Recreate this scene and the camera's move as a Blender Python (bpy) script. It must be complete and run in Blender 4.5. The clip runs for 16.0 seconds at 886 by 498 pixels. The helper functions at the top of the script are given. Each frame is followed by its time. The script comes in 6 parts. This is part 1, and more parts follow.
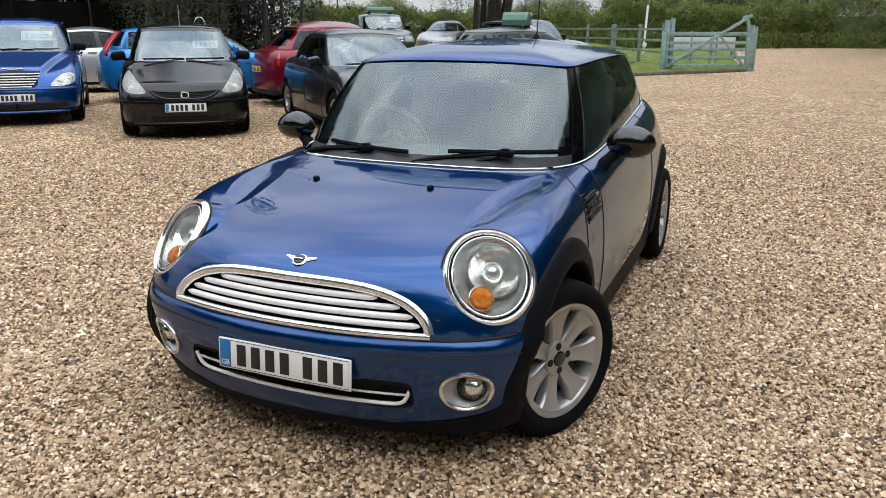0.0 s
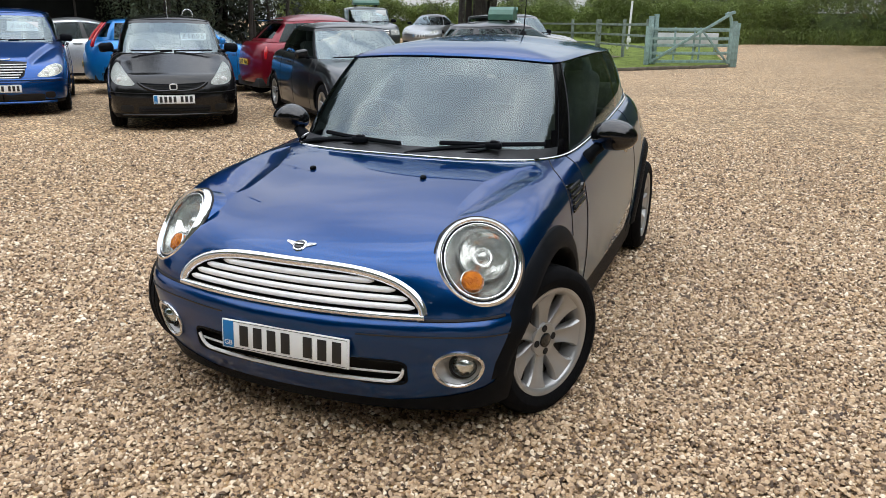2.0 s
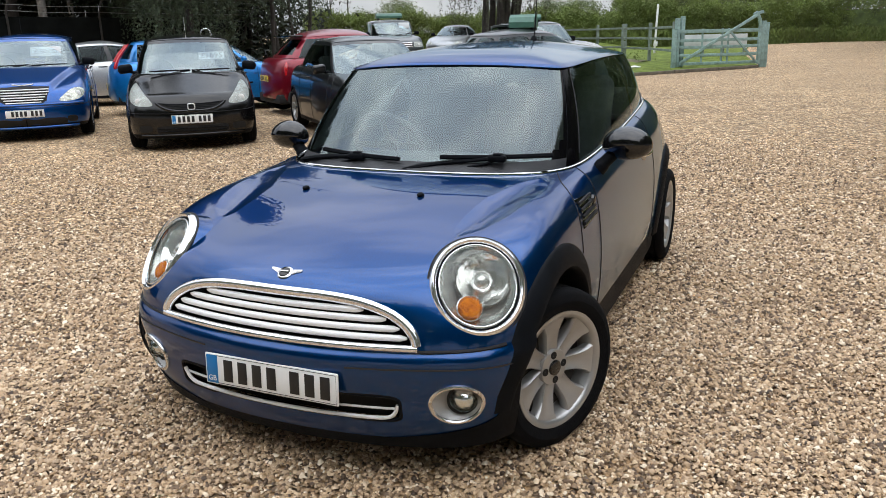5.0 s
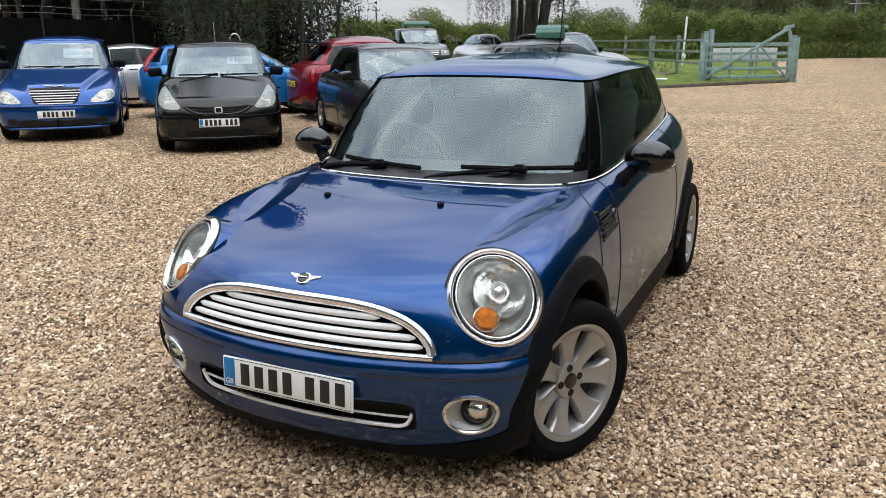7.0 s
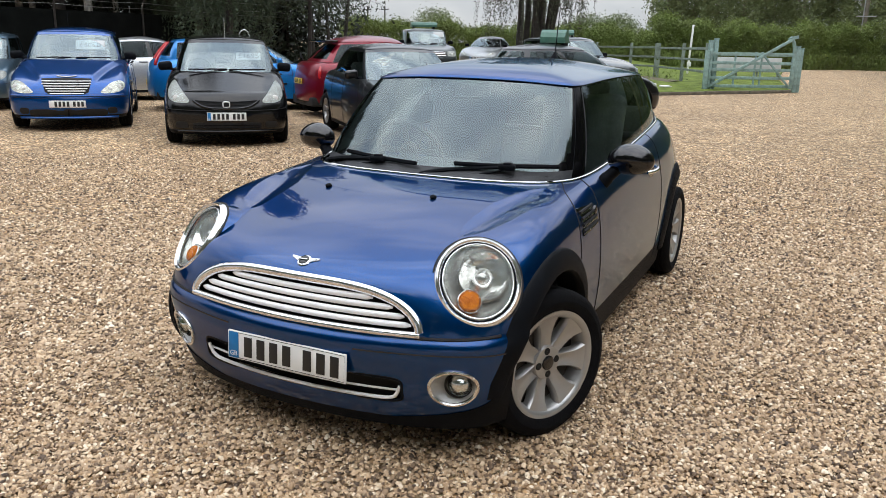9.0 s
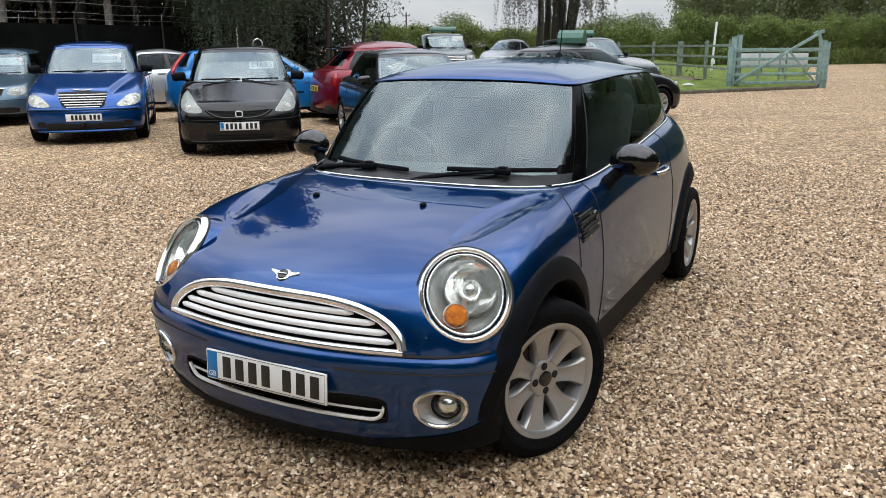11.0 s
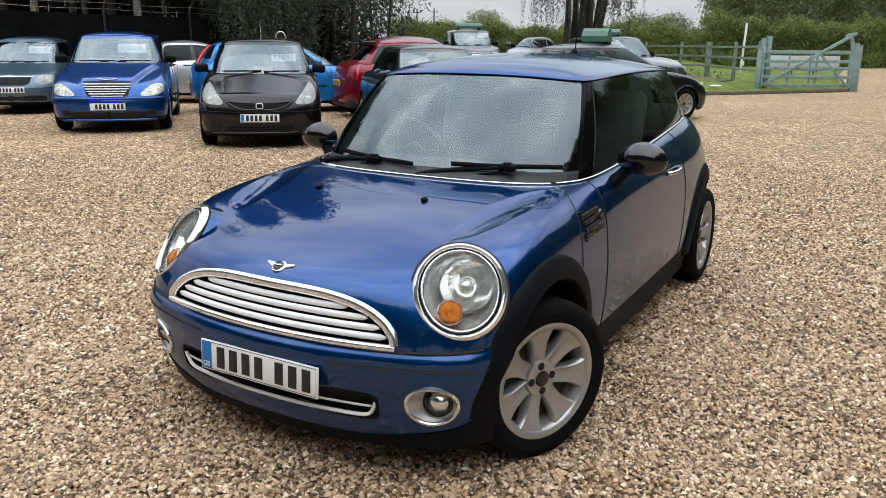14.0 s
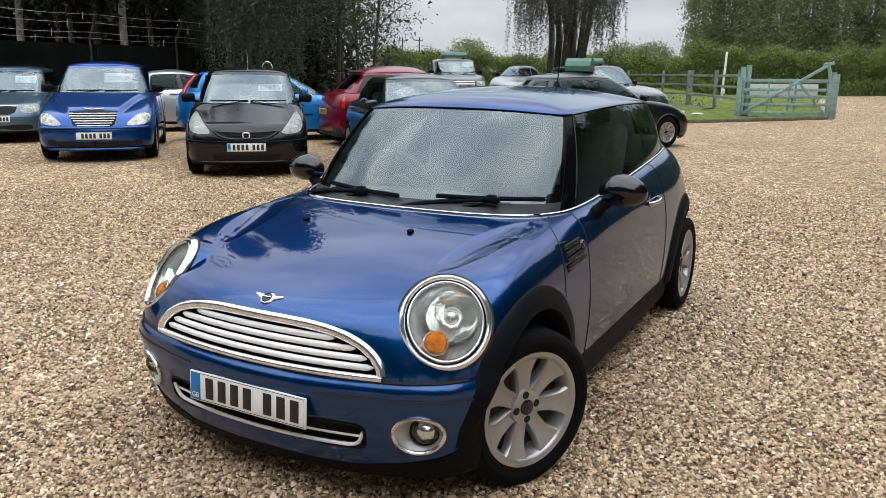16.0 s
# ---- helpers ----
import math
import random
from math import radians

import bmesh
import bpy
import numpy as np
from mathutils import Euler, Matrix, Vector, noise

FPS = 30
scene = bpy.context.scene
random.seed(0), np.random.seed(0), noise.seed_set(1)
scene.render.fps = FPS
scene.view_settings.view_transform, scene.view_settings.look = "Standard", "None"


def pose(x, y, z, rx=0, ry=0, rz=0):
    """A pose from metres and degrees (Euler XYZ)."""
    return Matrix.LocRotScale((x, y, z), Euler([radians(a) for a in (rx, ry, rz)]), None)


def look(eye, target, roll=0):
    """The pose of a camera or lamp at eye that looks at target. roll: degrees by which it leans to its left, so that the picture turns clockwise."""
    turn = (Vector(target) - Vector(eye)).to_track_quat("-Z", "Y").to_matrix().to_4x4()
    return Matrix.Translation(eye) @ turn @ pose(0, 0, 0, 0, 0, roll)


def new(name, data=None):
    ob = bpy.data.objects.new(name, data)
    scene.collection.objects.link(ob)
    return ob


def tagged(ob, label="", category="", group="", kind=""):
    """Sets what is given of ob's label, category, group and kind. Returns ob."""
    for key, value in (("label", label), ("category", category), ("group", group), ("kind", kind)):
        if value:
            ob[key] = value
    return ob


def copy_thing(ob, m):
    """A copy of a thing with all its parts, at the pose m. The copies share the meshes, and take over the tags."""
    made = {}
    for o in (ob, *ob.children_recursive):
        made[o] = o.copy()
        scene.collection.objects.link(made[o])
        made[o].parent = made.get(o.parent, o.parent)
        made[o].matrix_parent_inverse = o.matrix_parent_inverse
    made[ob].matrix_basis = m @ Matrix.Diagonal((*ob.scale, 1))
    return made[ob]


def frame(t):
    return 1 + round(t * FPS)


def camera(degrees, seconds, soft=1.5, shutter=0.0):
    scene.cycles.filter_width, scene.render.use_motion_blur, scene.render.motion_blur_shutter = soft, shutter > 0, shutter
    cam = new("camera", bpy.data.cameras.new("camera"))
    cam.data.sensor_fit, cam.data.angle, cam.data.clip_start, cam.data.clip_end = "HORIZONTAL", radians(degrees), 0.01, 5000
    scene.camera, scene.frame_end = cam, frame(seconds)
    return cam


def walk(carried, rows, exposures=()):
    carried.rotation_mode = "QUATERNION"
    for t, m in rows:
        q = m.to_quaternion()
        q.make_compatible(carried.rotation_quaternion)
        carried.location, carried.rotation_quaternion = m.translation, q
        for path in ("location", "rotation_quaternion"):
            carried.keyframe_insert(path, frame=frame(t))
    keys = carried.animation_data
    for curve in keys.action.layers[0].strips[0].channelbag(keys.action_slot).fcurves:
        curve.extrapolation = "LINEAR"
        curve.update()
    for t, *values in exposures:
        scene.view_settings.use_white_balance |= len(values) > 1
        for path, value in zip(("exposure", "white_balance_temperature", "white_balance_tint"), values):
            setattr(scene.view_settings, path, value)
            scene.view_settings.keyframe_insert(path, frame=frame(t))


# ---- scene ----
cam = camera(59.3, 16.0, 0.75)
PATH = [
    (0, (1.398, -2.558, 1.442), (0.659, -0.782, 0.896), 0.2),
    (0.5, (1.397, -2.602, 1.438), (0.673, -0.823, 0.88), 0.5),
    (1, (1.388, -2.675, 1.444), (0.685, -0.891, 0.877), 0.8),
    (1.5, (1.415, -2.734, 1.453), (0.724, -0.944, 0.888), 1.0),
    (2, (1.427, -2.706, 1.456), (0.727, -0.919, 0.895), 0.7),
    (2.5, (1.412, -2.55, 1.433), (0.688, -0.772, 0.874), -0.0),
    (3, (1.42, -2.445, 1.424), (0.669, -0.679, 0.861), -0.9),
    (3.5, (1.42, -2.426, 1.42), (0.658, -0.666, 0.852), -1.5),
    (4, (1.432, -2.451, 1.438), (0.669, -0.689, 0.877), -1.6),
    (6.5, (1.476, -2.467, 1.441), (0.655, -0.716, 0.931), -0.7),
    (7, (1.473, -2.462, 1.447), (0.641, -0.718, 0.932), -0.4),
    (7.5, (1.495, -2.464, 1.447), (0.655, -0.726, 0.925), -0.1),
    (8, (1.542, -2.497, 1.432), (0.707, -0.758, 0.903), 0.4),
    (8.5, (1.576, -2.644, 1.429), (0.746, -0.902, 0.904), 0.9),
    (9, (1.614, -2.653, 1.463), (0.777, -0.911, 0.95), 1.2),
    (11.5, (1.666, -2.34, 1.44), (0.76, -0.629, 0.939), -0.6),
    (12, (1.622, -2.241, 1.463), (0.741, -0.519, 0.957), -0.3),
    (12.5, (1.63, -2.197, 1.462), (0.73, -0.485, 0.953), 0.3),
    (13, (1.701, -2.139, 1.444), (0.748, -0.457, 0.929), 0.5),
    (13.5, (1.75, -2.218, 1.433), (0.793, -0.54, 0.915), 0.4),
    (14, (1.725, -2.374, 1.429), (0.775, -0.689, 0.919), 0.6),
    (14.5, (1.723, -2.443, 1.447), (0.779, -0.75, 0.955), 0.7),
    (15, (1.737, -2.436, 1.451), (0.802, -0.732, 0.979), 0.8),
    (15.5, (1.754, -2.434, 1.464), (0.819, -0.725, 1.009), 0.6),
    (16, (1.752, -2.42, 1.461), (0.825, -0.704, 1.017), 0.6),
]
walk(cam, [(t, look(eye, target, roll)) for t, eye, target, roll in PATH])

# ---- sky, sun, exposure ----
world = bpy.data.worlds.new("overcast_sky")
scene.world = world
world.use_nodes = True
wn, wl = world.node_tree.nodes, world.node_tree.links
wn.clear()
w_out, w_bg = wn.new("ShaderNodeOutputWorld"), wn.new("ShaderNodeBackground")
w_sky = wn.new("ShaderNodeTexSky")
w_sky.sky_type, w_sky.sun_disc = "NISHITA", False
w_sky.sun_elevation, w_sky.sun_rotation = radians(52), radians(150)
w_geo, w_map, w_noise, w_ramp = (wn.new("ShaderNodeTexCoord"), wn.new("ShaderNodeMapping"),
                                 wn.new("ShaderNodeTexNoise"), wn.new("ShaderNodeValToRGB"))
w_map.inputs["Scale"].default_value = (1.0, 1.0, 2.6)
w_noise.inputs["Scale"].default_value, w_noise.inputs["Detail"].default_value = 3.4, 7
w_ramp.color_ramp.elements[0].position, w_ramp.color_ramp.elements[0].color = 0.36, (4.9, 5.5, 6.5, 1)
w_ramp.color_ramp.elements[1].position, w_ramp.color_ramp.elements[1].color = 0.68, (10.0, 10.2, 10.4, 1)
w_mix = wn.new("ShaderNodeMix")
w_mix.data_type = "RGBA"
w_mix.inputs[0].default_value = 0.88
wl.new(w_geo.outputs["Generated"], w_map.inputs["Vector"])
wl.new(w_map.outputs["Vector"], w_noise.inputs["Vector"])
wl.new(w_noise.outputs["Fac"], w_ramp.inputs["Fac"])
wl.new(w_sky.outputs["Color"], w_mix.inputs[6])
wl.new(w_ramp.outputs["Color"], w_mix.inputs[7])
wl.new(w_mix.outputs[2], w_bg.inputs["Color"])
w_sep, w_up = wn.new("ShaderNodeSeparateXYZ"), wn.new("ShaderNodeMapRange")
w_up.inputs["From Min"].default_value, w_up.inputs["From Max"].default_value = 0.0, 0.9
w_up.inputs["To Min"].default_value, w_up.inputs["To Max"].default_value = 0.64, 2.95
wl.new(w_geo.outputs["Generated"], w_sep.inputs["Vector"])
w_pow = wn.new("ShaderNodeMath")
w_pow.operation, w_pow.use_clamp = "POWER", True
w_pow.inputs[1].default_value = 1.35
wl.new(w_sep.outputs["Z"], w_pow.inputs[0])
wl.new(w_pow.outputs["Value"], w_up.inputs["Value"])
w_mul = wn.new("ShaderNodeMath")
w_mul.operation = "MULTIPLY"
w_mul.inputs[1].default_value = 0.118
wl.new(w_up.outputs["Result"], w_mul.inputs[0])
wl.new(w_mul.outputs["Value"], w_bg.inputs["Strength"])
wl.new(w_bg.outputs["Background"], w_out.inputs["Surface"])

sun = new("sun", bpy.data.lights.new("sun", "SUN"))
sun.data.energy, sun.data.angle, sun.data.color = 1.38, radians(110), (1.0, 0.97, 0.93)
sun.matrix_world = look((2, -11, 24), (0, 0, 0))
scene.view_settings.exposure = 0.0


# ---- materials ----
def node_mat(name):
    m = bpy.data.materials.new(name)
    m.use_nodes = True
    return m, m.node_tree.nodes, m.node_tree.links, m.node_tree.nodes["Principled BSDF"]


def mat(name, color, rough=0.5, metal=0.0, vary=0.12, scale=8.0, bump=0.0, bump_scale=60.0, coat=0.0, random_by="",
        spread=0.0, dirt=None, dirt_amount=0.0, spec=0.5, rough_vary=0.08):
    """A painted, moulded or grown surface: base colour with stains and grain at two scales, and fine relief."""
    m, nodes, links, b = node_mat(name)
    co = nodes.new("ShaderNodeTexCoord")
    big, fine = nodes.new("ShaderNodeTexNoise"), nodes.new("ShaderNodeTexNoise")
    big.inputs["Scale"].default_value, big.inputs["Detail"].default_value = scale, 4
    fine.inputs["Scale"].default_value, fine.inputs["Detail"].default_value = bump_scale, 3
    for n in (big, fine):
        links.new(co.outputs["Object"], n.inputs["Vector"])
    ramp = nodes.new("ShaderNodeValToRGB")
    lo, hi = [max(0.0, c * (1 - vary)) for c in color], [min(1.0, c * (1 + vary)) for c in color]
    ramp.color_ramp.elements[0].position, ramp.color_ramp.elements[1].position = 0.3, 0.7
    ramp.color_ramp.elements[0].color, ramp.color_ramp.elements[1].color = (*lo, 1), (*hi, 1)
    links.new(big.outputs["Fac"], ramp.inputs["Fac"])
    out = ramp.outputs["Color"]
    if dirt:
        mix, dr = nodes.new("ShaderNodeMix"), nodes.new("ShaderNodeMapRange")
        mix.data_type = "RGBA"
        dn = nodes.new("ShaderNodeTexNoise")
        dn.inputs["Scale"].default_value, dn.inputs["Detail"].default_value = scale * 2.3, 6
        links.new(co.outputs["Object"], dn.inputs["Vector"])
        dr.inputs["From Min"].default_value, dr.inputs["From Max"].default_value = 0.45, 0.75
        dr.inputs["To Max"].default_value = dirt_amount
        links.new(dn.outputs["Fac"], dr.inputs["Value"])
        links.new(dr.outputs["Result"], mix.inputs[0])
        links.new(out, mix.inputs[6])
        mix.inputs[7].default_value = (*dirt, 1)
        out = mix.outputs[2]
    if random_by:
        hsv = nodes.new("ShaderNodeHueSaturation")
        rnd = nodes.new("ShaderNodeNewGeometry" if random_by == "island" else "ShaderNodeObjectInfo")
        rng = nodes.new("ShaderNodeMapRange")
        rng.inputs["To Min"].default_value, rng.inputs["To Max"].default_value = 1 - spread, 1 + spread
        links.new(rnd.outputs["Random Per Island" if random_by == "island" else "Random"], rng.inputs["Value"])
        links.new(rng.outputs["Result"], hsv.inputs["Value"])
        links.new(out, hsv.inputs["Color"])
        out = hsv.outputs["Color"]
    links.new(out, b.inputs["Base Color"])
    rr = nodes.new("ShaderNodeMapRange")
    rr.inputs["To Min"].default_value, rr.inputs["To Max"].default_value = max(0.0, rough - rough_vary), min(1.0, rough + rough_vary)
    links.new(fine.outputs["Fac"], rr.inputs["Value"])
    links.new(rr.outputs["Result"], b.inputs["Roughness"])
    b.inputs["Metallic"].default_value = metal
    b.inputs["Coat Weight"].default_value, b.inputs["Coat Roughness"].default_value = coat, 0.03
    b.inputs["Specular IOR Level"].default_value = spec
    if bump:
        bp = nodes.new("ShaderNodeBump")
        bp.inputs["Strength"].default_value, bp.inputs["Distance"].default_value = bump, 0.01
        links.new(fine.outputs["Fac"], bp.inputs["Height"])
        links.new(bp.outputs["Normal"], b.inputs["Normal"])
    return m


def car_paint(name, color, metal=0.55, rough=0.38, flake=0.25, film=0.04, coat=1.0, spec=0.5, coat_rough=0.02, edge=None, coat_ior=1.5):
    """Metallic car paint under a clear coat, with flakes and a thin uneven film of dust."""
    m, nodes, links, b = node_mat(name)
    co = nodes.new("ShaderNodeTexCoord")
    vor, dust = nodes.new("ShaderNodeTexVoronoi"), nodes.new("ShaderNodeTexNoise")
    vor.inputs["Scale"].default_value = 900
    dust.inputs["Scale"].default_value, dust.inputs["Detail"].default_value = 5, 8
    links.new(co.outputs["Object"], vor.inputs["Vector"])
    links.new(co.outputs["Object"], dust.inputs["Vector"])
    hsv, rng = nodes.new("ShaderNodeHueSaturation"), nodes.new("ShaderNodeMapRange")
    rng.inputs["To Min"].default_value, rng.inputs["To Max"].default_value = 1 - flake, 1 + flake
    sep = nodes.new("ShaderNodeSeparateColor")
    links.new(vor.outputs["Color"], sep.inputs["Color"])
    links.new(sep.outputs["Red"], rng.inputs["Value"])
    links.new(rng.outputs["Result"], hsv.inputs["Value"])
    hsv.inputs["Color"].default_value = (*color, 1)
    mix, dr = nodes.new("ShaderNodeMix"), nodes.new("ShaderNodeMapRange")
    mix.data_type = "RGBA"
    dr.inputs["From Min"].default_value, dr.inputs["From Max"].default_value, dr.inputs["To Max"].default_value = 0.4, 0.8, film
    links.new(dust.outputs["Fac"], dr.inputs["Value"])
    links.new(dr.outputs["Result"], mix.inputs[0])
    links.new(hsv.outputs["Color"], mix.inputs[6])
    mix.inputs[7].default_value = (0.32, 0.30, 0.27, 1)
    links.new(mix.outputs[2], b.inputs["Base Color"])
    b.inputs["Metallic"].default_value, b.inputs["Roughness"].default_value = metal, rough
    b.inputs["Coat Weight"].default_value, b.inputs["Coat Roughness"].default_value = coat, coat_rough
    b.inputs["Coat IOR"].default_value = coat_ior
    b.inputs["Specular IOR Level"].default_value = spec
    b.inputs["Specular Tint"].default_value = (*(edge or (1.0, 1.0, 1.0)), 1)
    bp = nodes.new("ShaderNodeBump")
    peel = nodes.new("ShaderNodeTexNoise")
    peel.inputs["Scale"].default_value = 14
    links.new(co.outputs["Object"], peel.inputs["Vector"])
    bp.inputs["Strength"].default_value, bp.inputs["Distance"].default_value = 0.005, 0.01
    links.new(peel.outputs["Fac"], bp.inputs["Height"])
    links.new(bp.outputs["Normal"], b.inputs["Coat Normal"])
    return m


def glass_mat(name, tint=(0.85, 0.93, 0.9), rough=0.0, ior=1.5, film=0.0):
    """Thin glass: tinted, see-through, with a true mirror sheen and an uneven film of dust."""
    m, nodes, links, b = node_mat(name)
    nodes.remove(b)
    out = nodes["Material Output"]
    clear, gloss, mix, fr = (nodes.new("ShaderNodeBsdfTransparent"), nodes.new("ShaderNodeBsdfGlossy"),
                             nodes.new("ShaderNodeMixShader"), nodes.new("ShaderNodeFresnel"))
    clear.inputs["Color"].default_value = (*tint, 1)
    gloss.inputs["Roughness"].default_value = rough
    gloss.inputs["Color"].default_value = (.84, .97, 1.0, 1)
    fr.inputs["IOR"].default_value = ior
    links.new(fr.outputs["Fac"], mix.inputs["Fac"])
    links.new(clear.outputs["BSDF"], mix.inputs[1])
    links.new(gloss.outputs["BSDF"], mix.inputs[2])
    if film:
        co, dust, rng_, dif, top = (nodes.new("ShaderNodeTexCoord"), nodes.new("ShaderNodeTexNoise"), nodes.new("ShaderNodeMapRange"),
                                    nodes.new("ShaderNodeBsdfDiffuse"), nodes.new("ShaderNodeMixShader"))
        dust.inputs["Scale"].default_value, dust.inputs["Detail"].default_value = 1.4, 3
        links.new(co.outputs["Object"], dust.inputs["Vector"])
        links.new(dust.outputs["Fac"], rng_.inputs["Value"])
        rng_.inputs["To Min"].default_value, rng_.inputs["To Max"].default_value = film * .8, film * 1.2
        dif.inputs["Color"].default_value = (.41, .45, .46, 1)
        links.new(rng_.outputs["Result"], top.inputs["Fac"])
        links.new(mix.outputs["Shader"], top.inputs[1])
        links.new(dif.outputs["BSDF"], top.inputs[2])
        mix = top
    links.new(mix.outputs["Shader"], out.inputs["Surface"])
    return m


M_BLUE = car_paint("lightning_blue_paint", (0.0, 0.041, 0.166), metal=0.85, rough=0.28, film=0.003, coat=1.0, spec=0.2, coat_rough=0.006, edge=(0.0, 0.44, 0.55), coat_ior=1.50)
M_CHROME = mat("chrome", (0.78, 0.78, 0.78), 0.06, 1.0, 0.03, 6, rough_vary=0.03)
M_BRIGHT = mat("bright_chrome", (0.84, 0.84, 0.85), 0.07, 0.90, 0.04, 9, rough_vary=0.04)
M_SATIN = mat("satin_silver", (0.78, 0.78, 0.77), 0.26, 1.0, 0.06, 14, rough_vary=0.05)
M_ALLOY = mat("alloy_wheel_silver", (0.39, 0.39, 0.385), 0.36, 0.68, 0.06, 9, rough_vary=0.06)
M_PLASTIC = mat("grained_black_plastic", (0.0036, 0.0046, 0.0066), 0.55, 0, 0.25, 10, 0.25, 420, dirt=(0.018, 0.020, 0.024), dirt_amount=0.10, spec=0.08)
M_PILLAR = mat("black_pillar_film", (0.003, 0.003, 0.0035), 0.12, 0, 0.1, 10, spec=0.08)
M_GLOSSBLACK = mat("gloss_black", (0.004, 0.004, 0.0045), 0.06, 0, 0.1, 10, coat=0.3, rough_vary=0.02)
M_SCUTTLE = mat("dark_grey_plastic", (0.030, 0.032, 0.036), 0.40, 0, 0.25, 12, 0.15, 300, spec=0.35)
M_DARK = mat("dark_void", (0.006, 0.006, 0.006), 0.8, 0, 0.2, 10)
M_RUBBER = mat("tyre_rubber", (0.0042, 0.0045, 0.0056), 0.80, 0, 0.25, 20, 0.35, 160, dirt=(0.030, 0.027, 0.024), dirt_amount=0.10, spec=0.10)
M_SEAM = mat("shut_line", (0.004, 0.004, 0.006), 0.7, 0, 0.1, 10)
M_SCREEN = glass_mat("windscreen_glass", (0.84, 0.95, 0.92), rough=0.0, ior=1.92)
M_FARSCREEN = glass_mat("sky_lit_windscreen", (0.80, 0.88, 0.87), rough=0.0, ior=2.35)
M_SMOKED = glass_mat("smoked_glass", (0.10, 0.12, 0.11), ior=1.42)
M_SIDE = glass_mat("side_glass", (0.60, 0.70, 0.66), ior=1.30)
M_BADGE = mat("bright_badge", (0.80, 0.80, 0.80), 0.25, 0.1, 0.04, 14)
M_STRIP = mat("bright_silver_trim", (0.82, 0.82, 0.82), 0.38, 0.12, 0.03, 6, spec=0.35, rough_vary=0.03)
M_PRIVACY = glass_mat("tinted_glass", (0.40, 0.48, 0.44), ior=1.38)
M_CLEAR = glass_mat("lamp_lens", (0.93, 0.95, 0.95), 0.02)
M_HAZY = glass_mat("hazy_lamp_lens", (0.90, 0.91, 0.88), 0.04, ior=1.22, film=0.03)
M_AMBER = mat("amber_lens", (0.95, 0.20, 0.0), 0.12, 0.35, 0.45, 60, 0.8, 110, spec=0.5)
M_RED = mat("red_lens", (0.45, 0.01, 0.015), 0.12, 0, 0.15, 40, coat=1.0)
M_REFLECTOR = mat("lamp_reflector", (0.82, 0.82, 0.81), 0.10, 0.92, 0.12, 22, 0.40, 30)
M_LAMPHOUSE = mat("pale_lamp_housing", (0.60, 0.60, 0.58), 0.20, 0.75, 0.20, 16, 0.35, 26)
M_FOGBOWL = mat("satin_grey_bowl", (0.52, 0.52, 0.51), 0.42, 0.5, 0.06, 14)
M_CREAMLAMP = mat("cream_lamp_bowl", (0.62, 0.61, 0.56), 0.26, 0.45, 0.35, 14, 0.5, 22)
M_FARLAMP = mat("dulled_lamp_bowl", (0.36, 0.36, 0.35), 0.32, 0.3, 0.3, 9, 0.3, 16)
M_TRIM = mat("cabin_trim", (0.085, 0.09, 0.095), 0.7, 0, 0.2, 12)
M_SEAT = mat("seat_cloth", (0.075, 0.08, 0.085), 0.85, 0, 0.2, 18)
M_LINER = mat("pale_headlining", (0.55, 0.56, 0.55), 0.9, 0, 0.1, 10)
M_PLATE = mat("white_reflective_plate", (0.78, 0.79, 0.78), 0.35, 0, 0.04, 12)
M_YPLATE = mat("yellow_reflective_plate", (0.75, 0.52, 0.05), 0.35, 0, 0.04, 12)
M_INK = mat("black_ink", (0.012, 0.012, 0.012), 0.45, 0, 0.1, 30)
M_EUBLUE = mat("blue_plate_band", (0.004, 0.16, 0.42), 0.4, 0, 0.06, 20)
M_CARDINK = mat("faded_card_ink", (0.06, 0.063, 0.07), 0.6, 0, 0.1, 30)
M_PAPER = mat("white_card", (0.52, 0.54, 0.54), 0.7, 0, 0.05, 12)


# ---- mesh helpers ----
def part(name, vf, material, parent=None, label="", smooth=True, normals=None):
    v, f = vf
    me = bpy.data.meshes.new(name)
    me.from_pydata([tuple(map(float, p)) for p in v], [], [tuple(map(int, q)) for q in f])
    me.materials.append(material)
    me.polygons.foreach_set("use_smooth", [smooth] * len(me.polygons))
    if normals is not None:
        me.normals_split_custom_set_from_vertices([tuple(map(float, n)) for n in normals])
    elif smooth:
        me.set_sharp_from_angle(angle=radians(42))
    me.update()
    ob = new(name, me)
    if parent is not None:
        ob.parent = parent
    if label:
        tagged(ob, label)
    return ob


def root(name, label, category, m=None, group="", kind=""):
    ob = new(name)
    ob.empty_display_size = 0.2
    if m is not None:
        ob.matrix_world = m
    return tagged(ob, label, category, group, kind)


def join(*vfs):
    V, F, n = [], [], 0
    for v, f in vfs:
        V.extend([tuple(p) for p in v])
        F.extend([tuple(i + n for i in q) for q in f])
        n += len(v)
    return V, F


def moved(vf, m):
    return [tuple(m @ Vector(p)) for p in vf[0]], vf[1]


def mirrored(vf):
    return [(-p[0], p[1], p[2]) for p in vf[0]], [tuple(reversed(q)) for q in vf[1]]


def grid(P, close_u=False, close_v=False):
    n, m = P.shape[:2]
    F = []
    for i in range(n if close_u else n - 1):
        for j in range(m if close_v else m - 1):
            a, b = i, (i + 1) % n
            c, d = j, (j + 1) % m
            F.append((a * m + c, b * m + c, b * m + d, a * m + d))
    return [tuple(p) for p in P.reshape(-1, 3)], F


def rbox(cx, cy, cz, sx, sy, sz, bevel=0.004, seg=2):
    bm = bmesh.new()
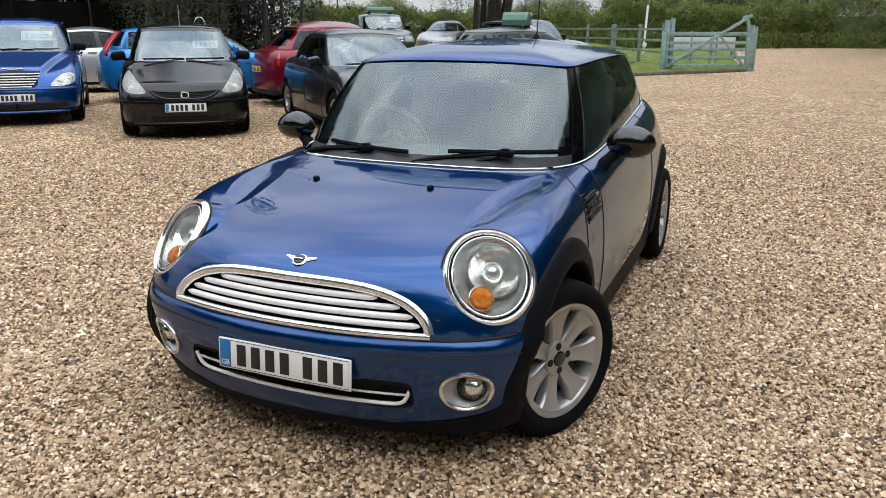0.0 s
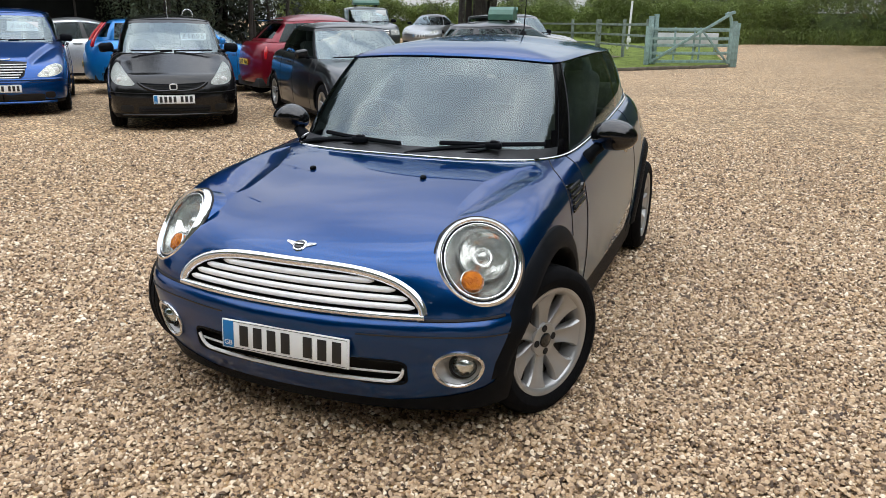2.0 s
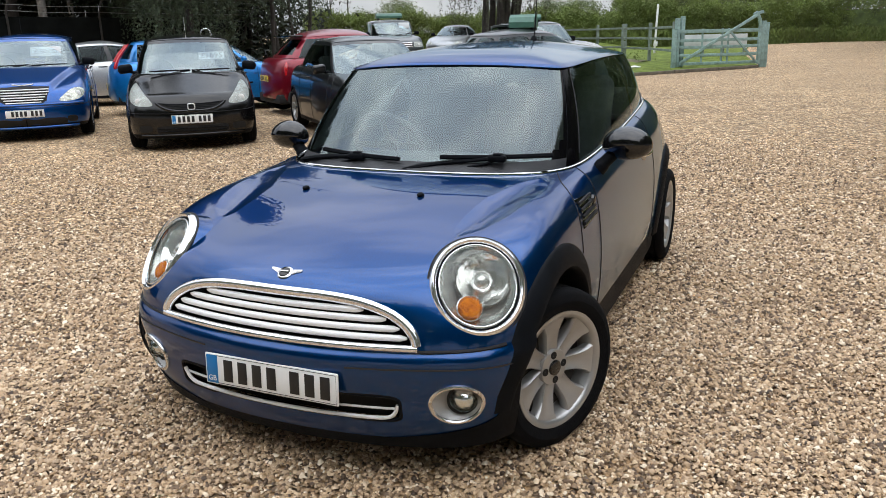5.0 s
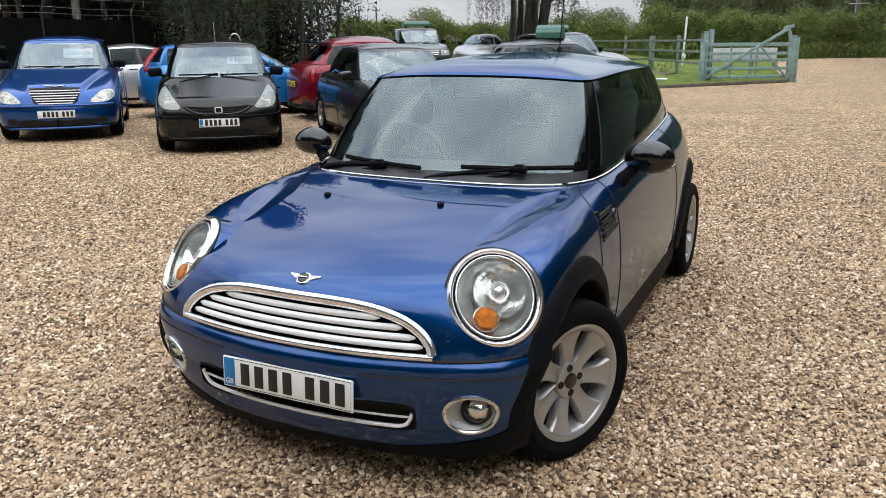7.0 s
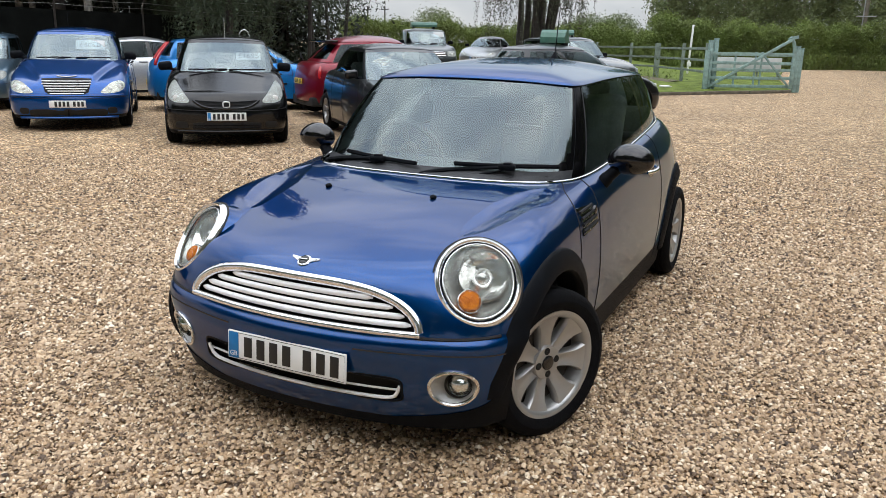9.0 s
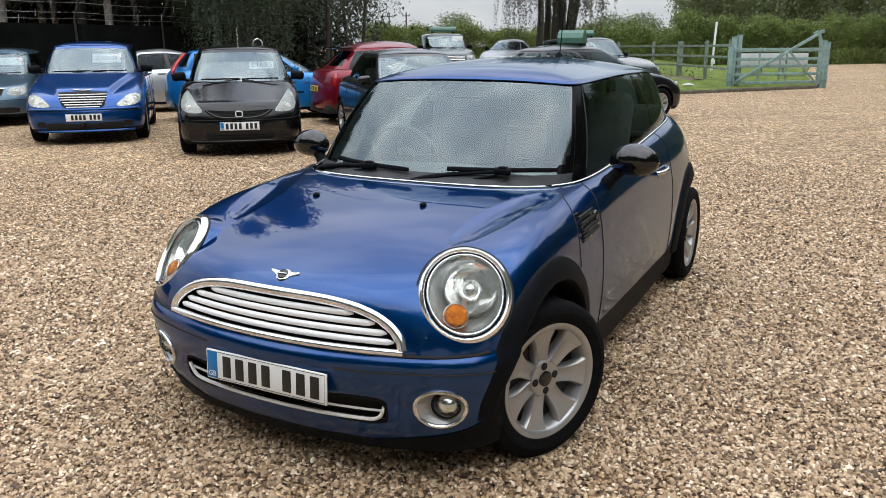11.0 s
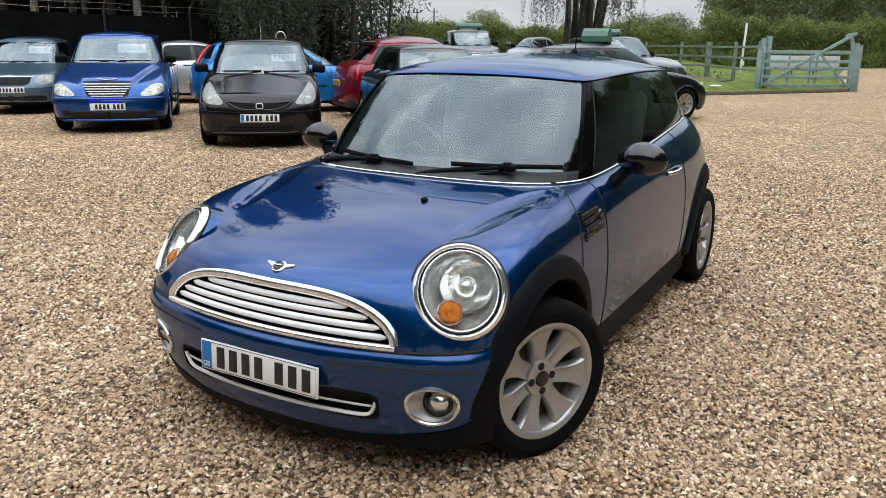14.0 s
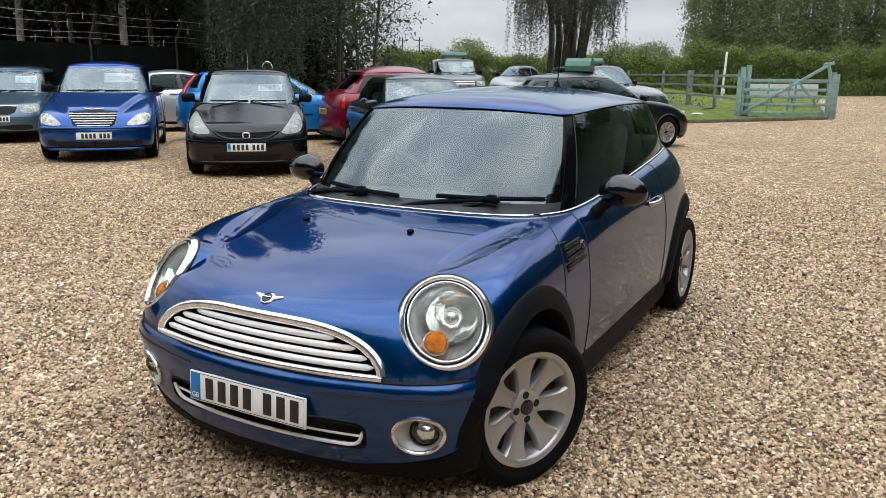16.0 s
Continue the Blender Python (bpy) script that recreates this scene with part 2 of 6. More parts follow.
    bmesh.ops.create_cube(bm, size=1, matrix=Matrix.Translation((cx, cy, cz)) @ Matrix.Diagonal((sx, sy, sz, 1)))
    if bevel:
        bmesh.ops.bevel(bm, geom=list(bm.edges), offset=min(bevel, 0.45 * min(sx, sy, sz)), segments=seg, affect="EDGES", profile=0.5)
    bm.verts.index_update()
    out = [tuple(v.co) for v in bm.verts], [tuple(v.index for v in f.verts) for f in bm.faces]
    bm.free()
    return out


def ball(cx, cy, cz, rx, ry, rz, seg=20, rings=12):
    a = np.linspace(0, 2 * np.pi, seg, endpoint=False)
    b = np.linspace(-np.pi / 2 + 0.02, np.pi / 2 - 0.02, rings)
    A, B = np.meshgrid(a, b, indexing="ij")
    P = np.stack([cx + rx * np.cos(A) * np.cos(B), cy + ry * np.sin(A) * np.cos(B), cz + rz * np.sin(B)], -1)
    return grid(P, close_u=True)


def tube(path, r, seg=8, closed=False, flat=1.0, cap=True):
    """A round (or flattened) rod swept along a path; r: one radius, or one for each point."""
    P = np.array(path, float)
    n = len(P)
    R = np.full(n, r) if np.isscalar(r) else np.array(r, float)
    T = np.roll(P, -1, 0) - np.roll(P, 1, 0)
    if not closed:
        T[0], T[-1] = P[1] - P[0], P[-1] - P[-2]
    T /= np.linalg.norm(T, axis=1)[:, None] + 1e-12
    ref = np.array([0, 0, 1.0]) if abs(T[0][2]) < 0.9 else np.array([0, 1.0, 0])
    a = np.linspace(0, 2 * np.pi, seg, endpoint=False)
    G = np.zeros((n, seg, 3))
    for i in range(n):
        s = np.cross(T[i], ref)
        s /= np.linalg.norm(s) + 1e-12
        u = np.cross(s, T[i])
        ref = u
        G[i] = P[i] + R[i] * (np.cos(a)[:, None] * s + flat * np.sin(a)[:, None] * u)
    V, F = grid(G, close_u=closed, close_v=True)
    if not closed and cap:
        F.append(tuple(range(seg)))
        F.append(tuple(reversed(range((n - 1) * seg, n * seg))))
    return V, F


def lathe(profile, seg=48, axis="x"):
    """Turns a profile of (along the axis, radius) about the axis."""
    a = np.linspace(0, 2 * np.pi, seg, endpoint=False)
    pr = np.array(profile, float)
    G = np.zeros((seg, len(pr), 3))
    G[..., 0] = pr[None, :, 0]
    G[..., 1] = pr[None, :, 1] * np.cos(a)[:, None]
    G[..., 2] = pr[None, :, 1] * np.sin(a)[:, None]
    if axis == "y":
        G = G[..., [1, 0, 2]]
    if axis == "z":
        G = G[..., [1, 2, 0]]
    V, F = grid(G, close_u=True)
    return V, ([tuple(reversed(q)) for q in F] if axis == "y" else F)


def bspl(C, k):
    """Samples of a uniform cubic B-spline with control rows C, which hold one phantom row at each end."""
    C = np.asarray(C, float)
    out, n = [], len(C) - 3
    for i in range(n):
        for t in np.arange(k) / k if i < n - 1 else np.arange(k + 1) / k:
            w = ((1 - t) ** 3 / 6, (3 * t ** 3 - 6 * t * t + 4) / 6, (-3 * t ** 3 + 3 * t * t + 3 * t + 1) / 6, t ** 3 / 6)
            out.append(w[0] * C[i] + w[1] * C[i + 1] + w[2] * C[i + 2] + w[3] * C[i + 3])
    return np.array(out)


def ends(C):
    return np.concatenate([[2 * C[0] - C[1]], C, [2 * C[-1] - C[-2]]])


def mirror_ends(C):
    a, b = C[1].copy(), C[-2].copy()
    a[..., 0] *= -1
    b[..., 0] *= -1
    return np.concatenate([[a], C, [b]])


def curve(points, k=8):
    """A smooth line near the given points, through the first and the last."""
    return bspl(ends(np.array(points, float)), k)


def grid_normals(G):
    du, dv = np.gradient(G, axis=0), np.gradient(G, axis=1)
    n = np.cross(du, dv)
    return n / (np.linalg.norm(n, axis=-1, keepdims=True) + 1e-12)


def sub_grid(G, N, keep, flip=False):
    """The faces of a grid for which keep is true, as verts, faces and normals."""
    n, m = G.shape[:2]
    idx = -np.ones(n * m, int)
    used, F = [], []
    for i, j in zip(*np.nonzero(keep)):
        q = (i * m + j, (i + 1) * m + j, (i + 1) * m + j + 1, i * m + j + 1)
        for a in q:
            if idx[a] < 0:
                idx[a] = len(used)
                used.append(a)
        q = tuple(idx[a] for a in q)
        F.append(tuple(reversed(q)) if flip else q)
    return (G.reshape(-1, 3)[used], F), N.reshape(-1, 3)[used]


def both(vf, nrm):
    """A half and its mirror image, with normals."""
    v, f = vf
    n = len(v)
    mv, mn = v * (-1, 1, 1), nrm * (-1, 1, 1)
    return (np.concatenate([v, mv]), f + [tuple(i + n for i in reversed(q)) for q in f]), np.concatenate([nrm, mn])


def text_mesh(name, body, size, m, parent, material, depth=0.001, wide=1.0, align="CENTER"):
    """Letters of the built-in font, as a mesh."""
    cu = bpy.data.curves.new(name, "FONT")
    cu.body, cu.size, cu.align_x, cu.align_y, cu.extrude = body, size, align, "CENTER", depth
    tmp = bpy.data.objects.new(name, cu)
    scene.collection.objects.link(tmp)
    bpy.context.view_layer.update()
    me = bpy.data.meshes.new_from_object(tmp.evaluated_get(bpy.context.evaluated_depsgraph_get()))
    bpy.data.objects.remove(tmp)
    bpy.data.curves.remove(cu)
    me.name = name
    me.transform(m @ Matrix.Diagonal((wide, 1, 1, 1)))
    me.materials.clear()
    me.materials.append(material)
    ob = new(name, me)
    ob.parent = parent
    return ob

from mathutils.bvhtree import BVHTree


# ---- car building ----
def shell(rings, ku=24, kv=14, crease=None):
    """The half shell of a car (x >= 0) through lofted rings, its normals, and a search tree of the whole shell."""
    C = np.array([np.stack([np.array(r[0]), np.array(r[1]), np.array(r[2])], -1) for r in rings])
    C = C.transpose(1, 0, 2)
    U = bspl(mirror_ends(C), ku)
    G = bspl(ends(U.transpose(1, 0, 2)), kv).transpose(1, 0, 2)
    if crease:
        crease(G)
    N = grid_normals(G)
    N[0, :, 0] = 0
    N[-1, :, 0] = 0
    v, f = grid(G)
    mv, mf = mirrored((v, f))
    n = len(v)
    tree = BVHTree.FromPolygons([*v, *mv], [*f, *[tuple(i + n for i in q) for q in mf]])
    return G, N, tree


def centres(G):
    return (G[:-1, :-1] + G[1:, :-1] + G[1:, 1:] + G[:-1, 1:]) / 4


def snap(tree, pts, off=0.0):
    """Lays points on the nearest surface, off metres proud of it."""
    out = []
    for p in np.asarray(pts, float):
        loc, nrm, _, _ = tree.find_nearest(Vector(p))
        q = Vector(p)
        if nrm.dot(q - loc) < 0 and (q - loc).length > 1e-6:
            pass
        out.append(tuple(loc + off * nrm))
    return np.array(out)


def cast(tree, origin, way):
    loc, nrm, _, _ = tree.ray_cast(Vector(origin), Vector(way))
    return loc, nrm


def front_at(tree, x, z):
    loc, _ = cast(tree, (x, -6, z), (0, 1, 0))
    return loc.y if loc else tree.find_nearest(Vector((x, -.35, z)))[0].y


def front_patch(tree, outline, off=0.004, rings=5, deep=0.02):
    """A panel laid on a car's front: an outline of (x, z) filled towards its middle, with an edge that runs back into the body."""
    O = np.array(outline, float)
    mid = O.mean(0)
    if len(O) < 24:
        q = -(-40 // len(O))
        O = np.concatenate([O[k] + (O[(k + 1) % len(O)] - O[k]) * (np.arange(q) / q)[:, None] for k in range(len(O))])
    rings = max(rings, 8)
    rows = []
    for k in range(rings + 1):
        s = k / rings
        pts = O * (1 - s) + mid * s
        rows.append([(x, front_at(tree, x, z) - off, z) for x, z in pts])
    P = np.array(rows)
    back = P[0] + (0, deep, 0)
    P = np.concatenate([[back], P])
    v, f = grid(P, close_v=True)
    return v, [tuple(reversed(q)) for q in f]


def way_patch(tree, c, n, us, tops, low, off=0.004, rows=8, k=40):
    """A panel on a corner, seen along n: it reaches from a low line up to a line of tops over the breadths us."""
    n = Vector(n).normalized()
    c, e1 = Vector(c), Vector((-n.y, n.x, 0)).normalized()
    P = []
    for u in np.linspace(us[0], us[-1], k):
        top = float(np.interp(u, us, tops))
        row = []
        for s in np.linspace(0, 1, rows):
            p = c + e1 * u + Vector((0, 0, top * (1 - s) + low * s))
            loc, nrm = cast(tree, p + n * .5, -n)
            if loc is None:
                loc = tree.find_nearest(p)[0]
            row.append(tuple(loc + n * off))
        P.append([tuple(Vector(row[0]) - n * .03)] + row)
    return grid(np.array(P))


def side_patch(tree, outline, off=0.004, rings=5, deep=0.02, side=1):
    """The same for a car's flank: an outline of (y, z)."""
    O = np.array(outline, float)
    mid = O.mean(0)
    rows = []
    for k in range(rings + 1):
        s = k / rings
        row = []
        for y, z in O * (1 - s) + mid * s:
            loc, _ = cast(tree, (3, y, z), (-1, 0, 0))
            row.append(((loc.x if loc else 0.5) + off, y, z))
        rows.append(row)
    P = np.array(rows)
    P = np.concatenate([[P[0] - (deep, 0, 0)], P])
    v, f = grid(P, close_v=True)
    return (v, [tuple(reversed(q)) for q in f]) if side > 0 else mirrored((v, f[:] and [tuple(reversed(q)) for q in f]))


def oval(cx, cz, rx, rz, n=28, power=2.0, turn=0.0):
    a = np.linspace(0, 2 * np.pi, n, endpoint=False)
    x = rx * np.sign(np.cos(a)) * np.abs(np.cos(a)) ** (2 / power)
    z = rz * np.sign(np.sin(a)) * np.abs(np.sin(a)) ** (2 / power)
    c, s = math.cos(turn), math.sin(turn)
    return [(cx + c * p - s * q, cz + s * p + c * q) for p, q in zip(x, z)]


WHEELS = {}


def wheel_meshes(key, R, rim, width, spokes, flare, dished):
    seg = 72 if key == "near" else 32
    """The meshes of one kind of wheel: rim, tyre, spoke, hub cap, bolt, brake disc. The outer face looks to +x."""
    h = width / 2
    tyre = lathe([(-h * 0.80, rim), (-h, rim + 0.02), (-h * 1.06, (R + rim) / 2), (-h * 0.98, R - 0.02), (-h * 0.82, R - 0.004), (-h * 0.5, R),
                  (-h * 0.47, R - 0.008), (-h * 0.40, R - 0.008), (-h * 0.37, R), (-h * 0.06, R), (-h * 0.04, R - 0.008), (h * 0.04, R - 0.008),
                  (h * 0.06, R), (h * 0.37, R), (h * 0.40, R - 0.008), (h * 0.47, R - 0.008), (h * 0.5, R), (h * 0.82, R - 0.004), (h * 0.98, R - 0.02),
                  (h * 1.04, R - 0.05), (h * 1.06, (R + rim) / 2), (h * 1.02, rim + 0.025), (h * 0.96, rim + 0.008), (h * 0.80, rim)], seg)
    barrel = lathe([(-h * 0.85, rim - 0.002), (-h * 0.85, rim - 0.02), (0.0, rim - 0.032), (h * 0.45, rim - 0.030), (h * 0.74, rim - 0.024), (h * 0.86, rim - 0.018), (h * 0.91, rim - 0.011), (h * 0.93, rim - 0.007),
                    (h * 0.93, rim + 0.004), (h * 0.80, rim + 0.002)], seg)
    hub_x, rim_x = h * (0.62 - dished), h * 0.84
    r0, r1 = 0.045, rim - (0.019 if key == "near" else 0.020)
    rows = []
    for s in np.linspace(0, 1, 13 if key == "near" else 9):
        r = r0 + (r1 - r0) * s
        w = 0.030 + 0.006 * s + 0.038 * s ** 4.2 if key == "near" else 0.025 + (flare - 0.025) * s ** 1.4
        x = hub_x + (rim_x - hub_x) * s ** 1.6
        sag = 0.010 * (1 - s)
        rows.append([(x - 0.045 + 0.01 * s, -w * 0.90, r), (x - 0.018, -w, r), (x - 0.006, -w * 0.93, r), (x, -w * 0.80, r), (x - 0.003 - sag * 0.5, -w * 0.35, r),
                     (x - 0.004 - sag * 0.6, 0, r), (x - 0.003 - sag * 0.5, w * 0.35, r), (x, w * 0.80, r), (x - 0.006, w * 0.93, r), (x - 0.018, w, r), (x - 0.045 + 0.01 * s, w * 0.90, r)])
    spoke = grid(np.array(rows))
    spoke = spoke[0], [tuple(reversed(q)) for q in spoke[1]]
    hub = lathe([(hub_x - 0.05, 0.072), (hub_x - 0.01, 0.070), (hub_x + 0.004, 0.064), (hub_x + 0.006, 0.034), (hub_x + 0.004, 0.0005)], 36)
    cap = lathe([(hub_x + 0.004, 0.029), (hub_x + 0.011, 0.028), (hub_x + 0.014, 0.022), (hub_x + 0.015, 0.0005)], 28)
    bolt = lathe([(hub_x + 0.001, 0.0145), (hub_x + 0.0070, 0.0140), (hub_x + 0.0075, 0.0120), (hub_x + 0.0060, 0.0005)], 14)
    disc = lathe([(h * 0.05, rim * 0.86), (h * 0.12, rim * 0.80), (h * 0.12, 0.08), (h * 0.35, 0.06), (h * 0.35, 0.0005)], 40)
    made = {}
    for n, vf in (("tyre", tyre), ("wheel", barrel), ("spoke", spoke), ("hub", hub), ("hub_cap", cap), ("bolt", bolt), ("brake_disc", disc)):
        made[n] = vf
    WHEELS[key] = made
    return made


MESH_OF = {}


def shared(name, key, vf, material, parent, m=None, label="", smooth=True):
    """A part on mesh data that alike parts share."""
    if key not in MESH_OF:
        ob = part(name, vf, material, parent, label, smooth)
        MESH_OF[key] = ob.data
    else:
        ob = new(name, MESH_OF[key])
        ob.parent = parent
        if label:
            tagged(ob, label)
    if m is not None:
        ob.matrix_local = m
    return ob


M_DISC = mat("shade_dark_brake_disc", (0.05, 0.043, 0.036), 0.5, 0.5, 0.3, 40)


def wheel(car, m, key, R=0.291, rim=0.210, width=0.172, spokes=7, flare=0.052, dished=0.10, alloy=None, cap=None):
    made = WHEELS.get(key) or wheel_meshes(key, R, rim, width, spokes, flare, dished)
    alloy = alloy or M_ALLOY
    w = shared("wheel", key + "w", made["wheel"], alloy, car, m)
    shared("tyre", key + "t", made["tyre"], M_RUBBER, w, label="black rubber tyre")
    shared("hub", key + "h", made["hub"], alloy, w)
    shared("hub_cap", key + "c", made["hub_cap"], cap or M_GLOSSBLACK, w)
    shared("brake_disc", key + "d", made["brake_disc"], M_DISC, w)
    for k in range(spokes):
        shared("spoke", key + "s", made["spoke"], alloy, w, pose(0, 0, 0, 360 * k / spokes + 8))
    for k in range(4):
        a = radians(90 * k + 6)
        shared("wheel_bolt", key + "b", made["bolt"], M_DARK, w, pose(0, 0.047 * math.cos(a), 0.047 * math.sin(a)))
    return w


def number_plate(car, m, width=0.514, height=0.108, yellow=False, band=True):
    """A number plate that faces -y, with plain bars in place of its characters."""
    pl = part("number_plate", rbox(0, 0, 0, width, 0.008, height, 0.004), M_YPLATE if yellow else M_PLATE, car,
              "yellow number plate with dark bars" if yellow else "white number plate with dark bars")
    pl.matrix_local = m
    inner = [(-width / 2 + 0.007, -0.0042, -height / 2 + 0.006), (width / 2 - 0.007, -0.0042, -height / 2 + 0.006),
             (width / 2 - 0.007, -0.0042, height / 2 - 0.006), (-width / 2 + 0.007, -0.0042, height / 2 - 0.006)]
    part("plate_border", tube(inner, 0.0012, 4, closed=True), M_INK, pl)
    x = -width / 2 + 0.065
    if band:
        part("plate_band", rbox(-width / 2 + 0.028, -0.0046, 0, 0.044, 0.002, height - 0.010, 0.0006), M_EUBLUE, pl, "blue band with country letters")
        text_mesh("country_letters", "GB", 0.026, pose(-width / 2 + 0.028, -0.0062, -height * 0.3, 90), pl, M_PLATE, 0.0003)
    step = (width - 0.065 - 0.015) / 7.6
    for k in range(7):
        cx = x + step * (k + 0.5 + (0.55 if k > 3 else 0))
        shared("plate_bar", f"bar{round(height, 3)}{round(width, 3)}", rbox(0, 0, 0, step * 0.62, 0.002, height * 0.70, 0.0006), M_INK, pl, pose(cx, -0.0050, 0))
    return pl


# ---- the blue three-door hatchback ----
RINGS = [
    ([0, .25, .455, .635, .735, .765, .775, .780, .782, .782, .775, .62, 0],
     [-.500, -.485, -.44, -.37, -.25, .03, .42, .75, 1.4, 1.95, 2.52, 2.95, 3.06],
     [.145, .145, .145, .145, .15, .165, .165, .165, .165, .165, .18, .22, .24]),
    ([0, .25, .465, .668, .775, .785, .785, .79, .79, .79, .785, .68, 0],
     [-.545, -.53, -.482, -.41, -.255, .03, .42, .75, 1.4, 1.95, 2.52, 3.0, 3.12],
     [.245, .245, .245, .25, .25, .26, .25, .25, .25, .25, .26, .29, .31]),
    ([0, .25, .472, .688, .797, .805, .805, .81, .81, .81, .81, .70, 0],
     [-.562, -.547, -.498, -.425, -.262, .03, .42, .75, 1.4, 1.95, 2.52, 3.02, 3.14],
     [.37, .37, .37, .37, .38, .40, .40, .40, .40, .40, .40, .42, .43]),
    ([0, .25, .478, .692, .800, .812, .81, .812, .815, .815, .815, .72, 0],
     [-.562, -.547, -.497, -.425, -.262, .03, .42, .75, 1.4, 1.95, 2.52, 3.02, 3.13],
     [.50, .50, .505, .51, .52, .54, .54, .54, .55, .56, .56, .57, .58]),
    ([0, .25, .467, .675, .785, .80, .80, .805, .81, .81, .81, .72, 0],
     [-.515, -.50, -.46, -.385, -.22, .03, .42, .75, 1.4, 1.95, 2.52, 3.0, 3.12],
     [.60, .60, .605, .61, .64, .68, .67, .67, .68, .69, .70, .71, .73]),
    ([0, .25, .452, .652, .757, .772, .78, .79, .79, .79, .785, .70, 0],
     [-.49, -.475, -.425, -.285, -.12, .06, .43, .75, 1.4, 1.95, 2.52, 2.97, 3.08],
     [.668, .668, .678, .735, .775, .79, .785, .78, .80, .81, .82, .84, .86]),
    ([0, .24, .42, .58, .67, .70, .735, .765, .765, .76, .745, .66, 0],
     [-.425, -.405, -.325, -.15, .02, .16, .46, .75, 1.4, 1.95, 2.51, 2.92, 3.04],
     [.715, .716, .732, .787, .825, .84, .85, .855, .88, .90, .92, .94, .95]),
    ([0, .22, .38, .51, .595, .63, .69, .735, .735, .725, .70, .62, 0],
     [-.20, -.18, -.11, .04, .17, .28, .50, .745, 1.4, 1.95, 2.48, 2.86, 3.0],
     [.785, .786, .793, .824, .85, .86, .87, .878, .92, .955, .985, 1.0, 1.01]),
    ([0, .21, .36, .48, .56, .60, .66, .715, .715, .70, .675, .59, 0],
     [.12, .13, .17, .26, .35, .42, .56, .74, 1.4, 1.95, 2.46, 2.83, 2.97],
     [.848, .848, .852, .864, .872, .876, .88, .885, .93, .97, 1.0, 1.02, 1.03]),
    ([0, .20, .35, .465, .54, .58, .635, .70, .70, .685, .66, .575, 0],
     [.40, .405, .42, .45, .49, .52, .60, .735, 1.4, 1.95, 2.45, 2.8, 2.94],
     [.885, .885, .885, .885, .885, .885, .885, .89, .935, .975, 1.005, 1.025, 1.035]),
]
FRONT_AXLE, REAR_AXLE, HUB_Z = 0.03, 2.54, 0.292
BELT = [(0, .405, .887), (.33, .42, .887), (.60, .575, .887), (.692, .76, .892), (.697, 1.4, .937), (.682, 1.95, .977), (.655, 2.4, 1.0), (.575, 2.75, 1.022), (0, 2.92, 1.033)]
ROOF = [(0, .90, 1.300), (.29, .92, 1.296), (.51, .97, 1.277), (.550, 1.03, 1.277), (.566, 1.45, 1.300), (.558, 1.95, 1.303), (.545, 2.36, 1.297), (.495, 2.64, 1.288), (0, 2.70, 1.28)]


def greenhouse(belt, roof, ku=20, kv=12, bulge=0.018):
    """The glazed band between belt line and roof edge, as a half grid."""
    A, B = bspl(mirror_ends(np.array(belt, float)), ku), bspl(mirror_ends(np.array(roof, float)), ku)
    t = np.linspace(0, 1, kv + 1)
    G = A[:, None] * (1 - t)[None, :, None] + B[:, None] * t[None, :, None]
    N = grid_normals(G)
    G = G + N * (bulge * 4 * t * (1 - t))[None, :, None]
    return G, grid_normals(G)


def roof_cap(roof, top, y0, y1, ku=20, kv=16, lip=0.012):
    """The roof skin from its edge up to a gently arched spine, as a half grid."""
    E = bspl(mirror_ends(np.array(roof, float)), ku)
    S = E.copy()
    S[:, 0] = 0
    S[:, 1] = y0 + (y1 - y0) * (E[:, 1] - E[:, 1].min()) / (E[:, 1].max() - E[:, 1].min())
    span = (S[:, 1] - (y0 * 0.55 + y1 * 0.45)) / (y1 - y0)
    S[:, 2] = top - 0.045 * (2 * span) ** 2 * (span > 0) - 0.03 * (2 * span) ** 2 * (span < 0)
    d = E[:, :2] - S[:, :2]
    d = d / (np.linalg.norm(d, axis=1)[:, None] + 1e-9)
    rows = []
    first = E.copy()
    first[:, :2] -= d * 0.004
    first[:, 2] -= 0.006
    rows.append(first)
    for w in np.linspace(0, 1, kv):
        P = E * (1 - w) + S * w
        P[:, 2] = E[:, 2] + (S[:, 2] - E[:, 2]) * (1 - (1 - w) ** 2.3)
        P[:, :2] += d * lip * (1 - w) ** 6
        P[:, 2] += lip * 0.8 * (1 - (1 - w) ** 10)
        rows.append(P)
    G = np.stack(rows, 1)
    return G, grid_normals(G)


def lamp_frame(c, n):
    n = Vector(n).normalized()
    e1 = Vector((-n.y, n.x, 0)).normalized()
    return Vector(c), e1, n.cross(e1).normalized(), n


def ring_on(tree, c, e1, e2, r1, r2, off, n=48):
    a = np.linspace(0, 2 * np.pi, n, endpoint=False)
    pts = [tuple(c + e1 * (r1 * math.cos(t)) + e2 * (r2 * math.sin(t))) for t in a]
    return snap(tree, pts, off)


def dome(Q, n, height, rings=8, sink=0.0):
    """A bulging (or, with a negative height, hollow) cover over a closed line Q."""
    C = Q.mean(0)
    rows = []
    for r in np.linspace(1, 0.02, rings):
        rows.append(C + r * (Q - C) + np.array(n) * (height * (1 - r * r) - sink))
    v, f = grid(np.array(rows), close_v=True)
    return v, [tuple(reversed(q)) for q in f]


def build_hatch():
    def crease(G):
        """Lifts the headlamp pods a little above the middle of the bonnet."""
        x, y = G[..., 0], G[..., 1]
        cx = np.interp(y, (-.30, -.18, -.05, .10, .25, .35), (.47, .485, .505, .545, .60, .66))
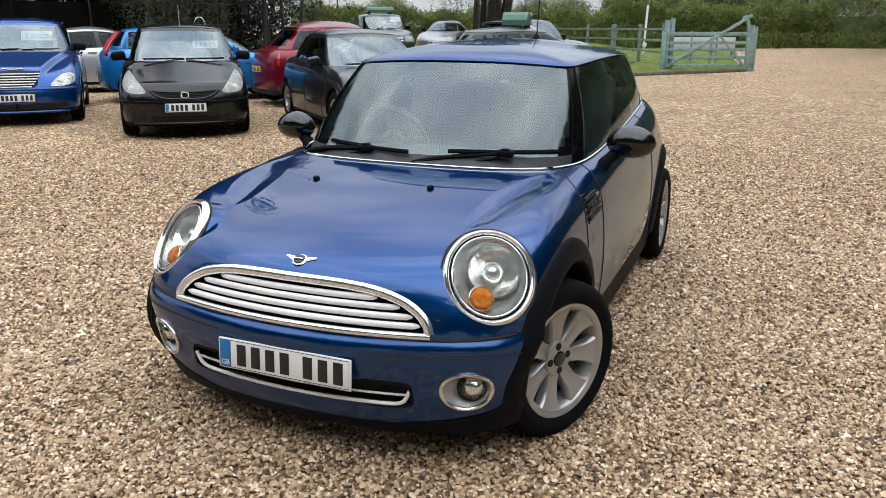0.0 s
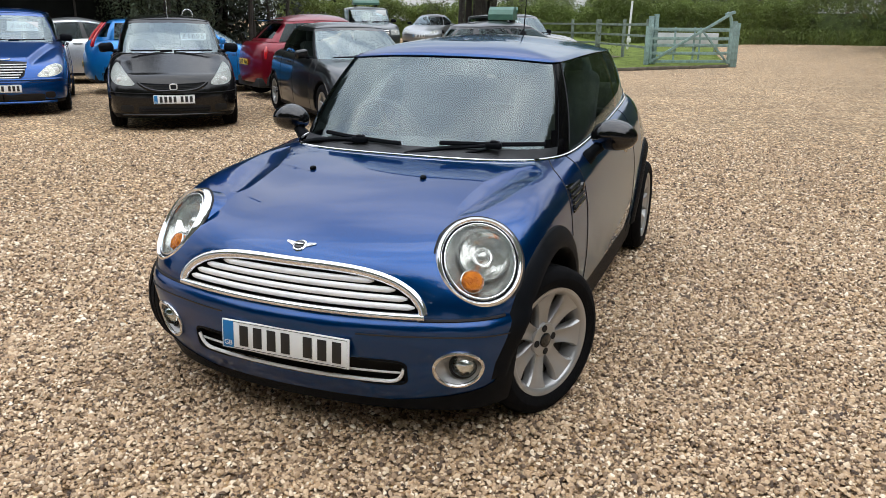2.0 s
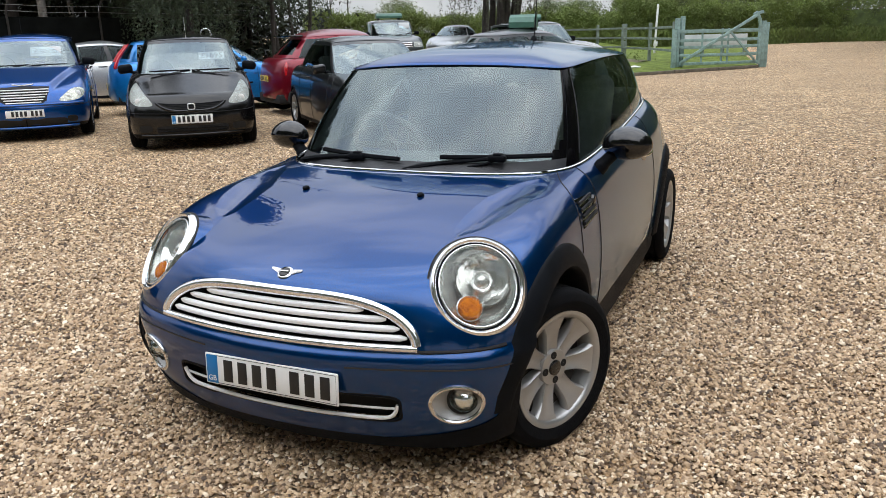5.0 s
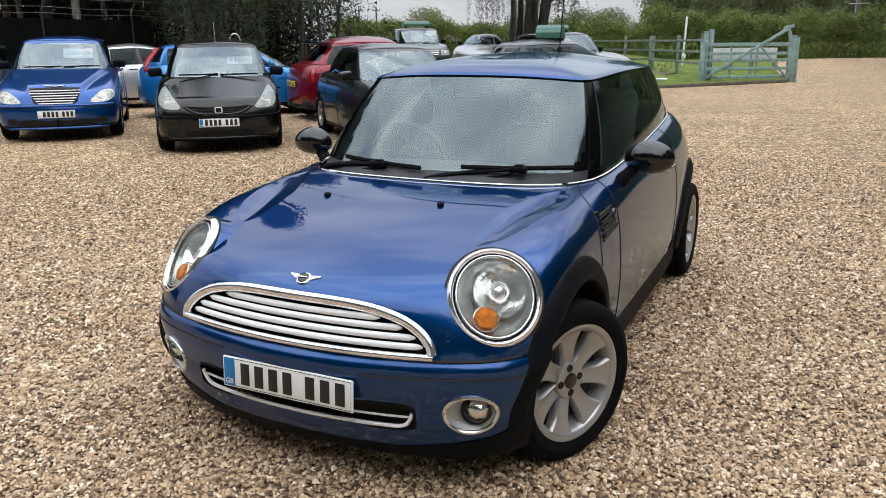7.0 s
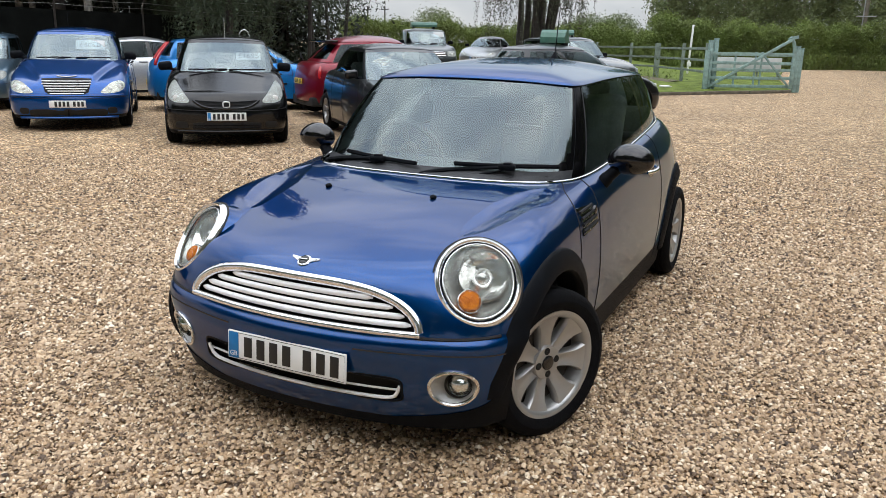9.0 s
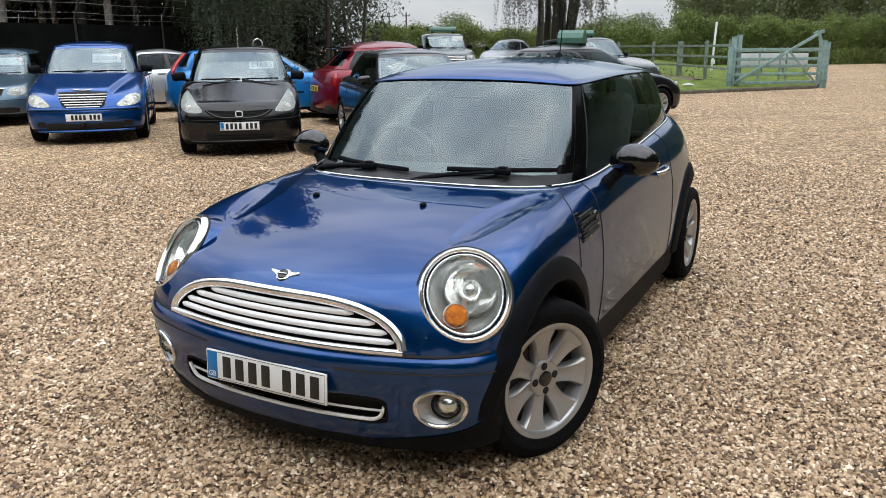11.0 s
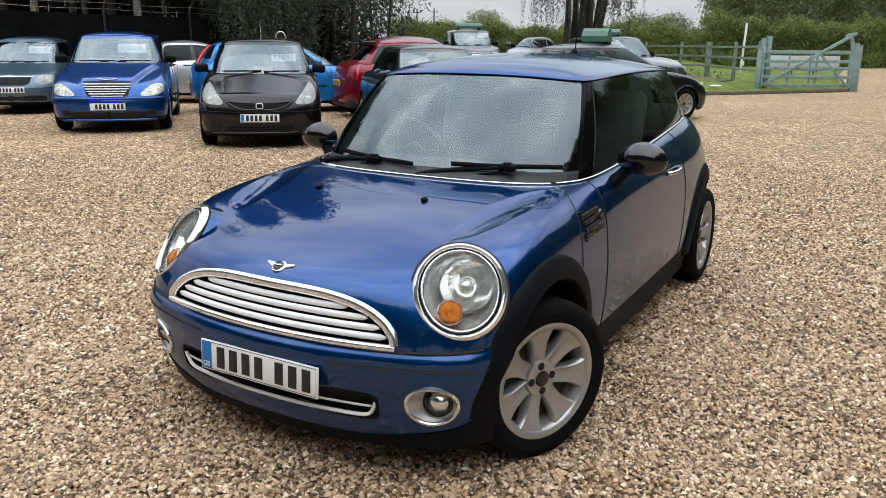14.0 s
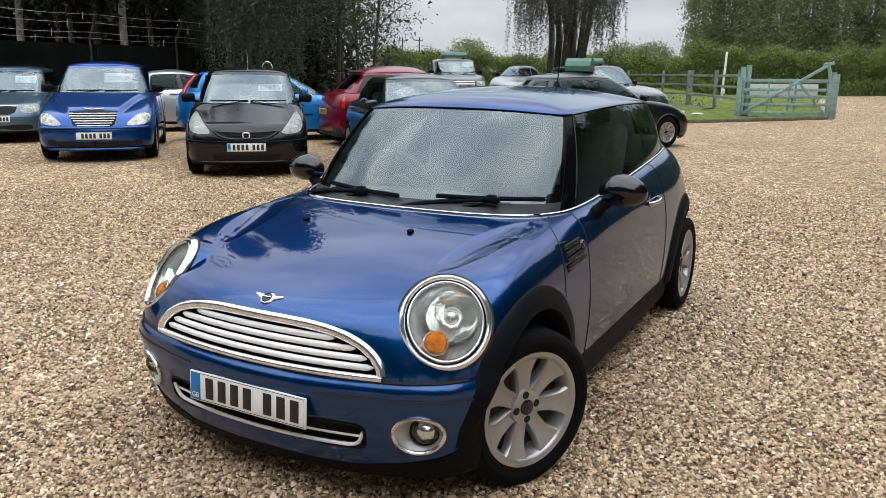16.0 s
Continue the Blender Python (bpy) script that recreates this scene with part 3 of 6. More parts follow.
        fade = np.clip((y + .34) / .12, 0, 1) * np.clip((.36 - y) / .12, 0, 1) * (G[..., 2] > .70)
        s = np.clip((x - cx) / .034 + .5, 0, 1)
        G[..., 2] += .003 * (s * s * (3 - 2 * s)) * fade
        # the long hollow that runs from each headlamp towards the windscreen's corner
        ys = (-.145, -.125, -.08, .03, .16, .28, .38, .47)
        left = np.interp(y, ys, (.490, .470, .455, .456, .468, .510, .545, .60))
        right = np.interp(y, ys, (.492, .520, .565, .612, .640, .655, .650, .602))
        half = np.maximum((right - left) / 2, .004)
        u = (x - (left + right) / 2) / half
        inside = (np.abs(u) < 1) & (y > -.145) & (y < .47) & (G[..., 2] > .70)
        G[..., 2] -= np.where(inside, .0105 * np.clip(half / .075, 0, 1) * (1 - u * u), 0)
        # rounded shelf along the bumper's upper edge
        j = np.arange(G.shape[1])[None, :]
        i = np.arange(G.shape[0])[:, None]
        step = np.interp(j, (24, 33, 38, 40, 41, 42), (0, .8, 1, .75, .4, 0)) * np.clip((112 - i) / 14, 0, 1) * .017
        G[..., 1] -= step * np.clip(1.1 - np.abs(G[..., 0]) * .55, 0, 1)
        G[..., 0] += step * np.abs(G[..., 0]) * .75

    G, N, tree = shell(RINGS, crease=crease)
    c = centres(G)
    nu, nv = c.shape[:2]
    I, J = np.meshgrid(np.arange(nu), np.arange(nv), indexing="ij")
    X, Y, Z = c[..., 0], c[..., 1], c[..., 2]
    car = root("hatchback_car", "metallic blue three-door hatchback with chrome trim on gravel", "car")

    # openings
    arch = ((Y - FRONT_AXLE) ** 2 + (Z - 0.30) ** 2 < 0.366 ** 2) | ((Y - REAR_AXLE) ** 2 + (Z - 0.30) ** 2 < 0.366 ** 2)
    arch &= X > 0.45
    hc, e1, e2, hn = lamp_frame((0.640, -0.335, 0.697), (0.60, -1.0, 0.74))
    rel = c - np.array(hc)
    a1, a2, a3 = rel @ np.array(e1), rel @ np.array(e2), rel @ np.array(hn)
    lamp = ((a1 / 0.136) ** 2 + (a2 / 0.150) ** 2 < 1) & (np.abs(a3) < 0.12)

    def arc_top(x):
        return 0.520 + 0.131 * np.clip(1 - np.abs(x / 0.487) ** 3.6, 0, 1) ** 0.58

    grille = (Y < -0.3) & (Z > 0.522) & (Z < arc_top(X) - 0.004) & (X < 0.475)
    inlet = (Y < -0.3) & ((X / 0.43) ** 16 + ((Z - 0.305) / 0.047) ** 6 < 1)
    fc, f1, f2, fn = lamp_frame((0.603, -0.445, 0.327), (0.55, -1.0, 0.0))
    rf = c - np.array(fc)
    fog = ((rf @ np.array(f1)) / 0.080) ** 2 + ((rf @ np.array(f2)) / 0.066) ** 2 < 1
    fog &= Y < -0.2
    cut = arch | lamp | grille | inlet | fog

    low = ((J < 19) & (Y > 0)) | ((J < 6) & (Y <= 0))
    front = (Y < FRONT_AXLE) & (I < 4.6 * 24)
    bumper = (J < 42) & front & ~low
    wing = (I >= 5.80 * 24) & (I < 6.62 * 24)
    bonnet = (J >= 42) & (I < 5.80 * 24)
    door = (I >= 6.62 * 24) & (I < 9.0 * 24)
    tail = I >= 9.0 * 24
    black = low & ~cut
    for name, mask, material, label in (
            ("lower_trim", black, M_PLASTIC, "grained black plastic lower trim"),
            ("front_bumper", bumper & ~cut & ~black, M_BLUE, ""),
            ("bonnet", bonnet & ~cut & ~black & ~bumper, M_BLUE, "domed metallic blue bonnet"),
            ("front_wing_panel", wing & ~cut & ~black & ~bonnet, M_BLUE, ""),
            ("door", door & ~cut & ~black, M_BLUE, "blue door mirroring the gravel"),
            ("rear_panel", tail & ~cut & ~black, M_BLUE, "")):
        vf, nrm = sub_grid(G, N, mask)
        if name in ("door", "front_wing_panel"):
            part(name, vf, material, car, label, normals=nrm)
            part(name, mirrored(vf), material, car, label, normals=nrm * (-1, 1, 1))
        else:
            vf, nrm = both(vf, nrm)
            part(name, vf, material, car, label, normals=nrm)

    tips = way_patch(tree, (.72, -.37, .28), (.8, -1, 0), (-.34, -.256, -.17, -.086, -.04, -.006, .012, .025, .038, .080), (-.094, -.081, -.066, -.048, -.034, -.018, .004, .034, .084, .106), -.125)
    for f in (lambda q: q, mirrored):
        part("corner_trim", f(tips), M_PLASTIC, car, "grained black plastic bumper corner")

    # wheel arch flares and dark liners
    for ya, lo, hi in ((FRONT_AXLE, -4, 186), (REAR_AXLE, -6, 184)):
        rows = []
        for a in np.linspace(radians(lo), radians(hi), 60):
            row = []
            wide = np.interp(math.degrees(a), (-10, 0, 13, 22, 34, 45, 65, 90, 140, 190), (.392, .396, .404, .412, .419, .422, .423, .428, .434, .434)) if ya < 1 else .440
            flat = np.interp(math.degrees(a), (-10, 15, 50), (.25, .45, 1.0)) if ya < 1 else 1.0
            for r, out in ((wide, -0.004), (wide - .002, 0.005), (wide - .010, 0.010), (wide * .6 + .345 * .4, 0.018), (wide * .3 + .345 * .7, 0.023), (0.350, 0.021), (0.342, 0.011), (0.341, -0.02), (0.345, -0.09)):
                y, z = ya - r * math.cos(a), 0.30 + r * math.sin(a)
                loc, nrm = cast(tree, (3, y, max(z, 0.20)), (-1, 0, 0))
                if loc is None:
                    loc = Vector((0.7, y, z))
                row.append((loc.x + (out * flat if out > 0 else out), y, z))
            rows.append(row)
        fl = grid(np.array(rows))
        part("wheel_arch_trim", fl, M_PLASTIC, car, "grained black plastic arch trim")
        part("wheel_arch_trim", mirrored(fl), M_PLASTIC, car, "grained black plastic arch trim")
        a = np.linspace(radians(-10), radians(190), 30)
        liner = np.array([[(x, ya - r * math.cos(t), 0.30 + r * math.sin(t)) for x, r in ((0.70, 0.352), (0.66, 0.365), (0.50, 0.37), (0.50, 0.02))] for t in a])
        part("arch_liner", grid(liner), M_DARK, car)
        part("arch_liner", mirrored(grid(liner)), M_DARK, car)
    part("underbody", rbox(0, 1.27, 0.30, 1.30, 3.0, 0.20, 0.03), M_DARK, car)

    # headlamps: a near-flat oval bezel on a painted collar
    def bezel(r1, r2, off, soft=0.3, n=64):
        t = np.linspace(0, 2 * np.pi, n, endpoint=False)
        flat = np.array(hc) + np.outer(np.cos(t) * r1, np.array(e1)) + np.outer(np.sin(t) * r2, np.array(e2))
        on = np.array([tuple(cast(tree, Vector(p) + hn * .3, -hn)[0] or Vector(p)) for p in flat])
        lift = np.mean((on - np.array(hc)) @ np.array(hn))
        flat = flat + np.array(hn) * (lift + .012)
        return flat * (1 - soft) + on * soft + np.array(hn) * off

    def band(rows):
        return grid(np.array(rows), close_v=True)
    Qi = bezel(0.126, 0.139, 0.0)
    collar = band([bezel(0.120, 0.132, -.05), bezel(.150, .163, .0), bezel(.158, .171, -.008, .75), bezel(.172, .185, -.006, 1.0)])
    ringf = band([bezel(.153, .166, -.004), bezel(.153, .166, .006), bezel(.148, .161, .013), bezel(.140, .153, .016), bezel(.134, .147, .010), bezel(.131, .144, .003), bezel(.130, .143, -.03)])
    for flip in (False, True):
        def put(vf):
            return mirrored(vf) if flip else vf
        lampo = part("headlight", put(ringf), M_BRIGHT, car, "round headlight with a chrome ring and hazy lens")
        part("lamp_collar", put(collar), M_BLUE, lampo, "painted blue lamp collar")
        part("lamp_gasket", put(tube(bezel(.156, .169, -.002), 0.0035, 6, closed=True)), M_SEAM, lampo)
        part("inner_ring", put(tube(bezel(.1285, .1415, -.003), 0.0036, 8, closed=True)), M_PLASTIC, lampo)
        part("lens_rim", put(tube(bezel(.1215, .1345, .001), 0.0040, 8, closed=True)), M_SATIN, lampo)
        part("lamp_housing", put(dome(Qi, hn, -0.060, 12, 0.012)), M_LAMPHOUSE, lampo)
        C = Qi.mean(0)
        pc = Vector(C) + e1 * 0.022 + e2 * 0.025 - hn * 0.030
        way = hn.to_track_quat("X", "Z").to_matrix().to_4x4()
        bowl = lathe([(-0.040, 0.030), (-0.034, 0.048), (-0.022, 0.064), (-0.006, 0.077), (0.006, 0.084), (0.009, 0.087), (0.006, 0.090), (-0.02, 0.091)], 40)
        part("reflector", put(moved(bowl, Matrix.Translation(pc) @ way)), M_REFLECTOR, lampo, "bright bowl-shaped reflector")
        part("projector", put(moved(lathe([(-0.045, 0.034), (-0.022, 0.036), (-0.016, 0.031), (-0.017, 0.026)], 28), Matrix.Translation(pc) @ way)), M_SATIN, lampo)
        part("projector_lens", put(moved(lathe([(-0.020, 0.027), (-0.010, 0.022), (-0.004, 0.012), (-0.003, 0.0005)], 24), Matrix.Translation(pc) @ way)), M_LAMPHOUSE, lampo)
        ic = Vector(C) - e1 * 0.032 - e2 * 0.070 - hn * 0.004
        ind = moved(lathe([(-0.05, 0.030), (0.0, 0.036), (0.012, 0.031), (0.019, 0.016), (0.020, 0.0005)], 28), Matrix.Translation(ic) @ hn.to_track_quat("X", "Z").to_matrix().to_4x4())
        part("indicator", put(ind), M_AMBER, lampo, "orange indicator bulb cover")
        part("indicator_ring", put(moved(tube([(0, 0.039 * math.cos(t), 0.039 * math.sin(t)) for t in np.linspace(0, 6.2832, 28, endpoint=False)], 0.004, 6, closed=True),
                                         Matrix.Translation(ic) @ hn.to_track_quat("X", "Z").to_matrix().to_4x4())), M_SATIN, lampo)
        lens = part("lens", put(dome(Qi, hn, 0.030, 10)), M_HAZY, lampo)
        lens.visible_shadow = False

    # fog lamps
    Qf = ring_on(tree, fc, f1, f2, 0.084, 0.070, 0.003, 44)
    for flip in (False, True):
        fo = part("fog_light", (mirrored if flip else (lambda q: q))(tube(Qf, 0.0072, 8, closed=True)), M_SATIN, car, "round fog light in a bright ring")
        bowl = dome(Qf, fn, -0.045, 8, 0.0)
        part("fog_bowl", mirrored(bowl) if flip else bowl, M_FOGBOWL, fo)
        fcut = Vector(Qf.mean(0)) + f1 * 0.020 + f2 * 0.006 - fn * 0.020
        gap = moved(tube([(0, 0.046 * math.cos(t), 0.046 * math.sin(t)) for t in np.linspace(0, 6.2832, 28, endpoint=False)], 0.005, 6, closed=True), Matrix.Translation(fcut) @ fn.to_track_quat("X", "Z").to_matrix().to_4x4())
        part("fog_gap", mirrored(gap) if flip else gap, M_DARK, fo)
        bc = Vector(Qf.mean(0)) + f1 * 0.024 + f2 * 0.008 - fn * 0.026
        b = ball(*bc, 0.042, 0.042, 0.042)
        part("fog_reflector", mirrored(b) if flip else b, M_REFLECTOR, fo)
        b = ball(*bc, 0.045, 0.045, 0.045)
        part("fog_lens", mirrored(b) if flip else b, M_CLEAR, fo)

    # grille
    gx = np.concatenate([np.linspace(-0.487, -0.44, 12), np.linspace(-0.43, 0.43, 40), np.linspace(0.44, 0.487, 12)])
    top = [(x, front_at(tree, x, arc_top(x)) - 0.004, float(arc_top(x))) for x in gx]
    gr = part("grille", tube(snap(tree, top, 0.003), 0.0168, 10, flat=0.75), M_BRIGHT, car, "chrome grille with horizontal slats")
    bot = [(x, front_at(tree, x, 0.512) - 0.003, 0.512) for x in np.linspace(-0.492, 0.492, 50)]
    part("grille_base_strip", tube(bot, 0.0125, 10), M_BRIGHT, gr)
    for z, inset in ((0.538, 0.0), (0.564, 0.0), (0.590, 0.0), (0.614, 0.0)):
        k = 1 - ((z + 0.019 - 0.520) / 0.131) ** (1 / 0.58)
        w = 0.487 * max(k, 0.05) ** (1 / 3.6) - 0.018
        xs = np.linspace(-w, w, 46)
        pts = [(x, front_at(tree, x, z) + 0.010, z) for x in xs]
        r = 0.0106 * np.clip((w - np.abs(xs)) / 0.03 + 0.35, 0.35, 1)
        part("grille_slat", tube(pts, r, 10), M_STRIP, gr)
    back = np.array([[(x, front_at(tree, x, z) + 0.045, z) for x in np.linspace(-0.50, 0.50, 40)] for z in np.linspace(0.50, 0.67, 8)])
    bk = grid(back)
    part("grille_backing", (bk[0], [tuple(reversed(q)) for q in bk[1]]), M_DARK, gr)

    # lower inlet with its two chrome strips
    back = np.array([[(x, front_at(tree, x, z) + 0.05, z) for x in np.linspace(-0.44, 0.44, 40)] for z in np.linspace(0.25, 0.36, 6)])
    bk = grid(back)
    inl = part("lower_inlet", (bk[0], [tuple(reversed(q)) for q in bk[1]]), M_DARK, car, "dark lower air inlet")
    a = np.linspace(0, 2 * np.pi, 90, endpoint=False)
    rim = [(0.43 * np.sign(np.cos(t)) * abs(np.cos(t)) ** (1 / 8), 0.305 + 0.047 * np.sign(np.sin(t)) * abs(np.sin(t)) ** (1 / 3)) for t in a]
    part("inlet_lip", tube([(x, front_at(tree, x, z) + 0.004, z) for x, z in rim], 0.007, 8, closed=True), M_PLASTIC, inl)
    chrome = [(x, z) for x, z in ((x, 0.266 + 0.052 * abs(x / 0.422) ** 30) for x in np.sin(np.linspace(-np.pi / 2, np.pi / 2, 90)) * 0.422)]
    part("inlet_strip", tube([(x, front_at(tree, x, z) + 0.004, z) for x, z in chrome], 0.0066, 8), M_STRIP, inl)
    part("inlet_strip", tube([(x, front_at(tree, x, 0.300) + 0.012, 0.300) for x in np.linspace(-0.415, 0.415, 50)], 0.0042, 8), M_STRIP, inl)
    number_plate(car, pose(0, -0.571, 0.375, -3))

    # winged badge as a plain shape
    bz = 0.695
    by = front_at(tree, 0, bz)
    badge = part("bonnet_badge", snap_patch(tree, (0, by, bz), .027, .027, .003), M_CHROME, car, "small chrome winged badge")
    part("badge_disc", snap_patch(tree, (0, by, bz), .0215, .0215, .0042), M_GLOSSBLACK, badge)
    part("badge_bar", tube(snap(tree, [(x, by, bz) for x in np.linspace(-.017, .017, 6)], .011), .004, 6, flat=.6), M_CHROME, badge)
    for s in (1, -1):
        rows = []
        for x in np.linspace(.014, .058, 9):
            q = (x - .014) / .044
            hi, lo = .0125 + .006 * q, -.0125 + .024 * q ** .9
            rows.append([(s * x, by + .8 * u, bz + .6 * u) for u in np.linspace(hi, lo, 5)])
        G2 = snap(tree, np.array(rows).reshape(-1, 3), .0035).reshape(9, 5, 3)
        rim = snap(tree, np.array(rows).reshape(-1, 3), -.002).reshape(9, 5, 3)
        shape = np.concatenate([rim[:, :1], G2, rim[:, -1:]], 1)
        shape = np.concatenate([shape, rim[-1:, [0, 0, 1, 2, 3, 4, 4]]])
        v, f = grid(shape)
        part("badge_wing", (v, f if s < 0 else [tuple(reversed(q)) for q in f]), M_BADGE, badge, "flat bright wing")
        for k in (1, 2, 3):
            part("wing_groove", tube(snap(tree, [(s * x, by + .8 * u, bz + .6 * u) for x, u in ((x, (.0125 + .006 * q) * (1 - k / 4) + (-.0125 + .024 * q ** .9) * k / 4) for x, q in ((x, (x - .014) / .044) for x in np.linspace(.022, .050, 5)))], .0036), .0006, 4), M_ALLOY, badge)

    # shut lines
    def seam(pts, name="shut_line", r=0.0026):
        P = snap(tree, curve(pts, 10), 0.0010)
        s = part(name, tube(P, r, 6), M_SEAM, car)
        part(name, mirrored(tube(P, r, 6)), M_SEAM, car)
    jj = 42
    line = G[int(2.03 * 24):int(4.5 * 24), jj]
    line = line[(line[:, 1] - FRONT_AXLE) ** 2 + (line[:, 2] - 0.3) ** 2 > 0.43 ** 2]
    for f in (lambda q: q, mirrored):
        part("shut_line", f(tube(line + (0, 0, 0.002), 0.006, 6)), M_SEAM, car)
    iu = int(5.80 * 24)
    line = G[iu, 46:]
    line = line[(line[:, 1] - FRONT_AXLE) ** 2 + (line[:, 2] - 0.3) ** 2 > 0.44 ** 2]
    for f in (lambda q: q, mirrored):
        part("shut_line", f(tube(line, 0.0026, 6)), M_SEAM, car)
    for st in (6.62, 9.0):
        line = G[int(st * 24), 12:]
        line = line[((line[:, 1] - REAR_AXLE) ** 2 + (line[:, 2] - 0.3) ** 2 > 0.44 ** 2) & ((line[:, 1] - FRONT_AXLE) ** 2 + (line[:, 2] - 0.3) ** 2 > 0.44 ** 2)]
        for f in (lambda q: q, mirrored):
            part("shut_line", f(tube(line, 0.0028, 6)), M_SEAM, car)
    seam([(0.27, -0.55, 0.447), (0.40, -0.53, 0.449), (0.50, -0.49, 0.451), (0.60, -0.46, 0.452), (0.70, -0.40, 0.452), (0.755, -0.34, 0.45)], r=0.0030)

    # chrome line along cowl and belt
    belt = G[:, -1] + (0, 0, 0.002)
    full = np.concatenate([belt[::-1] * (-1, 1, 1), belt[1:]])
    part("belt_moulding", tube(full, 0.0075, 8, cap=True), M_CHROME, car, "chrome line round the glasshouse base")

    # glasshouse
    W, WN = greenhouse(BELT, ROOF)
    cc = centres(W)
    i, j = np.meshgrid(np.arange(cc.shape[0]), np.arange(cc.shape[1]), indexing="ij")
    ws = i < 2.5 * 20
    pillar = (i >= 2.5 * 20) & (i < 2.85 * 20)
    side = (i >= 2.85 * 20) & (i < 6.9 * 20)
    rearg = (i >= 7.25 * 20)
    frit = ws & (i > 47 - 3 * (j < 2) - 2 * (j < 3)) & (j > 0)
    scuttle = ws & (j == 0)
    post = (i == int(4.95 * 20)) | (i == int(4.95 * 20) + 1)
    for name, mask, material, label in (
            ("windscreen", ws & ~frit & ~scuttle, M_SCREEN, "curved windscreen with a pale sky sheen"),
            ("screen_border", frit, M_PILLAR, ""),
            ("scuttle_panel", scuttle, M_SCUTTLE, "dark grey plastic scuttle below the windscreen"),
            ("rear_window", rearg & (j > 0) & (j < 11), M_SCREEN, ""),
            ("pillar", pillar, M_PILLAR, "gloss black pillar"),
            ("rear_pillar", (i >= 6.9 * 20) & (i < 7.25 * 20), M_PILLAR, "gloss black pillar"),
            ("rear_window_rim", rearg & (j == 0), M_GLOSSBLACK, ""),
            ("rear_window_header", rearg & (j == 11), M_GLOSSBLACK, ""),
            ("side_window", side & ~post & (i < 99), M_SIDE, "clear side window"),
            ("rear_side_window", side & ~post & (i > 98), M_PRIVACY, "dark tinted side window"),
            ("window_divider", side & post, M_GLOSSBLACK, "")):
        vf, nrm = sub_grid(W, WN, mask)
        if name in ("side_window", "rear_side_window", "pillar", "rear_pillar", "window_divider", "screen_border"):
            for f, s in ((lambda q: q, 1), (mirrored, -1)):
                ob = part(name, f(vf), material, car, label, normals=nrm * (s, 1, 1))
                ob.visible_shadow = "side_window" not in name
        else:
            vf, nrm = both(vf, nrm)
            ob = part(name, vf, material, car, label, normals=nrm)
            ob.visible_shadow = material is not M_SCREEN
    for k in (2.5, 2.85):
        line = W[int(k * 20), 1:] + WN[int(k * 20), 1:] * 0.001
        for f in (lambda q: q, mirrored):
            part("screen_edge", f(tube(line, 0.0010 if k < 2.6 else 0.003, 6)), M_PLASTIC if k < 2.6 else M_SEAM, car)
    RG, RN = roof_cap(ROOF, 1.380, 1.25, 2.35)
    vf, nrm = both(*sub_grid(RG, RN, np.ones((RG.shape[0] - 1, RG.shape[1] - 1), bool)))
    part("roof", vf, M_BLUE, car, "metallic blue roof", normals=nrm)
    gutter = np.concatenate([RG[::-1, 0] * (-1, 1, 1), RG[1:, 0]])
    part("roof_gutter", tube(gutter + (0, 0, -0.004), 0.008, 6, closed=True), M_GLOSSBLACK, car)
    lin = RG[:, 2:] - (0, 0, 0.03)
    vf, nrm = both(*sub_grid(lin, -RN[:, 2:], np.ones((lin.shape[0] - 1, lin.shape[1] - 1), bool), flip=True))
    part("headlining", vf, M_LINER, car)
    ant = part("aerial", tube([(0.0, 2.30, 1.385), (0.0, 2.315, 1.42), (0.0, 2.37, 1.70)], [0.007, 0.004, 0.0022], 8), M_PLASTIC, car, "thin black roof aerial")
    part("aerial_base", lathe_at((0.0, 2.30, 1.380), [(0, 0.026), (0.012, 0.020), (0.03, 0.007)]), M_PLASTIC, ant)

    # door mirrors
    for s in (1, -1):
        f = (lambda q: q) if s > 0 else mirrored
        cap = np.array(ball(0, 0, 0, 1, 1, 1, 32, 20)[0])
        fa = ball(0, 0, 0, 1, 1, 1, 32, 20)[1]
        P = cap.copy()
        P[:, 1] = np.where(P[:, 1] > 0, P[:, 1] * 0.032, P[:, 1] * 0.080)
        P[:, 0] = P[:, 0] * (0.106 - 0.010 * P[:, 2])
        P[:, 2] *= 0.070
        P += (0.856, 0.86, 0.972) if s > 0 else (0.838, 0.86, 0.962)
        mi = part("door_mirror", f((P, fa)), M_GLOSSBLACK, car, "gloss black door mirror")
        part("mirror_glass", f(moved(lathe([(0.0, 0.055), (0.002, 0.053), (0.002, 0.0005)], 32), Matrix.Translation((0.856, 0.893, 0.972)) @ pose(0, 0, 0, 0, 0, 90) @ Matrix.Diagonal((1, 1.6, 1, 1)))), M_CHROME, mi)
        part("mirror_stalk", f(tube(curve([(0.738, 0.83, 0.850), (0.755, 0.835, 0.88), (0.80, 0.845, 0.925), (0.83, 0.855, 0.955)], 6), [0.036] * 7 + [0.031] * 6 + [0.030] * 6, 14, flat=0.85)), M_PLASTIC, mi)
        # side grille with its round repeater
        vent = part("side_grille", f(side_patch(tree, [(.375, .710), (.46, .714), (.56, .724), (.590, .744), (.588, .79), (.56, .802), (.51, .813), (.44, .817), (.375, .818)], 0.004, 4, 0.01)), M_GLOSSBLACK, car, "black side grille with chrome bars")
        for k in range(4):
            pts = [(y, 0.722 + 0.025 * k + 0.05 * (y - 0.44)) for y in np.linspace(0.38, 0.578 - 0.012 * k, 8)]
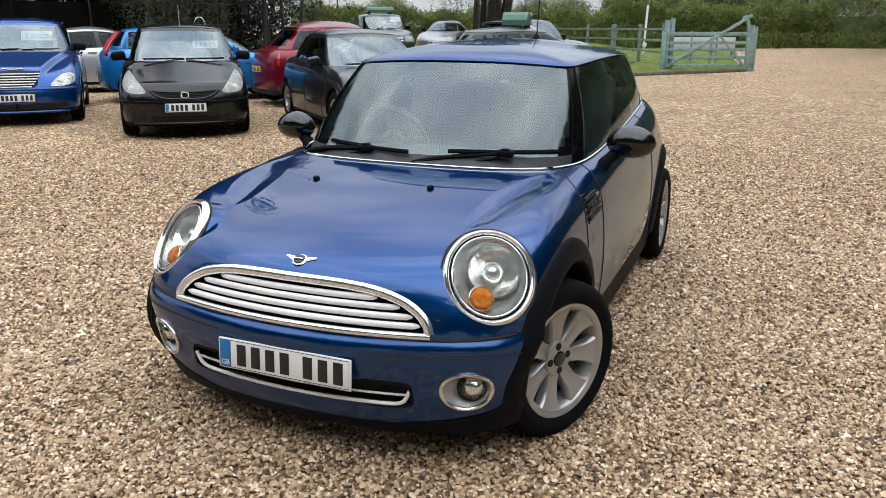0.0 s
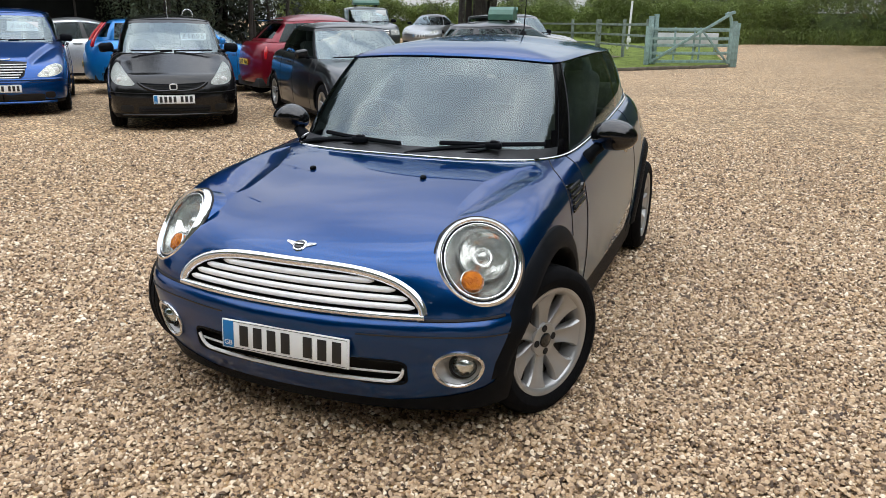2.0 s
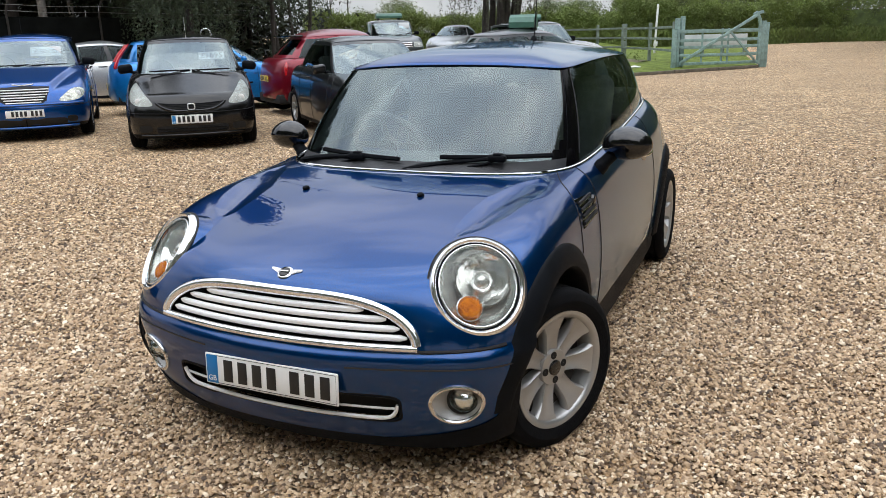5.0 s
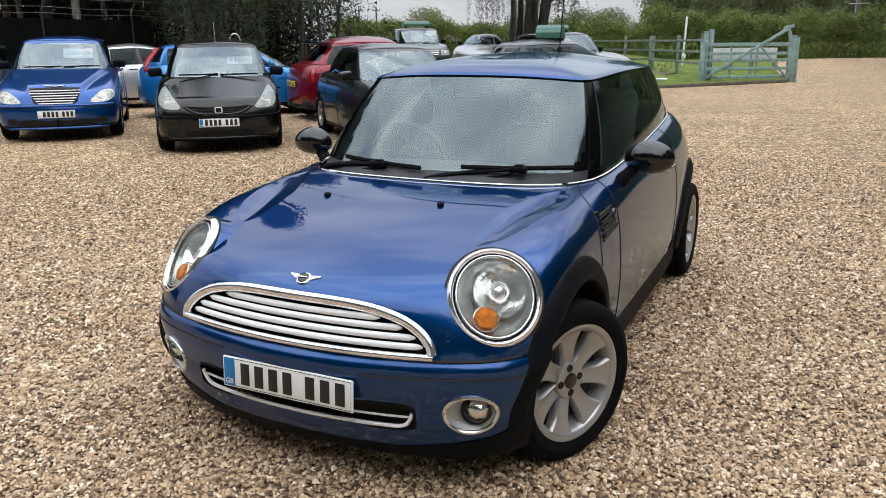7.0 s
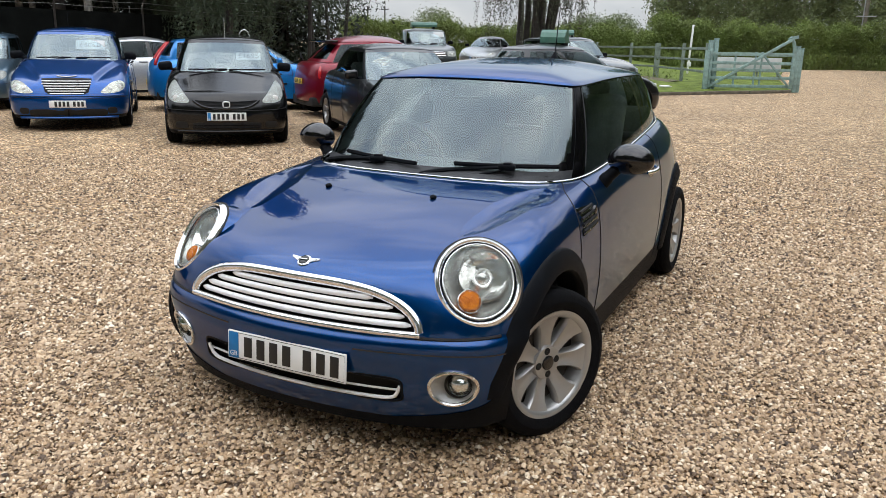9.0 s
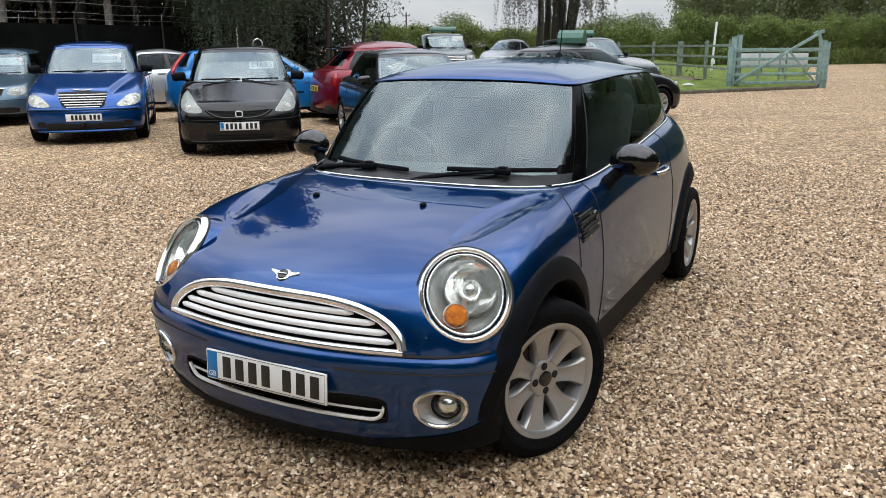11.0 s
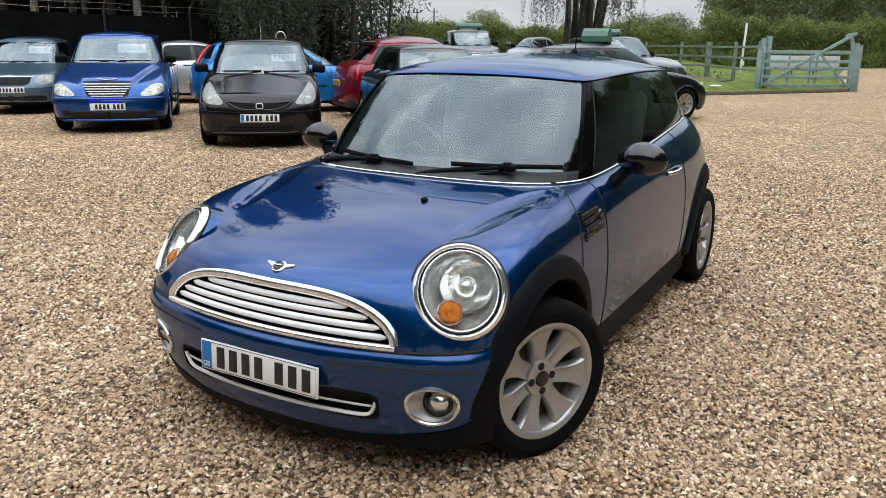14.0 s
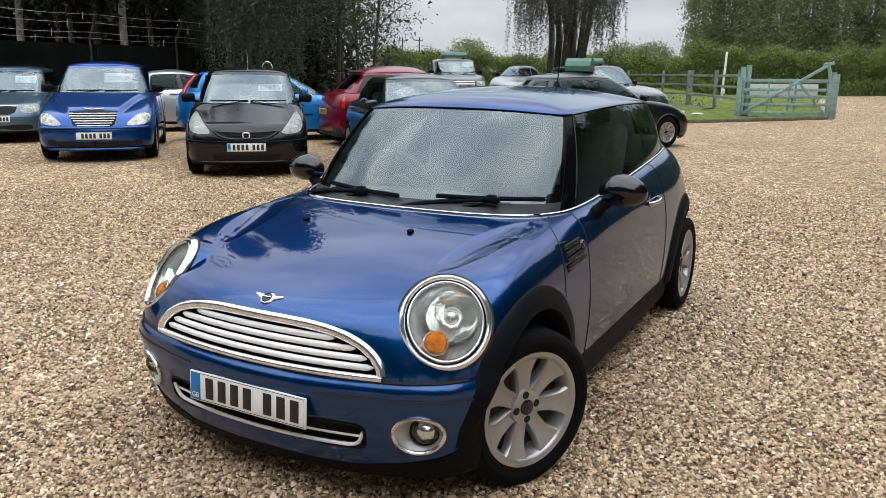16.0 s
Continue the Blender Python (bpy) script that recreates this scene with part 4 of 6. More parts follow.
            line = [(cast(tree, (3, y, z), (-1, 0, 0))[0].x + 0.005, y, z) for y, z in pts]
            part("side_grille_bar", f(tube(line, 0.0028, 6)), M_SATIN, vent)
            low = [(x - 0.001, y, z + 0.010) for x, y, z in line]
            part("side_grille_slot", f(tube(low, 0.0065, 6)), M_SEAM, vent)
        x = cast(tree, (3, 0.560, 0.785), (-1, 0, 0))[0].x
        part("side_repeater", f(moved(lathe([(0, 0.021), (0.010, 0.019), (0.014, 0.010), (0.015, 0.0005)], 20), Matrix.Translation((x + 0.002, 0.560, 0.785)))), M_GLOSSBLACK, vent)
        # door handle
        hx = [cast(tree, (3, y, 0.805), (-1, 0, 0))[0].x for y in (1.62, 1.70, 1.79)]
        ha = part("door_handle", f(tube(curve([(hx[0] + 0.002, 1.60, 0.803), (hx[0] + 0.028, 1.63, 0.805), (hx[1] + 0.036, 1.70, 0.808), (hx[2] + 0.028, 1.78, 0.81), (hx[2] + 0.002, 1.81, 0.811)], 6), 0.0125, 10, flat=0.8)), M_CHROME, car, "chrome door handle")
        part("handle_recess", f(side_patch(tree, oval(1.70, 0.803, 0.075, 0.036), 0.0015, 4, 0.01)), M_GLOSSBLACK, ha)
        # fuel flap or rear lamp
        part("tail_light", f(snap_patch(tree, (0.70, 2.93, 0.80), 0.05, 0.11)), M_RED, car)

    # wipers, cowl, washers
    cowl = np.array([[tuple(np.array(p) * (1 - t) + np.array(q) * t) for t in np.linspace(0, 1, 4)] for p, q in
                     zip(G[:int(6.0 * 24), -1] + (0, 0.004, -0.004), (bspl(mirror_ends(np.array(BELT, float)), 72)[:int(6.0 * 24)] + (0, 0.03, -0.02)))])
    for knuckle, base, e0, e1_ in (((0.402, 0.492, 0.944), (0.02, 0.435, 0.893), (0.17, 0.447, 0.948), (0.61, 0.585, 0.952)),
                                   ((-0.224, 0.452, 0.936), (-0.56, 0.55, 0.893), (-0.43, 0.52, 0.95), (-0.01, 0.43, 0.935))):
        wi = part("wiper", tube(curve([base, tuple(np.array(base) * 0.6 + np.array(knuckle) * 0.4 + (0, -0.008, 0.012)), knuckle], 6), [0.016] * 5 + [0.013] * 4 + [0.010] * 4, 8, flat=0.8), M_PLASTIC, car, "black windscreen wiper")
        kn = np.array(knuckle)
        part("wiper_knuckle", join(rbox(*knuckle, 0.078, 0.034, 0.030, 0.011, 3), rbox(*(kn + (0.004, 0, 0.016)), 0.038, 0.026, 0.012, 0.005, 3)), M_PLASTIC, wi)
        mid_ = np.array(base) * 0.45 + kn * 0.55
        part("wiper_link", tube(curve([tuple(mid_ + (0, -0.012, -0.018)), tuple(mid_ * 0.4 + kn * 0.6 + (0, -0.012, -0.020)), tuple(kn + (-0.01, -0.006, -0.010))], 5), 0.0050, 6), M_PLASTIC, wi)
        part("wiper_blade", tube(curve([e0, tuple(np.array(knuckle) + (0, 0.006, 0.003)), e1_], 8), 0.0080, 6, flat=1.3), M_PLASTIC, wi)
        bp = np.array(base)
        part("wiper_pivot", lathe_at(bp + (0, 0, -0.012), [(0, 0.022), (0.018, 0.018), (0.022, 0.008)]), M_PLASTIC, wi)
    for s in (1, -1):
        p = snap(tree, [(s * 0.255 - 0.036, 0.147, 0.85)], 0)[0]
        part("washer_jet", ball(*(p + (0, 0, 0.004)), 0.013, 0.018, 0.010, 12, 8), M_PLASTIC, car)

    # cabin
    part("dashboard", grid(np.array([[(x, y, z - 0.03 * (x / 0.6) ** 2) for y, z in ((0.46, 0.865), (0.62, 0.90), (0.80, 0.915), (0.90, 0.90), (0.94, 0.84), (0.93, 0.62), (0.88, 0.40))] for x in np.linspace(-0.64, 0.64, 24)])), M_TRIM, car, "dark dashboard")
    part("cabin_floor", rbox(0, 1.7, 0.40, 1.40, 2.2, 0.05, 0.02), M_TRIM, car)
    part("parcel_shelf", rbox(0, 2.55, 0.92, 1.15, 0.45, 0.03, 0.01), M_TRIM, car)
    sw = Matrix.Translation((-0.36, 1.02, 0.90)) @ pose(0, 0, 0, -62)
    st = part("steering_wheel", moved(tube([(0.185 * math.cos(t), 0.185 * math.sin(t), 0) for t in np.linspace(0, 6.2832, 40, endpoint=False)], 0.015, 10, closed=True), sw), M_TRIM, car, "black steering wheel")
    part("steering_hub", moved(join(lathe([(-0.02, 0.05), (0.0, 0.055), (0.02, 0.045), (0.025, 0.0005)], 24, "z"), rbox(0, 0, 0, 0.34, 0.035, 0.014, 0.006), rbox(0, -0.09, 0, 0.035, 0.17, 0.014, 0.006)), sw), M_TRIM, st)
    for x in (-0.36, 0.36):
        se = part("seat", moved(rbox(0, 0, 0, 0.50, 0.52, 0.16, 0.06, 4), pose(x, 1.45, 0.60, 8)), M_SEAT, car, "dark cloth front seat")
        part("seat_back", moved(rbox(0, 0, 0, 0.48, 0.13, 0.62, 0.06, 4), pose(x, 1.74, 0.90, -16)), M_SEAT, se)
        part("headrest", moved(rbox(0, 0, 0, 0.26, 0.10, 0.17, 0.045, 4), pose(x, 1.83, 1.20, -10)), M_SEAT, se)
    for x in (-0.33, 0.33):
        part("rear_seat", moved(rbox(0, 0, 0, 0.60, 0.14, 0.60, 0.06, 4), pose(x, 2.42, 0.80, -18)), M_SEAT, car)
    part("rear_view_mirror", rbox(0, 0.985, 1.235, 0.22, 0.03, 0.065, 0.02, 3), M_TRIM, car)

    # wheels
    for s in (1, -1):
        turn = pose(0, 0, 0, 0, 0, -26)
        m = Matrix.Translation((s * 0.742, FRONT_AXLE, HUB_Z)) @ turn
        wheel(car, m if s > 0 else m @ pose(0, 0, 0, 0, 0, 180), "near")
        m = Matrix.Translation((s * 0.745, REAR_AXLE, HUB_Z))
        wheel(car, m if s > 0 else m @ pose(0, 0, 0, 0, 0, 180), "near")
    return car, tree


def lathe_at(p, profile):
    return moved(lathe(profile, 20, "z"), Matrix.Translation(Vector(p)))


def snap_patch(tree, p, ry, rz, off=0.006):
    """A small oval lamp cover on the shell near p."""
    loc, nrm, _, _ = tree.find_nearest(Vector(p))
    c, a, b, n = lamp_frame(loc, nrm)
    rows = [ring_on(tree, c, a, b, ry * k, rz * k, o, 28) for k, o in ((1.0, -.004), (.99, off * .7), (.9, off * 1.3), (.7, off * 1.7), (.45, off * 1.9), (.2, off * 2), (.02, off * 2))]
    return grid(np.array(rows), close_v=True)

build_hatch()


# ---- the other parked vehicles ----
def remap(v, src, dst):
    v = np.asarray(v, float)
    out = np.interp(v, src, dst)
    return out


def lofted(spec):
    """Rings, belt line and roof edge of another car, from its own heights, lengths and width."""
    ysrc = (-.562, .03, .40, .735, 2.54, 3.14)
    ydst = (spec["nose"], 0.0, spec["cowl_y"], spec["cowl_y"] + 0.36, spec["base"], spec["base"] + spec["tail"])
    zsrc = (.185, .37, .50, .668, .785, .885, 1.035)
    zdst = spec["z"]
    k = spec["width"] / 1.63
    rings = []
    for n, (xs, ys, zs) in enumerate(RINGS):
        x, y, z = np.array(xs) * k, remap(ys, ysrc, ydst), remap(zs, zsrc, zdst)
        y[:4] = y[:4] * 1.0
        if n in (0, 1, 2, 3, 4):
            x[1:4] *= spec.get("blunt", 1.06)
        if spec.get("fender") and n in (5, 6, 7):
            z[3:6] -= spec["fender"]
        rings.append((list(x), list(y), list(z)))
    belt = [(x * k, float(remap(y, ysrc, ydst)), float(remap(z, zsrc, zdst))) for x, y, z in BELT]
    yf, yr, hw, zf, zr = spec["roof"]
    roof = [(0, yf, zf), (.53 * hw, yf + .02, zf - .004), (.92 * hw, yf + .07, zf - .022), (hw, yf + .15, zf - .020), (hw * 1.03, yf + (yr - yf) * .35, zf),
            (hw, yf + (yr - yf) * .65, zf), (hw * .94, yf + (yr - yf) * .88, zr), (hw * .8, yr - .05, zr - .01), (0, yr, zr - .01)]
    return rings, belt, roof


def face_of(name, vf, material, car, label=""):
    """A panel laid on one side of a car and its mirror image, each a part."""
    part(name, vf, material, car, label)
    part(name, mirrored(vf), material, car, label)


def far_car(name, label, m, spec, paint, rim_paint=None, trim=None, side_glass=None, plate="white", seams=True):
    """A parked car: body panels, glass, roof, wheels, mirrors, seats, wipers and plate. Returns its root and its search tree."""
    rings, belt, roof = lofted(spec)
    G, N, tree = shell(rings, 10, 6, spec.get("crease"))
    c = centres(G)
    I, J = np.meshgrid(np.arange(c.shape[0]), np.arange(c.shape[1]), indexing="ij")
    X, Y, Z = c[..., 0], c[..., 1], c[..., 2]
    car = root(name, label, "car", m, group="parked cars")
    R, axle = spec["tyre"], spec["base"]
    arch = (Y ** 2 + (Z - R) ** 2 < (R + .05) ** 2) | ((Y - axle) ** 2 + (Z - R) ** 2 < (R + .05) ** 2)
    arch &= X > 0.4
    low = (J < 5)
    front = (I < 45) & (Y < 0)
    masks = (("front_bumper", (J < 18) & front & ~low), ("bonnet", (J >= 18) & (I < 58)), ("front_wing", (I >= 58) & (I < 64) & ~low),
             ("front_door", (I >= 64) & (I < 80) & ~low), ("rear_door", (I >= 80) & (I < 92) & ~low), ("rear_body", (I >= 92) & ~low))
    taken = np.zeros_like(arch)
    for n, mask in masks:
        mask = mask & ~arch & ~taken
        taken |= mask
        vf, nrm = sub_grid(G, N, mask)
        if n in ("front_door", "rear_door", "front_wing"):
            part(n, vf, paint, car, normals=nrm)
            part(n, mirrored(vf), paint, car, normals=nrm * (-1, 1, 1))
        else:
            vf, nrm = both(vf, nrm)
            part(n, vf, paint, car, normals=nrm)
    vf, nrm = both(*sub_grid(G, N, ~taken & ~arch))
    part("sill_trim", vf, trim or M_PLASTIC, car, normals=nrm)
    wd = spec["width"] / 2
    for ya in (0, axle):
        a = np.linspace(radians(-8), radians(188), 22)
        lip = np.array([[(cast_x(tree, ya - (R + .05) * math.cos(t), max(R + (R + .05) * math.sin(t), .2)) + dx, ya - r * math.cos(t), R + r * math.sin(t))
                         for r, dx in ((R + .062, .001), (R + .055, .008), (R + .042, .006), (R + .042, -.10))] for t in a])
        lin = np.array([[(x, ya - r * math.cos(t), R + r * math.sin(t)) for x, r in ((wd - .06, R + .055), (wd - .30, R + .06), (wd - .30, .02))] for t in a])
        for f in (lambda q: q, mirrored):
            part("wheel_arch", f(grid(lip)), paint, car)
            part("arch_liner", f(grid(lin)), M_DARK, car)
    part("underbody", rbox(0, axle / 2, .30, wd * 1.5, axle + 1.0, .18, .03), M_DARK, car)
    W, WN = greenhouse(belt, roof, 10, 8, 0.02)
    i, j = np.meshgrid(np.arange(W.shape[0] - 1), np.arange(W.shape[1] - 1), indexing="ij")
    ws, side, back = i < 25, (i >= 28) & (i < 66), i >= 70
    post = (i == 46) | (i == 47)
    rim = (j == 0) | (j == 7)
    for n, mask, material in (("windscreen", ws & (j < 7), M_FARSCREEN), ("rear_window", back & ~rim & (i < 79), side_glass or M_PRIVACY),
                              ("side_window", side & ~post & (j < 7), side_glass or M_PRIVACY), ("door_post", side & post, M_GLOSSBLACK)):
        vf, nrm = sub_grid(W, WN, mask)
        if n in ("side_window", "door_post"):
            for f, s in ((lambda q: q, 1), (mirrored, -1)):
                part(n, f(vf), material, car, normals=nrm * (s, 1, 1)).visible_shadow = False
        else:
            vf, nrm = both(vf, nrm)
            part(n, vf, material, car, normals=nrm).visible_shadow = False
    vf, nrm = both(*sub_grid(W, WN, ~((ws & (j < 7)) | (back & ~rim & (i < 79)) | (side & (j < 7)))))
    part("window_frame", vf, paint, car, normals=nrm)
    RG, RN = roof_cap(roof, spec["top"], spec["roof"][0] + .3, spec["roof"][1] - .3, 10, 10)
    vf, nrm = both(*sub_grid(RG, RN, np.ones((RG.shape[0] - 1, RG.shape[1] - 1), bool)))
    part("roof", vf, paint, car, normals=nrm)
    lin = RG[:, 2:] - (0, 0, .03)
    vf, nrm = both(*sub_grid(lin, -RN[:, 2:], np.ones((lin.shape[0] - 1, lin.shape[1] - 1), bool), flip=True))
    part("headlining", vf, M_LINER, car)
    # cabin
    cz, cy = belt[0][2], belt[0][1]
    part("dashboard", grid(np.array([[(x, cy + y, cz + z) for y, z in ((.05, -.04), (.25, .0), (.42, -.02), (.45, -.3))] for x in np.linspace(-wd * .8, wd * .8, 10)])), M_TRIM, car)
    for x in (-wd * .45, wd * .45):
        se = part("seat_back", moved(rbox(0, 0, 0, .46, .14, .60, .05, 3), pose(x, cy + 1.30, cz - .08, -14)), M_SEAT, car)
        part("headrest", moved(rbox(0, 0, 0, .25, .10, .17, .04, 3), pose(x, cy + 1.40, cz + .30, -10)), M_SEAT, se)
    sw = Matrix.Translation((-wd * .45, cy + .60, cz + .02)) @ pose(0, 0, 0, -62)
    part("steering_wheel", moved(tube([(.18 * math.cos(t), .18 * math.sin(t), 0) for t in np.linspace(0, 6.2832, 24, endpoint=False)], .014, 6, closed=True), sw), M_TRIM, car)
    part("cabin_floor", rbox(0, axle / 2 + .2, .42, wd * 1.7, axle, .05, .02), M_TRIM, car)
    # mirrors, wipers
    bx, by, bz = belt[3]
    for f in (lambda q: q, mirrored):
        mi = part("door_mirror", f(moved(rbox(0, 0, 0, .20, .10, .125, .045, 4), pose(bx + .130, by + .06, bz + .060, 0, 6, -8))), spec.get("mirror") or M_PLASTIC, car)
        part("mirror_stalk", f(tube([(bx - .02, by + .06, bz), (bx + .10, by + .06, bz + .03)], .022, 8)), M_PLASTIC, mi)
    for x0, x1 in ((-.50, .02), (.05, .55)):
        wi = part("wiper", tube(curve([(x0 * wd * 1.2, cy + .03, cz + .030), ((x0 + x1) / 2 * wd * 1.2, cy + .02, cz + .034), (x1 * wd * 1.2, cy + .05, cz + .036)], 4), .011, 6), M_PLASTIC, car)
    for y in (0.0, axle):
        for s in (1, -1):
            mm = Matrix.Translation((s * (wd - .115), y, R))
            wheel(car, mm if s > 0 else mm @ pose(0, 0, 0, 0, 0, 180), spec.get("wheel_key", "far"), R, R * .66, .19, spec.get("spokes", 5), .05, .1, rim_paint)
    if seams:
        for st in (58, 64, 80, 92):
            line = G[st, 5:]
            keep = (line[:, 1] ** 2 + (line[:, 2] - R) ** 2 > (R + .07) ** 2) & ((line[:, 1] - axle) ** 2 + (line[:, 2] - R) ** 2 > (R + .07) ** 2)
            line = line[keep]
            for f in (lambda q: q, mirrored):
                part("shut_line", f(tube(line, .004, 5)), M_SEAM, car)
        for ya, yb in ((.78, .80),):
            for yy in (spec["cowl_y"] + 1.25, spec["cowl_y"] + 2.15):
                zz = float(belt[4][2]) - .10
                if yy < axle + .2:
                    xx = cast_x(tree, yy, zz)
                    face_of("door_handle", tube([(xx, yy - .09, zz), (xx + .03, yy - .06, zz), (xx + .03, yy + .06, zz), (xx, yy + .09, zz)], .012, 6), M_PLASTIC if spec.get("mirror") is None else paint, car)
    line = G[:46, 18]
    line = line[(line[:, 1] ** 2 + (line[:, 2] - R) ** 2 > (R + .07) ** 2)]
    part("shut_line", tube(np.concatenate([line[::-1] * (-1, 1, 1), line[1:]]), .004, 5), M_SEAM, car)
    if plate:
        z = spec.get("plate_z", .42)
        number_plate(car, pose(0, front_at(tree, 0, z) - .014, z, -4), .52, .111, band=spec.get("band", True))
    zt = spec.get("rear_plate_z", .55)
    loc, _ = cast(tree, (0, axle + 5, zt), (0, -1, 0))
    number_plate(car, Matrix.Translation((spec.get("rear_plate_x", 0), loc.y + .012, zt)) @ pose(0, 0, 0, 0, 0, 180), .52, .111, yellow=True)
    return car, tree


def cast_x(tree, y, z):
    loc, _ = cast(tree, (3, y, z), (-1, 0, 0))
    return loc.x if loc else .7


def headlamp(tree, car, outline, bulb, inner=M_FARLAMP, lens=M_HAZY):
    """A pair of moulded headlamps: a bright bowl under a clear cover, with a bulb and an amber corner."""
    for f in (lambda q: q, mirrored):
        la = part("headlight", f(front_patch(tree, outline, .004, 5)), inner, car, "moulded headlight with a clear cover")
        part("headlight_lens", f(front_patch(tree, outline, .016, 5)), lens, la).visible_shadow = False
        x, z = bulb
        part("headlight_bulb", f(ball(x, front_at(tree, x, z) - .006, z, .045, .007, .040, 16, 8)), M_STRIP, la)


def price_card(car, m, w, h, rows):
    """A price card behind a windscreen; rows of (text, size, z)."""
    card = part("price_card", rbox(0, 0, 0, w, .004, h, .001), M_PAPER, car, "white price card behind the windscreen")
    card.matrix_local = m
    for body, size, z in rows:
        text_mesh("card_writing", body, size, pose(0, -.004, z, 90), card, M_CARDINK, .0005)
    return card


def curve_loop(points, k=5):
    """A closed smooth line near the given points."""
    C = np.array(points, float)
    return bspl(np.concatenate([C[-1:], C, C[:2]]), k)[:-1]


def bonnet_ridge(G):
    """A narrow bonnet that stands above separate wings."""
    x, y = G[..., 0], G[..., 1]
    cx = np.interp(y, (-.84, -.55, -.1, .30, .45), (.37, .40, .54, .70, .74))
    s = np.clip((cx - x) / .075 + .5, 0, 1)
    fade = np.clip((y + .84) / .25, 0, 1) * np.clip((.50 - y) / .25, 0, 1) * np.clip((G[..., 2] - .72) / .08, 0, 1)
    G[..., 2] += (.050 * s * s * (3 - 2 * s) - .012 * np.exp(-((x - cx - .05) / .06) ** 2)) * fade


def wedge_bonnet(G):
    """A bonnet that rises in one straight slope, gently arched from side to side."""
    x, y, z = G[..., 0], G[..., 1], G[..., 2]
    flat = .705 + .280 * np.clip((y + .65) / .75, 0, 1) - .075 * (x / .7) ** 2
    w = np.clip((z - .71) / .05, 0, 1) * np.clip((.115 - y) / .03, 0, 1) * np.clip((.66 - x) / .16, 0, 1)
    G[..., 2] = z * (1 - w) + flat * w


P_RETRO = car_paint("bright_blue_paint", (0.0, 0.058, 0.25), .75, .32, .25, .004, 1.0, .2, .01)
P_BLACK = car_paint("black_paint", (0.0025, 0.0025, 0.003), .0, .3, .1, .006, 1.0, .0, .16)
P_GREYBLUE = car_paint("grey_blue_paint", (0.085, 0.145, 0.20), .6, .35, .25, .02)
P_SILVER = car_paint("silver_paint", (0.50, 0.52, 0.53), .8, .35)
P_GUNMETAL = car_paint("pale_grey_paint", (0.26, 0.275, 0.285), .7, .35)
P_SKYBLUE = car_paint("sky_blue_paint", (0.005, 0.20, 0.56), .4, .34, .25, .01, .9)
P_RED = car_paint("dark_red_paint", (0.17, 0.003, 0.014), .5, .32, .25, .008, .8, .3)
P_CHARCOAL = car_paint("charcoal_paint", (0.011, 0.012, 0.014), .5, .32, .2, .010, .8, .2)
P_GREEN = car_paint("dark_green_grey_paint", (0.03, 0.038, 0.040), .5, .35, .2, .02)

# black small hatchback
SPEC = dict(nose=-.74, cowl_y=.10, base=2.45, tail=.60, width=1.72, z=(.17, .36, .50, .70, .84, .985, 1.05), roof=(.93, 2.72, .59, 1.44, 1.40), top=1.505, tyre=.295, spokes=6, wheel_key="steel", plate_z=.42, blunt=1.03, crease=wedge_bonnet)
black_car, t_ = far_car("black_hatchback", "black five-door hatchback with a price card in its windscreen", pose(-6.22, 6.30, 0, 0, 0, 40.4), SPEC, P_BLACK)
headlamp(t_, black_car, curve_loop([(.45, .605), (.56, .59), (.70, .60), (.775, .65), (.785, .74), (.745, .84), (.695, .90), (.645, .83), (.545, .70)]), (.66, .66))
gr = part("grille", front_patch(t_, [(-.42, .635), (-.2, .615), (.2, .615), (.42, .635), (.34, .565), (.2, .535), (0, .53), (-.2, .535), (-.34, .565)], .006), M_DARK, black_car, "black mesh grille")
part("grille_trim", tube([(x, front_at(t_, x, .632 - .018 * (1 - (x / .42) ** 2)) - .008, .632 - .018 * (1 - (x / .42) ** 2)) for x in np.linspace(-.43, .43, 24)], .005, 6), M_PLASTIC, gr)
part("grille_surround", tube([(x, front_at(t_, x, .632 - .108 * (1 - (x / .44) ** 4)) - .010, .632 - .108 * (1 - (x / .44) ** 4)) for x in np.linspace(-.44, .44, 30)], .016, 8), P_BLACK, gr, "gloss black grille surround")
for k in range(4):
    w = .36 - .05 * k
    part("grille_bar", tube([(x, front_at(t_, x, .612 - .02 * k) - .010, .612 - .02 * k) for x in np.linspace(-w, w, 14)], .0035, 5), M_PLASTIC, gr)
part("front_badge", tube([(x, front_at(t_, 0, .575) - .016, z) for x, z in oval(0, .580, .044, .036, 20, 4)], .008, 6, closed=True), M_BADGE, gr, "plain chrome badge")
part("lower_inlet", front_patch(t_, oval(0, .285, .46, .055, 36, 6), .003), M_DARK, black_car)
for k in range(2):
    part("inlet_bar", tube([(x, front_at(t_, x, .265 + .035 * k) - .006, .265 + .035 * k) for x in np.linspace(-.44, .44, 16)], .006, 6), M_PLASTIC, black_car)
part("bumper_lip", tube([(x, front_at(t_, x, .215) - .004, .215) for x in np.linspace(-.66, .66, 30)], .014, 8), P_BLACK, black_car)
for s in (1, -1):
    part("fog_recess", front_patch(t_, oval(s * .60, .30, .085, .045, 20, 4), .003), M_DARK, black_car)
price_card(black_car, pose(.34, .66, 1.20, -38), .36, .13, (("£1695", .125, 0),))
part("aerial", tube([(.0, 1.15, 1.48), (0, 1.18, 1.76)], .0065, 6), M_SATIN, black_car)
part("roof_loop", tube(curve([(.22, 1.6, 1.50), (.24, 1.6, 1.57), (.30, 1.6, 1.60), (.36, 1.6, 1.57), (.38, 1.6, 1.49)], 5), .010, 6), M_SATIN, black_car)

